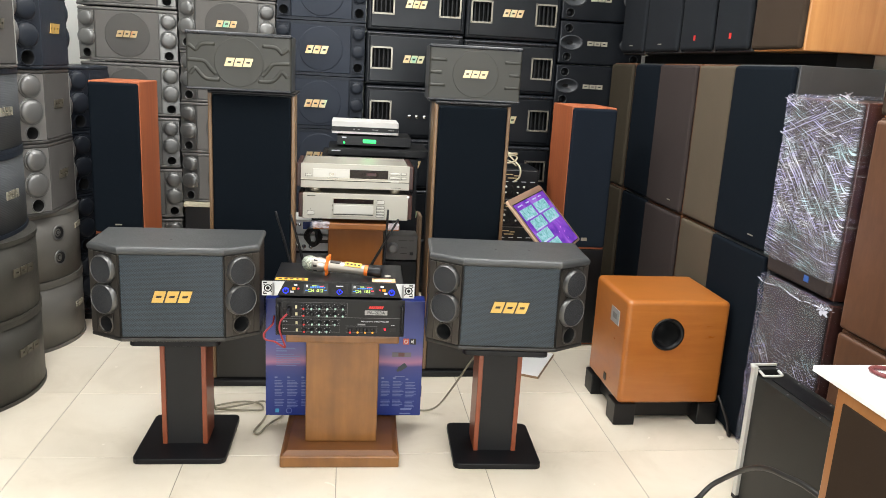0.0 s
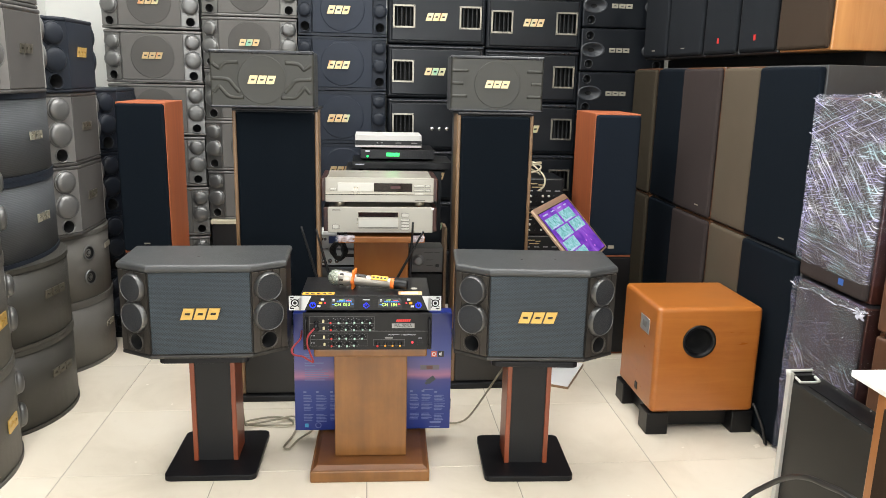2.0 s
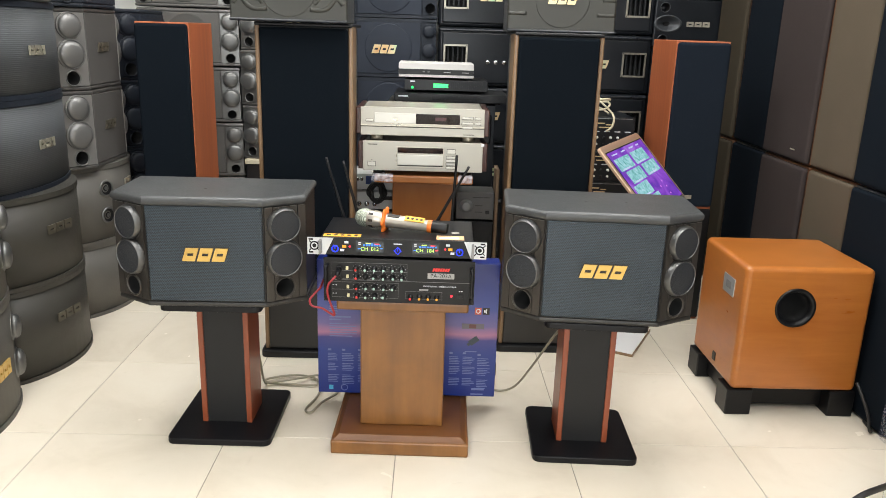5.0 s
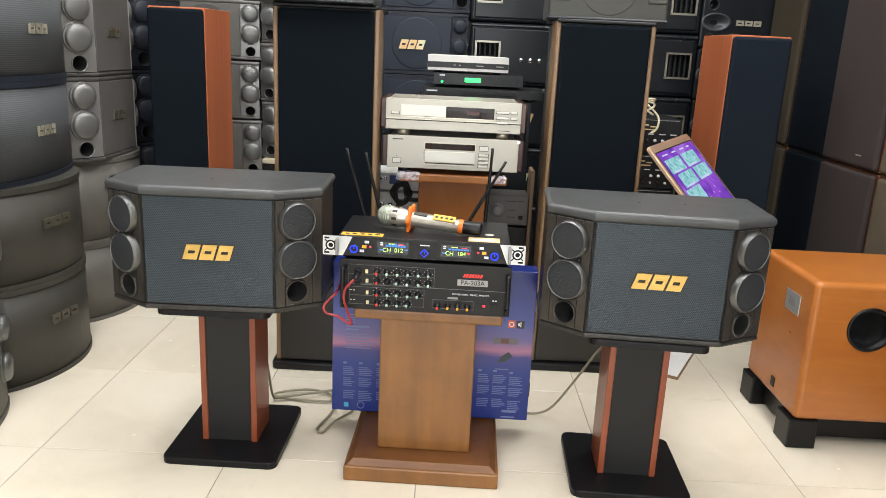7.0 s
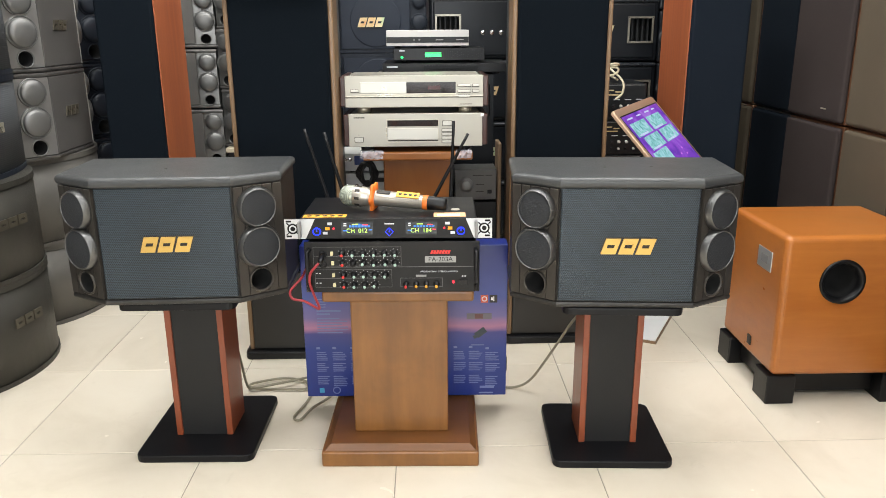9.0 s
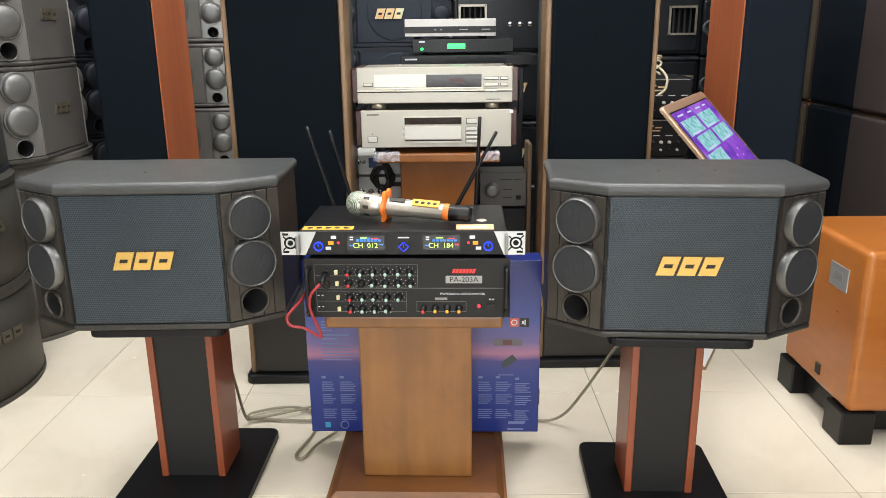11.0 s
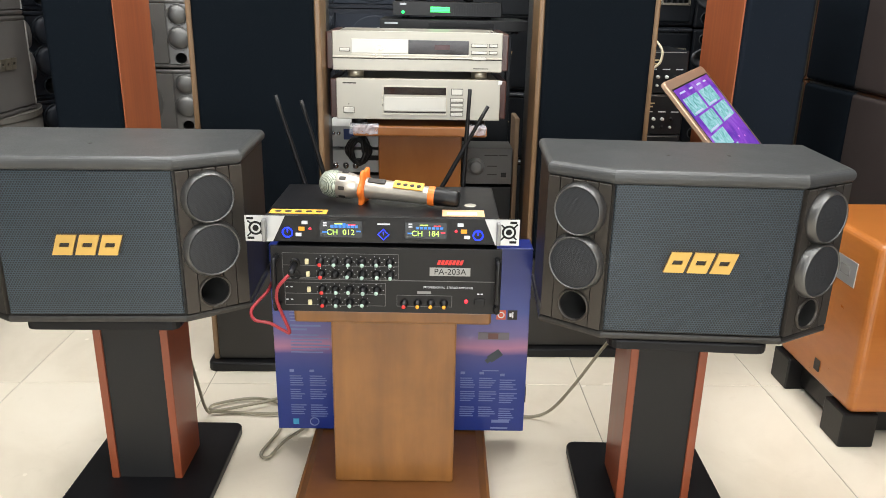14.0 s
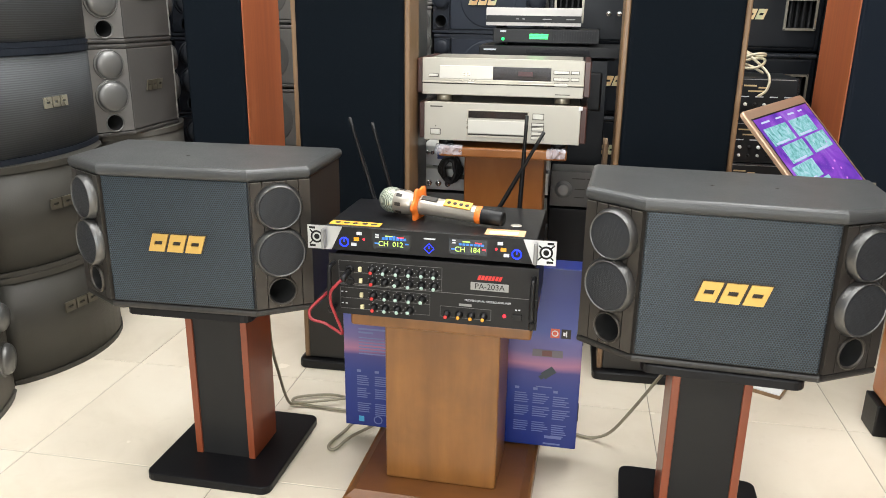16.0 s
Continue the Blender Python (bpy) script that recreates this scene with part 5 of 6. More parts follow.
def relief_speaker(m, label, w, h, d, hexa):
    root = thing("monitor_speaker", m, label, "loudspeaker", "grey monitor pair")
    part("cabinet", quad_box(B(), -w / 2, w / 2, -d / 2 + 0.012, d / 2, 0, h, 0.006), VINYL, root)
    g = part("front", quad_box(B(), -w / 2 + 0.001, w / 2 - 0.001, -d / 2, -d / 2 + 0.02, 0.001, h - 0.001, 0.007, seg=3), GREY_FRONT, root, "moulded olive grey front")
    r = h * 0.43
    fm = facing(0, -d / 2, h / 2)
    part("cone_ring", lathe(B(), [(r, -0.002), (r * 0.99, 0.0008), (r * 0.97, 0.0012), (r * 0.94, 0.0009), (r * 0.5, 0.0010), (0, 0.0011)], fm, 40), GREY_FRONT, g)
    yf = -d / 2 + 0.006
    waves = (((0.176, 0.055), (0.156, 0.040), (0.150, 0.040), (0.130, 0.058), (0.084, 0.061)), ((0.180, 0.002), (0.124, -0.001), (0.102, -0.024), (0.082, -0.046)),
             ((0.174, -0.048), (0.158, -0.030), (0.150, -0.030), (0.118, -0.062), (0.068, -0.064)))
    bars = (((0.182, 0.052), (0.118, 0.052)), ((0.182, 0.002), (0.138, 0.002)), ((0.182, -0.048), (0.122, -0.048)))
    for s in (-1, 1):
        for line in waves if hexa else bars:
            pts = [(s * x, yf, h / 2 + z) for x, z in line]
            part("rib", sweep(B(), pts, 0.0098 if hexa else 0.0090, 10), GREY_FRONT, g, "raised moulded rib")
    part("top_lip", quad_box(B(), -w / 2 - 0.002, w / 2 + 0.002, -d / 2 - 0.004, -d / 2 + 0.03, h - 0.012, h + 0.002, 0.006, seg=3), HORN_LIP, root, "rounded dark top lip")
    part("bottom_lip", quad_box(B(), -w / 2 - 0.001, w / 2 + 0.001, -d / 2 - 0.003, -d / 2 + 0.02, 0.0, 0.010, 0.004), HORN_LIP, root)
    badge(root, pose(0.0, -d / 2 - 0.003, h * 0.5), 0.098, 0.030, GOLD_PALE, label="pale gold maker's badge")
    return root


GREY_FRONT = plain("olive_grey_moulding", (0.040, 0.0395, 0.0325), 0.42, 0.1, var=0.12, fine=700, bump=0.4)
GOLD_PALE = plain("pale_gold_badge", (0.64, 0.50, 0.28), 0.3, 0.6, var=0.1, bump=0)
relief_speaker(pose(-0.383, 3.135, 1.183, 0, 0, 0), "olive grey monitor speaker with moulded ribs on a tower", 0.374, 0.206, 0.23, True)
relief_speaker(pose(0.526, 3.345, 1.1760, 0, 0, -2), "olive grey monitor speaker with moulded ribs on a tower", 0.376, 0.219, 0.23, False)

# ---- hi-fi players on the second pedestal ----
PED2 = wood("cherry_stained_wood", (0.24, 0.080, 0.016), (0.37, 0.150, 0.038), 0.36, (14, 14, 3), 0.08, 0.6, 0.2)
pedestal(pose(0.058, 3.30, 0), "cherry stained wooden pedestal under the two players", 0, 0, 0.36, 0.34, 0.672, 0.05, 0.228, 0.16, -0.07, 0.352, 0.30, -0.145, PED2, PED2)
for x, wd in ((-0.088, 0.075), (0.205, 0.050)):
    bm = B()
    rows = []
    for i in range(9):
        rows.append([])
        for j in range(7):
            u, v = i / 8 - 0.5, j / 6
            n = noise.noise(Vector((u * 6 + x * 30, v * 5, 2.0)))
            drop = max(0.0, 0.45 - v)
            rows[-1].append(bm.verts.new((x + u * wd + 0.004 * n, 3.149 + 0.06 * max(v - 0.45, 0) - 0.006 - 0.006 * n, 0.6755 - 0.055 * drop + 0.006 * abs(n))))
    for p, q in zip(rows, rows[1:]):
        for j in range(6):
            bm.faces.new((p[j], p[j + 1], q[j + 1], q[j]))
    solo("clear_tape", bm, FOLD, Matrix(), "crumpled clear tape on the pedestal edge", "tape", "tape bits")


def cd_player(m, label, w, h, d, upper):
    t = thing("compact_disc_player", m, label, "disc player", "champagne players")
    part("case", quad_box(B(), -w / 2 + 0.004, w / 2 - 0.004, 0.01, d, 0.0, h - 0.004, 0.003), CHAMPAGNE_TOP, t)
    f = part("front_panel", quad_box(B(), -w / 2, w / 2, 0, 0.012, 0.0, h, 0.002), CHAMPAGNE, t, "champagne metal front")
    for s in (-1, 1):
        a, b = sorted((s * (w / 2 - 0.001), s * (w / 2 + 0.017)))
        part("side_cheek", quad_box(B(), a, b, 0.014, d - 0.01, 0.002, h - 0.003, 0.003), ROSE, t, "dark rosewood cheek")
    for x in (-w / 2 + 0.055, w / 2 - 0.055):
        for y in (0.04, d - 0.05):
            part("foot", lathe(B(), [(0, -0.018), (0.021, -0.018), (0.021, -0.004), (0.018, 0.0005)], pose(x, y, 0), 18), CHAMPAGNE_LIP if upper else BLACK, t, "round foot")

    def fx(c):
        return -w / 2 + c * w

    def fz(c):
        return c * h
    if upper:
        part("groove", quad_box(B(), -w / 2 - 0.0004, w / 2 + 0.0004, -0.0004, 0.004, fz(0.30), fz(0.325)), BAR_DARK, f)
        part("lip", quad_box(B(), -w / 2, w / 2, -0.003, 0.002, fz(0.33), fz(0.37), 0.0008), CHAMPAGNE_LIP, f)
        part("disc_tray", quad_box(B(), fx(0.112), fx(0.445), -0.004, 0.002, fz(0.45), fz(0.80), 0.001), CHAMPAGNE_TRAY, f, "closed disc tray")
        part("display_window", quad_box(B(), fx(0.445), fx(0.80), -0.003, 0.002, fz(0.44), fz(0.79)), SMOKE, f, "dark display window")
        part("frame_line", quad_box(B(), fx(0.108), fx(0.803), -0.002, 0.001, fz(0.405), fz(0.435)), CHAMPAGNE_LIP, f)
        part("display_digits", quad_box(B(), fx(0.60), fx(0.69), -0.0034, 0, fz(0.56), fz(0.68)), plain("dim_red_digits", (0.05, 0.006, 0.006), 0.3, bump=0), f)
        for cx, cz, ww in ((0.862, 0.68, 0.045), (0.862, 0.50, 0.045), (0.945, 0.68, 0.022), (0.945, 0.50, 0.022), (0.862, 0.35, 0.04), (0.072, 0.53, 0.028)):
            k = part("key", quad_box(B(), fx(cx - ww), fx(cx + ww), -0.005, 0.001, fz(cz - 0.035), fz(cz + 0.035), 0.001), CHAMPAGNE_TRAY, f, "flat champagne key")
            part("key_gap", quad_box(B(), fx(cx - ww) - 0.0012, fx(cx + ww) + 0.0012, -0.0006, 0.0008, fz(cz - 0.035) - 0.0016, fz(cz + 0.035) + 0.0008), BAR_DARK, k)
        part("print_bar", quad_box(B(), fx(0.83), fx(0.92), -0.0006, 0, fz(0.08), fz(0.10)), BAR_DARK, f)
        part("tray_mark", quad_box(B(), fx(0.26), fx(0.30), -0.0046, -0.003, fz(0.53), fz(0.64)), CHAMPAGNE_LIP, f)
    else:
        fr = B()
        line_rect(fr, fx(0.28), fx(0.675), fz(0.12), fz(0.83), 0.0025, -0.0035)
        part("tray_frame", fr, CHAMPAGNE_LIP, f, "thin tray frame")
        part("display_window", quad_box(B(), fx(0.29), fx(0.668), -0.002, 0.002, fz(0.62), fz(0.80)), SMOKE, f, "dark display window")
        part("disc_tray", quad_box(B(), fx(0.29), fx(0.668), -0.005, 0.002, fz(0.22), fz(0.56), 0.001), CHAMPAGNE_TRAY, f, "closed disc tray")
        part("tray_slot", quad_box(B(), fx(0.29), fx(0.668), -0.0006, 0.001, fz(0.17), fz(0.20)), BAR_DARK, f)
        part("key_gap", quad_box(B(), fx(0.70), fx(0.772), -0.0008, 0.001, fz(0.62), fz(0.78)), BAR_DARK, f)
        for k in range(4):
            q = part("key", quad_box(B(), fx(0.698), fx(0.772), -0.004, 0.001, fz(0.46 - k * 0.115), fz(0.53 - k * 0.115), 0.001), CHAMPAGNE_TRAY, f)
            part("key_gap", quad_box(B(), fx(0.698) - 0.0015, fx(0.772) + 0.0015, -0.0006, 0.0008, fz(0.46 - k * 0.115) - 0.0015, fz(0.53 - k * 0.115) + 0.0012), BAR_DARK, q)
        q = part("power_key", quad_box(B(), fx(0.045), fx(0.105), -0.004, 0.001, fz(0.16), fz(0.29), 0.001), CHAMPAGNE_TRAY, f)
        part("key_gap", quad_box(B(), fx(0.045) - 0.0015, fx(0.105) + 0.0015, -0.0006, 0.0008, fz(0.16) - 0.0015, fz(0.29) + 0.0012), BAR_DARK, q)
        q = part("key", quad_box(B(), fx(0.703), fx(0.769), -0.0042, -0.0005, fz(0.635), fz(0.765), 0.001), CHAMPAGNE_TRAY, f)
        part("indicator", lathe(B(), [(0.0015, 0), (0.0012, 0.001), (0, 0.001)], facing(fx(0.075), 0, fz(0.37)), 8), BAR_DARK, f)
        part("print_bar", quad_box(B(), fx(0.04), fx(0.12), -0.0006, 0, fz(0.87), fz(0.90)), BAR_DARK, f)
        part("white_sticker", quad_box(B(), w / 2 - 0.006, w / 2 + 0.004, -0.001, 0.001, fz(0.90), fz(0.99)), PAPER, f)
    return t


cd_player(pose(0.053, 3.150, 0.690), "champagne compact disc player with rosewood sides", 0.422, 0.104, 0.28, False)
cd_player(pose(0.050, 3.165, 0.812), "champagne compact disc player with dark display", 0.434, 0.098, 0.28, True)


def device(name, m, label, cat, w, h, d, front, case=BLACK, feet=0.008):
    t = thing(name, m, label, cat)
    part("case", quad_box(B(), -w / 2, w / 2, 0.004, d, feet, h, 0.002), case, t)
    f = part("front_panel", quad_box(B(), -w / 2, w / 2, 0, 0.006, feet, h, 0.0015), front, t)
    for x in (-w / 2 + 0.04, w / 2 - 0.04):
        for y in (0.04, d - 0.04):
            part("foot", lathe(B(), [(0, 0), (0.012, 0), (0.012, feet + 0.001), (0, feet + 0.001)], pose(x, y, 0), 10), BLACK, t)
    return t, f


# black equipment tower with set-top boxes
t, f = device("power_amplifier", pose(0.12, 3.61, 0), "black power amplifier standing at the bottom of the pile", "amplifier", 0.44, 0.45, 0.36, HORN_CAB)
t, f = device("power_amplifier", pose(0.12, 3.61, 0.45), "black power amplifier in the middle of the pile", "amplifier", 0.44, 0.435, 0.36, HORN_CAB)
part("handle", quad_box(B(), 0.155, 0.205, -0.02, 0.001, 0.28, 0.40, 0.006), BLACK, f)
t, f = device("video_disc_player", pose(0.16, 3.60, 0.886), "flat black disc player under the media box", "disc player", 0.46, 0.040, 0.30, BLACK)
part("maker_bar", quad_box(B(), -0.215, -0.175, -0.001, 0, 0.026, 0.031), BAR_WHITE, f)
part("tray", quad_box(B(), -0.08, 0.12, -0.003, 0, 0.018, 0.032, 0.001), BLACK_METAL, f)
t, f = device("media_box", pose(0.138, 3.655, 0.927), "black media box with green display", "media player", 0.34, 0.051, 0.24, BLACK)
part("display", quad_box(B(), -0.052, 0.008, -0.0012, 0, 0.020, 0.036), GREEN_LED, f, "glowing green display")
bm = B()
for k in range(3):
    quad_box(bm, -0.052, 0.008, -0.0018, -0.0012, 0.0225 + k * 0.0045, 0.0235 + k * 0.0045)
part("display_lines", bm, BLACK, f)
part("power_light", lathe(B(), [(0.005, 0), (0.004, 0.002), (0, 0.002)], facing(-0.138, 0, 0.019), 12), GREEN_LED, f, "round green light")
bm = B()
for k in range(18):
    quad_box(bm, 0.02 + k * 0.008, 0.024 + k * 0.008, -0.0012, 0.0, 0.014, 0.046)
tagged(part("grooves", bm, BLACK_METAL, f), kind="stuff")
part("maker_bar", quad_box(B(), -0.148, -0.128, -0.0008, 0, 0.040, 0.046), BAR_WHITE, f)
t, f = device("set_top_box", pose(0.096, 3.655, 0.979), "white set-top box with a dark front strip", "set-top box", 0.305, 0.064, 0.21, WHITE_PL, WHITE_PL)
part("dark_strip", quad_box(B(), -0.152, 0.152, -0.0015, 0.001, 0.019, 0.040), BLACK, f, "dark front strip")
for x in (-0.055, -0.035, 0.03, 0.105):
    part("key", quad_box(B(), x, x + (0.008 if x < 0 else 0.028), -0.0022, -0.001, 0.028, 0.031), GREY_DEV, f)
# silver and grey units low behind the pedestal
t, f = device("silver_receiver", pose(-0.02, 3.425, 0.478), "silver receiver with knobs behind the pedestal", "receiver", 0.40, 0.076, 0.17, SOFT_SILVER, SOFT_SILVER)
for x in (-0.175, -0.145, -0.115):
    part("knob", lathe(B(), [(0.010, 0), (0.009, 0.012), (0, 0.012)], facing(x, 0, 0.03), 14), CHROME, f)
part("display_window", quad_box(B(), -0.09, 0.0, -0.001, 0, 0.045, 0.06), BAR_DARK, f)
t, f = device("silver_tuner", pose(-0.02, 3.425, 0.555), "silver tuner with a blue box face behind the pedestal", "tuner", 0.40, 0.070, 0.17, SOFT_SILVER, SOFT_SILVER)
part("blue_window", quad_box(B(), -0.150, -0.085, -0.001, 0, 0.030, 0.062), plain("blue_label", (0.03, 0.06, 0.22), 0.4, bump=0), f)
for x in (-0.18, -0.165):
    part("knob", lathe(B(), [(0.007, 0), (0.006, 0.010), (0, 0.010)], facing(x, 0, 0.05), 12), CHROME, f)
t, f = device("silver_cassette_deck", pose(-0.02, 3.425, 0.0), "silver hi-fi unit at the bottom of the pile", "hi-fi unit", 0.40, 0.476, 0.17, GREY_DEV)
t, f = device("black_amplifier", pose(0.262, 3.43, 0.0), "black amplifier unit standing under the grey one", "amplifier", 0.15, 0.444, 0.12, BLACK)
t, f = device("grey_amplifier", pose(0.262, 3.43, 0.445), "dark grey amplifier with a round volume knob", "amplifier", 0.15, 0.118, 0.12, GREY_CAB, GREY_CAB)
part("knob", lathe(B(), [(0.019, 0), (0.018, 0.016), (0.015, 0.018), (0, 0.018)], facing(-0.035, 0, 0.062), 20), GREY_DEV, f, "round volume knob")
part("dial_ring", lathe(B(), [(0.027, 0), (0.027, 0.001), (0, 0.001)], facing(-0.035, 0, 0.062), 24), GREY_DEV, f)
part("push_key", quad_box(B(), 0.042, 0.058, -0.004, 0.001, 0.030, 0.044, 0.001), BLACK, f)
for x0, x1, z0 in ((-0.01, 0.03, 0.095), (0.035, 0.06, 0.095), (0.0, 0.03, 0.062), (0.0, 0.03, 0.036)):
    part("print_bar", quad_box(B(), x0, x1, -0.0006, 0.0005, z0, z0 + 0.003), BAR_DARK, f)

# power cord coil hanging on the silver unit
bm = sweep(B(), [(-0.125 + (0.016 + 0.005 * (a % 5)) * math.cos(a * 1.05), 3.385 + 0.006 * (a % 5), 0.558 + (0.030 + 0.004 * (a % 4)) * math.sin(a * 1.05)) for a in range(0, 44)] + [(-0.10, 3.40, 0.625), (-0.06, 3.41, 0.632)], 0.006, 8)
solo("mains_cable", bm, CABLE_DARK, Matrix(), "coiled black mains cable hanging behind the pedestal", "cable")

# cardboard box beside the tower
solo("cardboard_box", quad_box(B(), 0.340, 0.354, 3.43, 3.54, 0.0, 0.655, 0.003), CARD, Matrix(), "narrow brown cardboard carton standing on end", "box")

# black rack of karaoke units behind the tablet
RK = thing("equipment_pile", pose(0.80, 3.78, 0), "pile of black karaoke mixers", "mixer")
zz = 0.0
for k, hh in enumerate((0.14, 0.14, 0.13, 0.14, 0.14, 0.145)):
    b = part("mixer_unit", quad_box(B(), -0.16, 0.16, 0, 0.24, zz + 0.004, zz + hh, 0.003), HORN_CAB, RK, "black mixer unit")
    for j in range(7):
        part("knob", lathe(B(), [(0.006, 0), (0.005, 0.012), (0, 0.012)], facing(-0.060 + j * 0.030, 0, zz + hh * 0.40), 10), SOFT_SILVER if j % 3 else BLACK, b)
        part("knob", lathe(B(), [(0.005, 0), (0.004, 0.010), (0, 0.010)], facing(-0.060 + j * 0.030, 0, zz + hh * 0.20), 10), BLACK if j % 2 else SOFT_SILVER, b)
    for x0, x1, c in ((-0.010, 0.030, 0.80), (0.036, 0.060, 0.76), (0.005, 0.055, 0.68)):
        part("gold_print", quad_box(B(), x0, x1, -0.0008, 0.001, zz + hh * c, zz + hh * (c + 0.035)), GOLD_PALE, b)
    for k2 in range(5):
        part("white_print", quad_box(B(), -0.06 + k2 * 0.045, -0.035 + k2 * 0.045, -0.0008, 0.001, zz + hh * 0.56, zz + hh * 0.585), BAR_WHITE, b)
    part("panel_line", quad_box(B(), -0.15, 0.15, -0.0008, 0.001, zz + hh * 0.95, zz + hh * 0.965), GREY_DEV, b)
    zz += hh
bm = sweep(B(), [(0.818 + 0.040 * math.cos(a), 3.845 + 0.045 * math.sin(a), 0.845 + 0.004 * a + 0.02 * math.sin(a * 0.7) ** 2) for a in [0.7 * i for i in range(22)]] + [(0.86, 3.79, 0.85), (0.862, 3.772, 0.80), (0.835, 3.770, 0.775)], 0.0045, 8)
solo("cream_cable_coil", bm, PALE_CABLE, Matrix(), "cream cable coiled on top of the mixers", "cable")

# ---- tablet on its stand ----
TL = Vector((0.634, 3.001, 0.808))
ux, uy = Vector((0.496, 0.868, 0.0145)), Vector((0.594, -0.327, -0.735))
n = ux.cross(uy).normalized()
if n.y > 0:
    n = -n
ex, ey = uy.normalized(), None
ey = n.cross(ex).normalized()
LW, LH = 0.303, 0.470
if ey.dot(ux) < 0:
    ey = -ey
cen = TL + ex * LW / 2 + ey * LH / 2
tm = Matrix((ex, ey, ex.cross(ey))).transposed().to_4x4()
tm.translation = cen
flip = 1 if (tm.to_3x3() @ Vector((0, 0, 1))).y < 0 else -1
TB = thing("tablet", tm, "large rose gold tablet showing a purple screen, tilted on a stand", "tablet")
part("case", prism(B(), rounded(LW, LH, 0.014), *sorted((-0.006 * flip, 0.006 * flip)), 0.003), ROSE_GOLD, TB, "rose gold case")
part("bezel", prism(B(), rounded(LW - 0.006, LH - 0.006, 0.012), *sorted((0.005 * flip, 0.0066 * flip))), ROSE_GOLD, TB)
part("screen_border", quad_box(B(), -LW / 2 + 0.026, LW / 2 - 0.008, -LH / 2 + 0.016, LH / 2 - 0.016, *sorted((0.0062 * flip, 0.0069 * flip))), BLACK, TB, "thin black screen border")
scr = part("screen", quad_box(B(), -LW / 2 + 0.03, LW / 2 - 0.012, -LH / 2 + 0.022, LH / 2 - 0.022, *sorted((0.0066 * flip, 0.0072 * flip))), SCREEN, TB, "lit purple screen")
for a in range(4):
    for c in range(2 if a in (0, 1) else 1):
        cx, cy, ww, hh = -0.066 + a * 0.056, -0.112 + c * 0.190 + (0.03 if a in (1, 3) else 0), 0.050, 0.165
        part("screen_picture", quad_box(B(), cx - ww / 2, cx + ww / 2, cy - hh / 2, cy + hh / 2, *sorted((0.0072 * flip, 0.0075 * flip))), SCREEN_TILE, scr, "pale cyan picture tile")
        part("caption_bar", quad_box(B(), cx + ww * 0.36, cx + ww * 0.46, cy - hh * 0.4, cy + hh * 0.2, *sorted((0.0072 * flip, 0.0078 * flip))), SCREEN_WHITE, scr)
for cy, ww in ((-0.15, 0.06), (-0.05, 0.044), (0.05, 0.052), (0.13, 0.036)):
    part("menu_bar", quad_box(B(), -0.110, -0.105, cy - ww / 2, cy + ww / 2, *sorted((0.0072 * flip, 0.0075 * flip))), SCREEN_WHITE, scr)
for cx, cy in ((0.07, 0.06), (0.08, 0.12), (0.055, 0.11), (0.10, 0.0), (0.11, 0.11), (0.0, 0.15)):
    part("bright_dot", quad_box(B(), cx - 0.003, cx + 0.003, cy - 0.005, cy + 0.005, *sorted((0.0072 * flip, 0.0075 * flip))), SCREEN_DOT, scr)
ST = thing("tablet_stand", pose(0.838, 3.327, 0, 0, 0, -28), "floor stand with a white base board under the tablet", "stand")
part("base_board", quad_box(B(), -0.11, 0.11, -0.15, 0.15, 0.010, 0.014, 0.001), PAPER, ST, "white base board")
part("base_edge", quad_box(B(), -0.113, 0.113, -0.153, 0.153, 0, 0.0105, 0.001), OAK, ST, "wooden base edge")
back = (tm @ Vector((0.0, 0.0, -0.02 * flip)))
loc = pose(0.838, 3.327, 0, 0, 0, -28).inverted() @ back
part("post", sweep(B(), [(0, 0.06, 0.012), (0, 0.06, 0.3), (loc.x * 0.6, loc.y * 0.6 + 0.03, 0.55), tuple(loc)], 0.011, 10), CHAMPAGNE_LIP, ST, "thin metal post")

# ---- back wall of stacked speakers ----
def stack(proto, poses):
    for m in poses:
        copy_thing(proto, m)


GRP = "stacked speakers along the back wall"
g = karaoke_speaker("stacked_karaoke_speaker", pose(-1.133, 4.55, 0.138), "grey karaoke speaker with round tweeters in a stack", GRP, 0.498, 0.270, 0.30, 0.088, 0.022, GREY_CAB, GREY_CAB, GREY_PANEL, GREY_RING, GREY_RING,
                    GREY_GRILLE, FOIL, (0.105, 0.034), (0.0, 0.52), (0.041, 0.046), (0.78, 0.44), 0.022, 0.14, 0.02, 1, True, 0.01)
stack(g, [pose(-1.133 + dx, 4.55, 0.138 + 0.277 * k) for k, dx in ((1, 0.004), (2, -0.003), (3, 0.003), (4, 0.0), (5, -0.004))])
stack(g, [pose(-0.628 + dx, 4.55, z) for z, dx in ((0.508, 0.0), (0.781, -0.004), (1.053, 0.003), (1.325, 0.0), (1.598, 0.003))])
nv = karaoke_speaker("stacked_karaoke_speaker", pose(-0.137, 4.55, 0.084), "blue black karaoke speaker with bright foil badge in a stack", GRP, 0.474, 0.282, 0.30, 0.075, 0.012, NAVY_CAB, NAVY_CAB, NAVY_CAB, NAVY_CAB, NAVY_CAB,
                     NAVY_FLAT, FOIL, (0.118, 0.042), (-0.02, 0.48), (0.034, 0.038), (0.80, 0.47), 0.024, 0.17, 0.018, 1, True, 0.01)
stack(nv, [pose(-0.137 + dx, 4.55, 0.084 + 0.2855 * k) for k, dx in ((1, 0), (2, 0.003), (3, -0.003), (4, 0), (5, 0.002))])
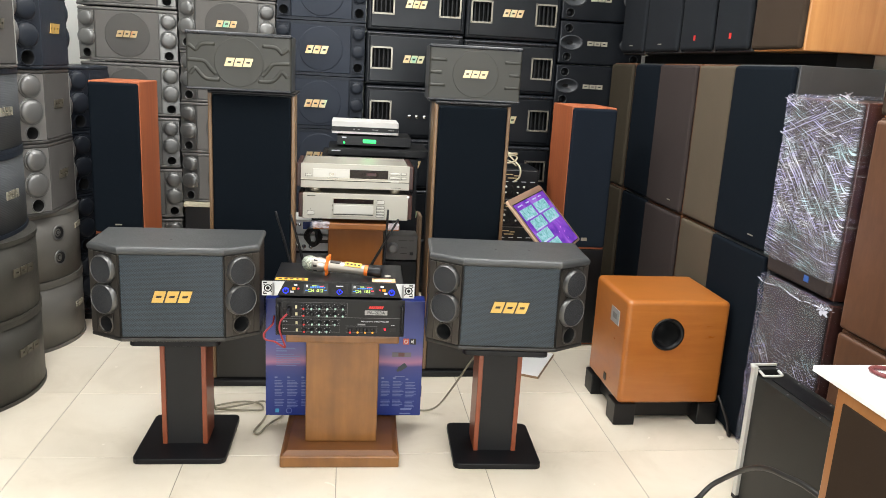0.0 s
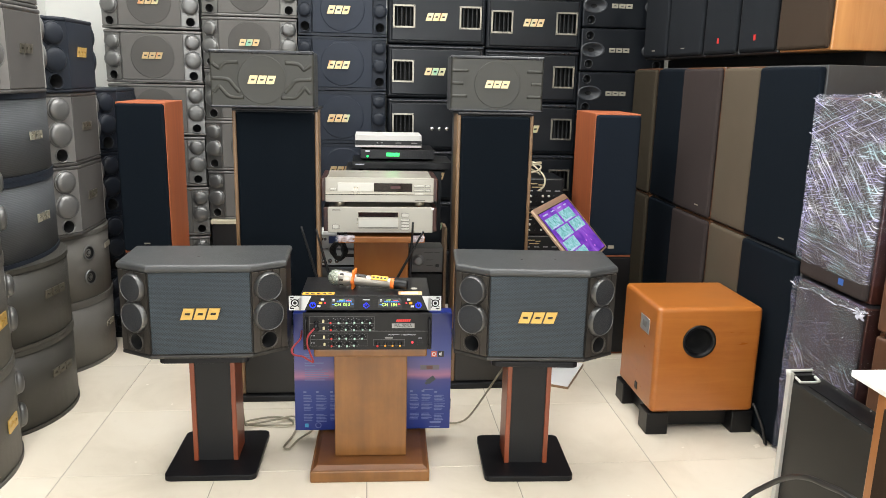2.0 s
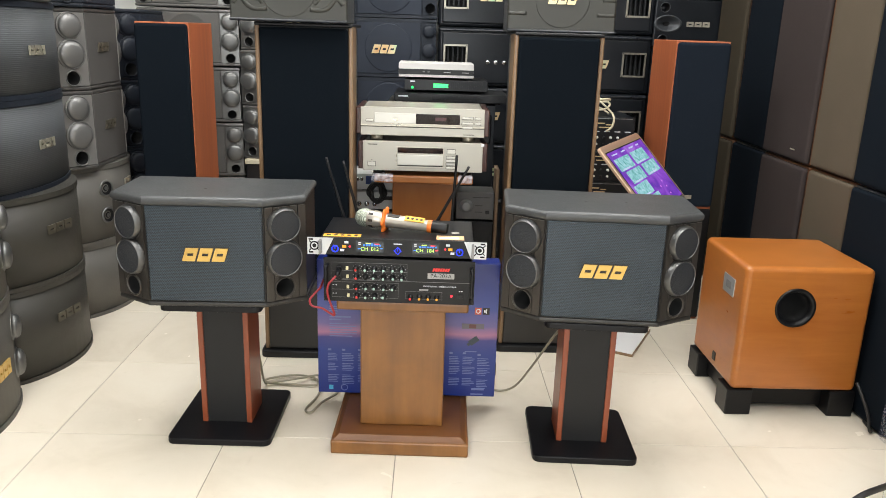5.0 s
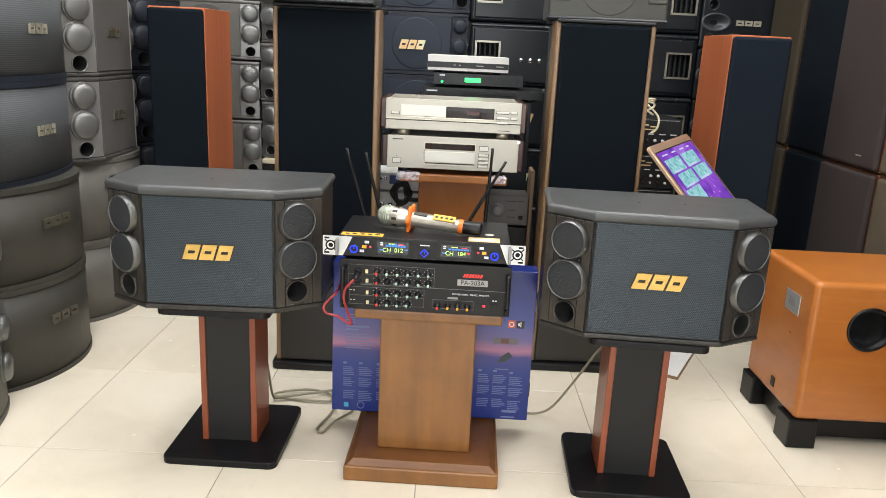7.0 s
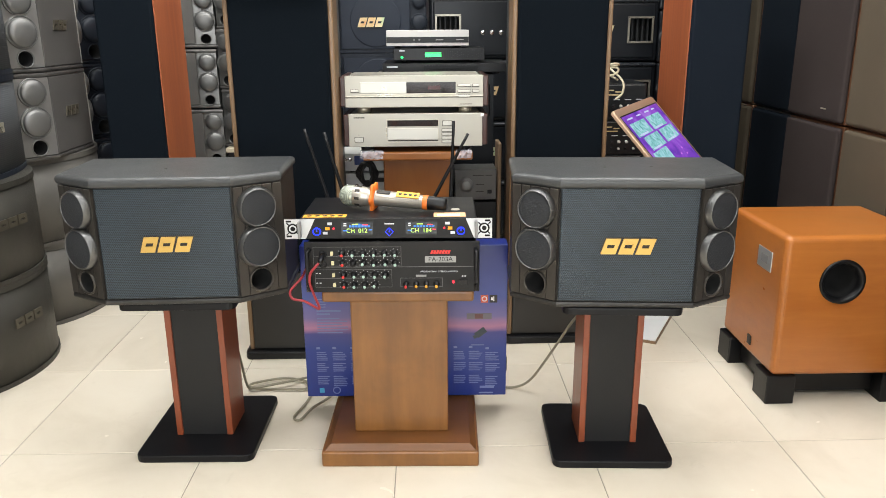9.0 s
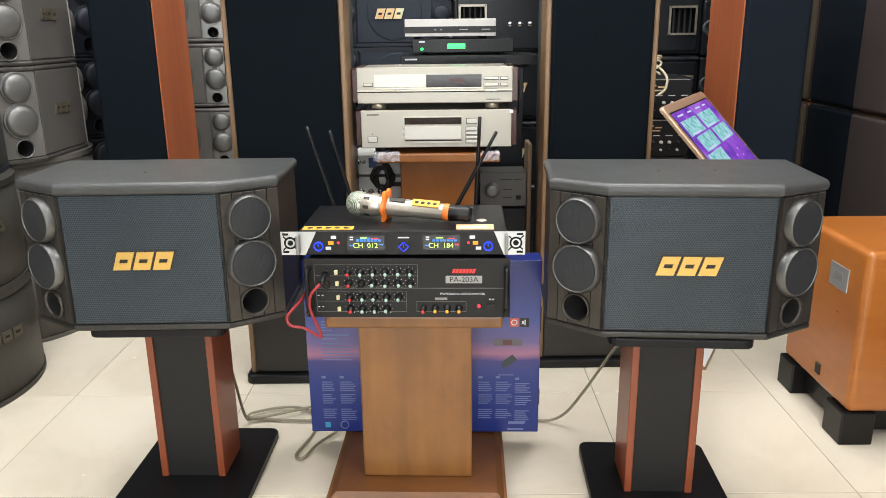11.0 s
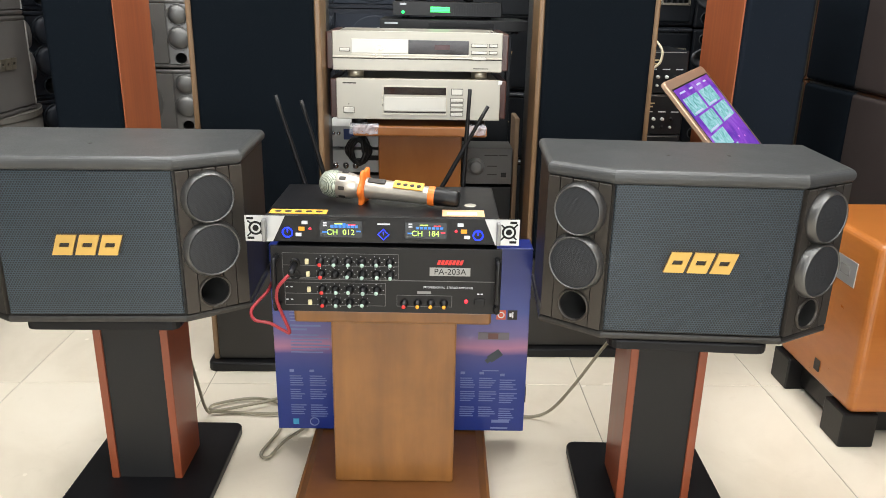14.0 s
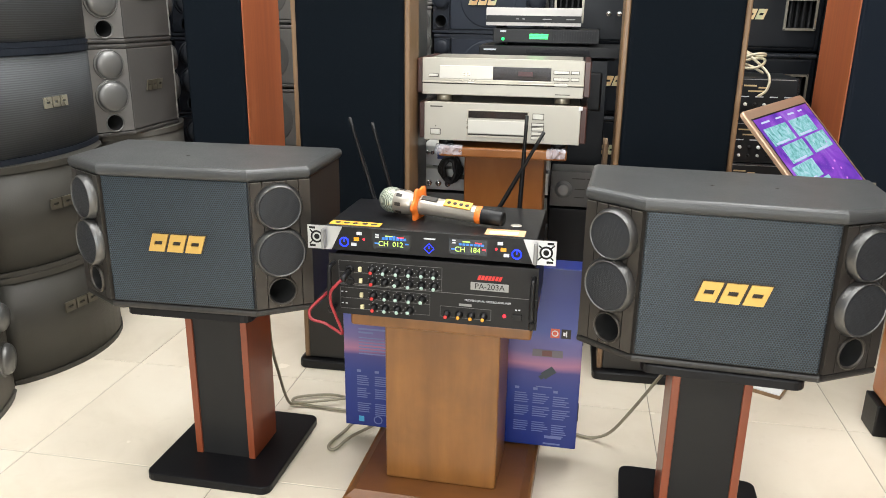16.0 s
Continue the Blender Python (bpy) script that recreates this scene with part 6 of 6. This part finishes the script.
hs = horn_speaker(pose(0.374, 4.56, 0.045), "black horn speaker with silver framed horns in a stack", GRP, 0.530, 0.284, 0.32)
stack(hs, [pose(0.374 + dx, 4.56, 0.045 + 0.2875 * k) for k, dx in ((1, 0), (2, 0.002), (4, -0.003), (5, 0))])
third = copy_thing(hs, pose(0.374, 4.56, 0.9075))
for o in list(third.children):
    if o.name.startswith("badge"):
        for q in list(o.children):
            bpy.data.objects.remove(q)
        bpy.data.objects.remove(o)
for k in range(3):
    part("front_knob", lathe(B(), [(0.011, 0), (0.010, 0.012), (0, 0.013)], facing(-0.02 + k * 0.042, -0.166, 0.12), 14), CHROME, third, "small bright knob")
stack(hs, [pose(0.908 + dx, 4.56, 0.030 + 0.2875 * k) for k, dx in ((0, 0), (1, 0), (2, 0.002), (3, 0), (4, -0.003), (5, 0))])
fl = flare_speaker(pose(1.42, 4.56, 0.177), "black flared speaker with thin silver badge in a stack", GRP, 0.49, 0.232, 0.32)
stack(fl, [pose(1.42 + dx, 4.56, 0.177 + 0.2365 * k) for k, dx in ((1, 0), (2, 0.003), (3, 0), (4, -0.004), (5, 0), (6, 0))])
for x0, x1, z, nm in ((-1.38, -0.885, 0.138, 1), (-0.375, 0.10, 0.084, 1), (0.11, 0.64, 0.045, 1), (0.645, 1.17, 0.030, 1), (1.18, 1.66, 0.177, 1)):
    solo("plinth_board", quad_box(B(), x0, x1, 4.42, 4.70, 0, z - 0.001, 0.003), BLACK, Matrix(), "black board plinth under a speaker stack", "plinth", "stack plinths")
bx = thing("dark_box", pose(-0.628, 4.53, 0), "dark box with a cream lid under the grey stack", "box")
part("body", quad_box(B(), -0.235, 0.235, -0.15, 0.15, 0, 0.485, 0.004), BLACK, bx)
part("lid", quad_box(B(), -0.24, 0.24, -0.16, 0.155, 0.485, 0.507, 0.003), IVORY_LID, bx, "cream lid")

# ---- stacks along the west wall ----
GRP = "stacked speakers along the west wall"
FX = -1.35
gb = karaoke_speaker("stacked_karaoke_speaker", pose(FX - 0.012, 3.588, 0.618, 0, 0, 90), "grey karaoke speaker with angled tweeter wings in a stack", GRP, 0.500, 0.297, 0.30, 0.105, 0.075, GREY_CAB_WEST, GREY_CAB_WEST, GREY_PANEL_WEST, GREY_RING_WEST, GREY_RING_WEST,
                     GREY_GRILLE_WEST, OLD_BADGE, (0.10, 0.034), (0.0, 0.52), (0.047, 0.052), (0.78, 0.44), 0.026, 0.15, 0.022, 1, False, 0.02)
copy_thing(gb, pose(FX - 0.012, 3.582, 0.916, 0, 0, 90))
copy_thing(gb, pose(FX + 0.0, 3.020, 1.222, 0, 0, 90))
copy_thing(gb, pose(FX - 0.01, 3.030, 1.520, 0, 0, 90))
nb = karaoke_speaker("stacked_karaoke_speaker", pose(FX - 0.006, 3.572, 1.214, 0, 0, 90), "blue black karaoke speaker with gold badge in a stack", GRP, 0.500, 0.297, 0.30, 0.105, 0.075, NAVY_CAB, NAVY_CAB, NAVY_CAB, NAVY_CAB, NAVY_CAB,
                     NAVY_FLAT, GOLD, (0.10, 0.04), (0.0, 0.55), (0.047, 0.052), (0.78, 0.44), 0.028, 0.15, 0.022, 1, False, 0.02)
for k in range(4):
    copy_thing(nb, pose(FX, 4.115, 0.03 + 0.298 * k, 0, 0, 90))
solo("plinth_board", quad_box(B(), -1.50, -1.22, 3.88, 4.36, 0, 0.029, 0.003), BLACK, Matrix(), "black board plinth under a speaker stack", "plinth", "stack plinths")
for z, h, mt, lab in ((0.0, 0.318, BROWN_CURVE, "brown black bowed speaker at the bottom of a stack"), (0.319, 0.300, BROWN_CURVE, "brown black bowed speaker in a stack"), (0.620, 0.300, NAVY_GRILLE, "blue black bowed speaker with pale badge in a stack"), (0.921, 0.300, NAVY_GRILLE, "blue black bowed speaker with pale badge in a stack")):
    dark = mt is BROWN_CURVE
    bowed_speaker("bowed_speaker", pose(-1.262, 3.050, z, 0, 0, 90), lab, GRP, 0.52, h, 0.32, 0.100 if dark else 0.055, mt, BROWN_CURVE if dark else NAVY_CAB,
                  OLD_BADGE if dark else SILVER_BADGE, (0.130, 0.030) if dark else (0.104, 0.030), (-0.06 if dark else 0.0, 0.60 if dark else 0.50))
bs = bowed_speaker("bowed_speaker", pose(-1.300, 3.640, 0.303, 0, 0, 90), "grey bowed speaker with two small side cones in a stack", GRP, 0.52, 0.314, 0.32, 0.105, GREY_CURVE, GREY_CURVE, SILVER_BADGE, (0.08, 0.022), (0.03, 0.72))
for zf in (0.36, 0.72):
    lm = Matrix.Translation((-0.135, -0.084, 0.306 * zf)) @ pose(0, 0, 0, 90, 0, -21)
    part("side_cone", lathe(B(), [(0.034, -0.002), (0.033, 0.003), (0.026, 0.002), (0.015, -0.006), (0.008, -0.002), (0, 0.0)], lm, 24, [0, 0, 1, 1, 0]), [GREY_RING, BLACK], bs, "small recessed cone")
bowed_speaker("bowed_speaker", pose(-1.302, 3.650, 0.0, 0, 0, 90), "dark grey bowed speaker with pale badge, lowest in stack", GRP, 0.52, 0.302, 0.32, 0.105, GREY_CURVE, GREY_CURVE, SILVER_BADGE, (0.085, 0.024), (-0.01, 0.55))
for k, (z, h) in enumerate(((0.0, 0.352), (0.353, 0.345), (0.699, 0.350))):
    bowed_speaker("bowed_speaker", pose(-1.235, 2.500, z, 0, 0, 90), "taupe bowed speaker with gold badge and end tweeters in a stack", GRP, 0.52, h, 0.32, 0.075, TAUPE_CURVE, TAUPE_CURVE, GOLD, (0.085, 0.045), (0.06, 0.48),
                  0, 1, ((0.70, 0.042), (0.36, 0.046)))
# ---- stacks along the east wall ----
GRP = "hi-fi speakers along the east wall"
EDGES = [4.39, 4.05, 3.70, 3.30, 2.976, 2.556]
FRONTS = [CLOTH_OLIVE_DARK, CLOTH_BLACK, CLOTH_MAUVE, CLOTH_OLIVE, CLOTH_BLACK, CLOTH_MAUVE]
CABS = [WALNUT_DARK, VINYL, WALNUT_DARK, WALNUT_DARK, VINYL]
NAMES = ["dark olive cloth", "blue black cloth", "mauve brown cloth", "olive tan cloth", "blue black cloth", "mauve brown cloth"]
for row, (z0, h) in enumerate(((0.0, 0.718), (0.721, 0.657))):
    for k in range(5):
        a, b = EDGES[k], EDGES[k + 1]
        w = a - b - 0.004
        bd = (w * 0.16, w * 0.25, 0.046, 0.0505, SILVER_BADGE) if row and k in (2, 4) else None
        shelf_speaker("bookshelf_speaker", pose(1.668 + (0.010 if k % 2 else 0.0), (a + b) / 2, z0, 0, 0, -90), "upright hi-fi speaker with " + NAMES[k] + " grille, stacked in a row", GRP, w, h, 0.32, CABS[k], FRONTS[k], bd)
# Added black filler: stands in for the shade in the gap between rows.
solo("shelf_plank", quad_box(B(), 1.66, 1.80, 2.60, 4.34, 1.379, 1.425, 0.002), DEEP, Matrix(), "black filler for the dark gap between speaker rows", "plank", "", "")
for a, b in ((4.30, 3.965), (3.955, 3.545), (3.535, 3.21), (3.20, 2.905)):
    w = a - b - 0.006
    red = a < 3.6
    shelf_speaker("bookshelf_speaker", pose(1.655, (a + b) / 2, 1.4255, 0, 0, -90), "black hi-fi speaker with a small red badge on the top row" if red else "black hi-fi speaker with slim silver badge on the top row", GRP, w, 0.52, 0.28, VINYL, CLOTH_CHAR, (-0.008, 0.008, 0.05, 0.072, RED) if red else (-0.02, 0.02, 0.04, 0.044, SILVER_BADGE), 0.016)
shelf_speaker("bookshelf_speaker", pose(1.685, 2.730, 1.4255, 0, 0, -90), "teak hi-fi speaker with brown cloth grille on the top row", GRP, 0.325, 0.56, 0.34, ORANGE_WOOD, CLOTH_BROWN)


def wrapped_speaker(z, h, lab):
    t = shelf_speaker("wrapped_speaker", pose(1.672, 2.368, z, 0, 0, -90), lab, "film wrapped speakers", 0.366, h, 0.33, ROSE, CLOTH_MAUVE, (0.05, 0.075, 0.03, 0.05, plain("blue_badge", (0.04, 0.12, 0.4), 0.4, bump=0)))
    HW = 0.190
    bm = B()
    quad_box(bm, -HW, HW, -0.196, 0.172, 0.058 if z > 0.3 else 0.004, h + 0.010, 0.012)
    bmesh.ops.subdivide_edges(bm, edges=bm.edges, cuts=24, use_grid_fill=True)
    for v in bm.verts:
        p = v.co
        q = noise.noise(Vector((p.x * 16 + z * 7, p.y * 16, p.z * 9))) * 0.006 + noise.noise(Vector((p.x * 50 + p.z * 40, p.y * 50, p.z * 22 - p.x * 20))) * 0.003
        c = Vector((p.x, p.y + 0.01, (p.z - h / 2) * 0.4)).normalized()
        v.co = p + c * (q + 0.002)
    for f in bm.faces:
        f.smooth = True
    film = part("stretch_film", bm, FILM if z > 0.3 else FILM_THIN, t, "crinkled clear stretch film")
    rng = random.Random(int(z * 100) + 11)
    # Thin pale ribbons stand in for glints along the pulled folds.
    fold = B()
    for k in range(90 if z > 0.3 else 16):
        kind = rng.random()
        if z > 0.3 and kind < 0.55:
            a0, z0, ang, L = rng.uniform(-0.18, 0.10), rng.uniform(0.26, 0.50), rng.gauss(-1.08, 0.06), rng.uniform(0.12, 0.34)
        elif z > 0.3 and kind < 0.8:
            a0, z0, ang, L = rng.uniform(-0.18, 0.04), rng.uniform(h - 0.13, h - 0.01), rng.choice((-0.36, 0.3, -0.2)), rng.uniform(0.10, 0.26)
        else:
            a0, z0, ang, L = rng.uniform(-0.18, 0.04), rng.uniform(0.07, 0.27) if z > 0.3 else rng.uniform(0.2, 0.6), rng.gauss(-0.10, 0.05), rng.uniform(0.10, 0.26)
        wd = rng.choice((0.00012, 0.0002, 0.0003, 0.0005))
        pts = []
        for i in range(11):
            f = i / 10
            a, zz = a0 + math.cos(ang) * L * f + 0.0012 * math.sin(f * 3 + k), z0 + math.sin(ang) * L * f
            if abs(a) > HW - 0.002 or not (0.065 if z > 0.3 else 0.01) < zz < h + 0.006:
                break
            pts.append((a, zz))
        if len(pts) < 3:
            continue
        for i, ((a, za), (b, zb)) in enumerate(zip(pts, pts[1:])):
            n = Vector((zb - za, a - b)).normalized()
            w0, w1 = (wd * (0.25 + math.sin(math.pi * (i + e) / len(pts))) for e in (0, 1))
            cs = [(a + n.x * w0, za + n.y * w0), (b + n.x * w1, zb + n.y * w1), (b - n.x * w1, zb - n.y * w1), (a - n.x * w0, za - n.y * w0)]
            fold.faces.new([fold.verts.new((p, -0.2035, q)) for p, q in cs])
    # loose crumpled edges of the wrap
    for zc, amp in ((h * 0.80, 0.010), (h - 0.005, 0.006)) if z > 0.3 else ((h - 0.012, 0.004),):
        row = [(-HW + 2 * HW * i / 40, -0.203 - 0.007 * abs(noise.noise(Vector((i * 0.9, zc * 9, 1)))), zc - (0.006 * math.sin(i * 0.3) if z < 0.3 else 0.02 * math.sin(i * 0.16)) + amp * noise.noise(Vector((i * 0.35, zc * 7, 4)))) for i in range(41)]
        for (a, b) in zip(row, row[1:]):
            wd = 0.002 + 0.003 * noise.noise(Vector((a[0] * 70, zc * 20, 2)))
            fold.faces.new([fold.verts.new(p) for p in (a, b, (b[0], b[1] + 0.004, b[2] + wd), (a[0], a[1] + 0.004, a[2] + wd))])
    tagged(part("film_folds", fold, FOLD, film, "pulled film folds with glints as pale ribbons"), kind="stuff")


def film_knot(m, label, r):
    """A pinched wad of film: thin ruffled flaps round a small core."""
    bm = B()
    rng = random.Random(int(r * 10000))
    for k in range(9):
        a, up = k * 0.7 + rng.uniform(-0.2, 0.2), rng.uniform(-0.8, 0.9)
        out = Vector((math.cos(a), math.sin(a), up)).normalized()
        side = out.cross(Vector((0, 0, 1))).normalized()
        prev = None
        for i in range(7):
            f = i / 6
            c = out * r * (0.2 + 1.5 * f) + side * r * 0.35 * math.sin(f * 5 + k)
            wd = r * (0.25 + 0.45 * math.sin(f * 2.6 + 0.4)) * (1 - 0.5 * f)
            pair = [bm.verts.new(c + side * wd + Vector((0, 0, 0.3 * wd))), bm.verts.new(c - side * wd)]
            if prev:
                bm.faces.new((prev[0], pair[0], pair[1], prev[1]))
            prev = pair
    solo("film_knot", bm, FOLD, m, label, "plastic film", "film knots")


wrapped_speaker(0.0, 0.655, "dark speaker wrapped in clear stretch film at the bottom")
wrapped_speaker(0.669, 0.605, "dark speaker wrapped in crinkled clear stretch film on top")
film_knot(pose(1.480, 2.172, 0.645), "crumpled knot of clear stretch film at a corner", 0.016)
film_knot(pose(1.56, 2.36, 1.290), "small tuft of stretch film on top of the wrap", 0.009)
for z, h, c in ((0.0, 0.60, WALNUT), (0.601, 0.635, WALNUT)):
    shelf_speaker("wood_front_speaker", pose(1.690, 1.929, z, 0, 0, -90), "brown wood fronted speaker in a pile beside the wrapped ones", "brown speakers", 0.42, h, 0.34, WALNUT_DARK, BROWN_FRONT, (-0.03, 0.03, h * 0.5, h * 0.5 + 0.012, SILVER_BADGE))
shelf_speaker("wood_front_speaker", pose(1.690, 1.929, 1.2365, 0, 0, -90), "teak speaker on top of the brown pile", "brown speakers", 0.40, 0.56, 0.34, ORANGE_WOOD, CLOTH_BROWN)

# ---- subwoofer ----
SUB = thing("subwoofer", pose(1.266, 2.70, 0, 0, 0, 0), "honey cherry subwoofer cube with a round port on black feet", "subwoofer")
bm = quad_box(B(), -0.203, 0.203, 0, 0.37, 0.088, 0.502, 0.018, seg=5)
body = part("cabinet", bm, CHERRY_SUB, SUB, "rounded honey cherry cabinet")
prof = [(0.064, 0.0), (0.0635, 0.004), (0.058, 0.005), (0.052, 0.001), (0.047, -0.015), (0.044, -0.10), (0, -0.10)]
cut(body, peg(0.0525, facing(-0.037, 0, 0.372), 0.12, 36))
part("port_ring", lathe(B(), [(r, h + 0.0006) for r, h in prof], facing(-0.037, 0, 0.372), 36, [0, 0, 0, 0, 1, 1]), [BLACK, DEEP], body, "black flared port")
fr = part("foot_frame", quad_box(B(), -0.172, 0.167, 0.050, 0.330, 0.016, 0.089, 0.002), BLACK, SUB, "black base frame")
for fx in (-0.170, 0.165):
    for fy in (0.045, 0.325):
        part("foot", quad_box(B(), fx - 0.042, fx + 0.042, fy - 0.045, fy + 0.045, 0, 0.0885, 0.004), BLACK, SUB, "square black foot")
part("name_plate", quad_box(B(), -0.2055, -0.2025, 0.075, 0.165, 0.375, 0.435, 0.001), SILVER, body, "bright metal name plate")
part("plate_print", quad_box(B(), -0.2062, -0.2054, 0.10, 0.14, 0.395, 0.418), GREY_DEV, body)
part("side_button", quad_box(B(), -0.2065, -0.2025, 0.15, 0.175, 0.120, 0.150, 0.002), BAR_DARK, body)

# ---- rack amplifier standing on its side, and the desk corner ----
CS = thing("rack_amplifier", pose(1.285, 2.207, 0, 0, 0, 2.0), "dark rack amplifier standing on its side with a bright front panel", "amplifier")
part("chassis", quad_box(B(), 0.006, 0.115, -0.45, -0.012, 0.006, 0.430, 0.002), CASE_GREY, CS, "dark grey painted chassis")
part("front_panel", quad_box(B(), 0.0, 0.080, -0.009, -0.002, 0.0, 0.452, 0.001), BLACK, CS, "black inner face of the front panel")
part("edge_rail", quad_box(B(), -0.005, 0.007, -0.030, -0.0095, 0.012, 0.458, 0.001), RAIL, CS, "bright aluminium edge rail")
part("top_rail", quad_box(B(), -0.004, 0.082, -0.010, 0.0, 0.4525, 0.4585, 0.001), RAIL, CS, "bright aluminium top rail")
part("rail_end", lathe(B(), [(0, -0.008), (0.009, -0.008), (0.009, 0.008), (0, 0.008)], facing(0.0, -0.018, 0.452), 14), RAIL, CS)
part("handle_recess", quad_box(B(), 0.010, 0.078, -0.030, -0.0095, 0.4305, 0.449), DEEP, CS, "black handle recess")
part("handle", sweep(B(), [(0.014, -0.020, 0.446), (0.012, -0.050, 0.440), (0.018, -0.056, 0.438), (0.068, -0.056, 0.438), (0.076, -0.046, 0.440), (0.074, -0.020, 0.446)], 0.0042, 8), RAIL, CS, "bright bow handle")
part("top_channel", quad_box(B(), 0.030, 0.092, -0.44, -0.07, 0.4302, 0.4335, 0.001), BLACK, CS)
for k in range(4):
    part("screw", lathe(B(), [(0.003, 0), (0.0025, 0.0012), (0, 0.0012)], pose(0.016 if k % 2 else 0.103, -0.10 - k * 0.075, 0.430), 8), GREY_DEV, CS)
part("foot", quad_box(B(), -0.008, 0.008, -0.035, -0.010, 0, 0.013, 0.002), BLACK, CS)
part("foot", quad_box(B(), 0.08, 0.11, -0.035, -0.010, 0, 0.007), BLACK, CS)
part("foot", quad_box(B(), 0.01, 0.11, -0.44, -0.40, 0, 0.007), BLACK, CS)
part("side_label", quad_box(B(), 0.0045, 0.0058, -0.300, -0.285, 0.02, 0.10), SOFT_SILVER, CS, "pale metal strip")
bm = sweep(B(), [(1.30, 2.00, 0.010), (1.24, 2.06, 0.010), (1.16, 2.10, 0.010), (1.095, 2.115, 0.012), (1.085, 2.10, 0.030), (1.10, 2.072, 0.075), (1.135, 2.075, 0.112), (1.165, 2.060, 0.145), (1.18, 2.000, 0.205), (1.18, 1.930, 0.255),
                 (1.18, 1.86, 0.288), (1.18, 1.795, 0.306), (1.18, 1.713, 0.328), (1.19, 1.62, 0.33), (1.20, 1.53, 0.32)], 0.0078, 10)
solo("black_power_cable", bm, CABLE_DARK, Matrix(), "thick black cable arching beside the rack amplifier", "cable")
bm = sweep(B(), [(1.445, 2.66, 0.14), (1.45, 2.63, 0.11), (1.462, 2.60, 0.06), (1.466, 2.585, 0.015), (1.48, 2.60, 0.008), (1.49, 2.66, 0.008)], 0.005, 8)
solo("power_cable", bm, CABLE_DARK, Matrix(), "short black cord hanging behind the subwoofer", "cable")
DK = shelf_speaker("floor_speaker", pose(1.245, 1.300, 0.0, 0, 0, -90), "brown cloth speaker with teak edges used as a side table", "", 0.44, 0.685, 0.34, TEAK_DARK, CLOTH_DESK, None, 0.004, 0.026)
for o in DK.children:
    if o.name.startswith("grille"):
        o.location.y += 0.017
solo("white_foam_board", quad_box(B(), 1.068, 1.60, 1.02, 1.605, 0.6855, 0.700, 0.002), PAPER, Matrix(), "white foam board lying on the side speaker", "board")
bm = sweep(B(), [(1.60, 1.56, 0.706), (1.45, 1.54, 0.706), (1.28, 1.56, 0.706), (1.19, 1.575, 0.706), (1.185, 1.53, 0.706), (1.23, 1.51, 0.708), (1.30, 1.49, 0.708)], 0.005, 8)
cb = thing("instrument_lead", Matrix(), "dark red audio lead with a metal plug on the foam board", "cable")
part("cord", bm, plain("dark_red_cable", (0.16, 0.03, 0.03), 0.4, bump=0), cb)
part("plug", lathe(B(), [(0, 0), (0.007, 0), (0.007, 0.05), (0.004, 0.055), (0.003, 0.08), (0, 0.082)], look((1.30, 1.49, 0.7085), (1.20, 1.40, 0.7085)), 12), CHROME, cb)

# ---- floor tiles ----
tile_me = mesh_of("tile", quad_box(B(), -0.249, 0.249, -0.249, 0.249, -0.006, 0.0, 0.0012, seg=1), TILE)
for i in range(-4, 5):
    for j in range(-6, 10):
        t = new("tile", tile_me)
        t.location = (i * 0.5 - 0.25, j * 0.5 + 0.25, 0)
        t.parent = floor
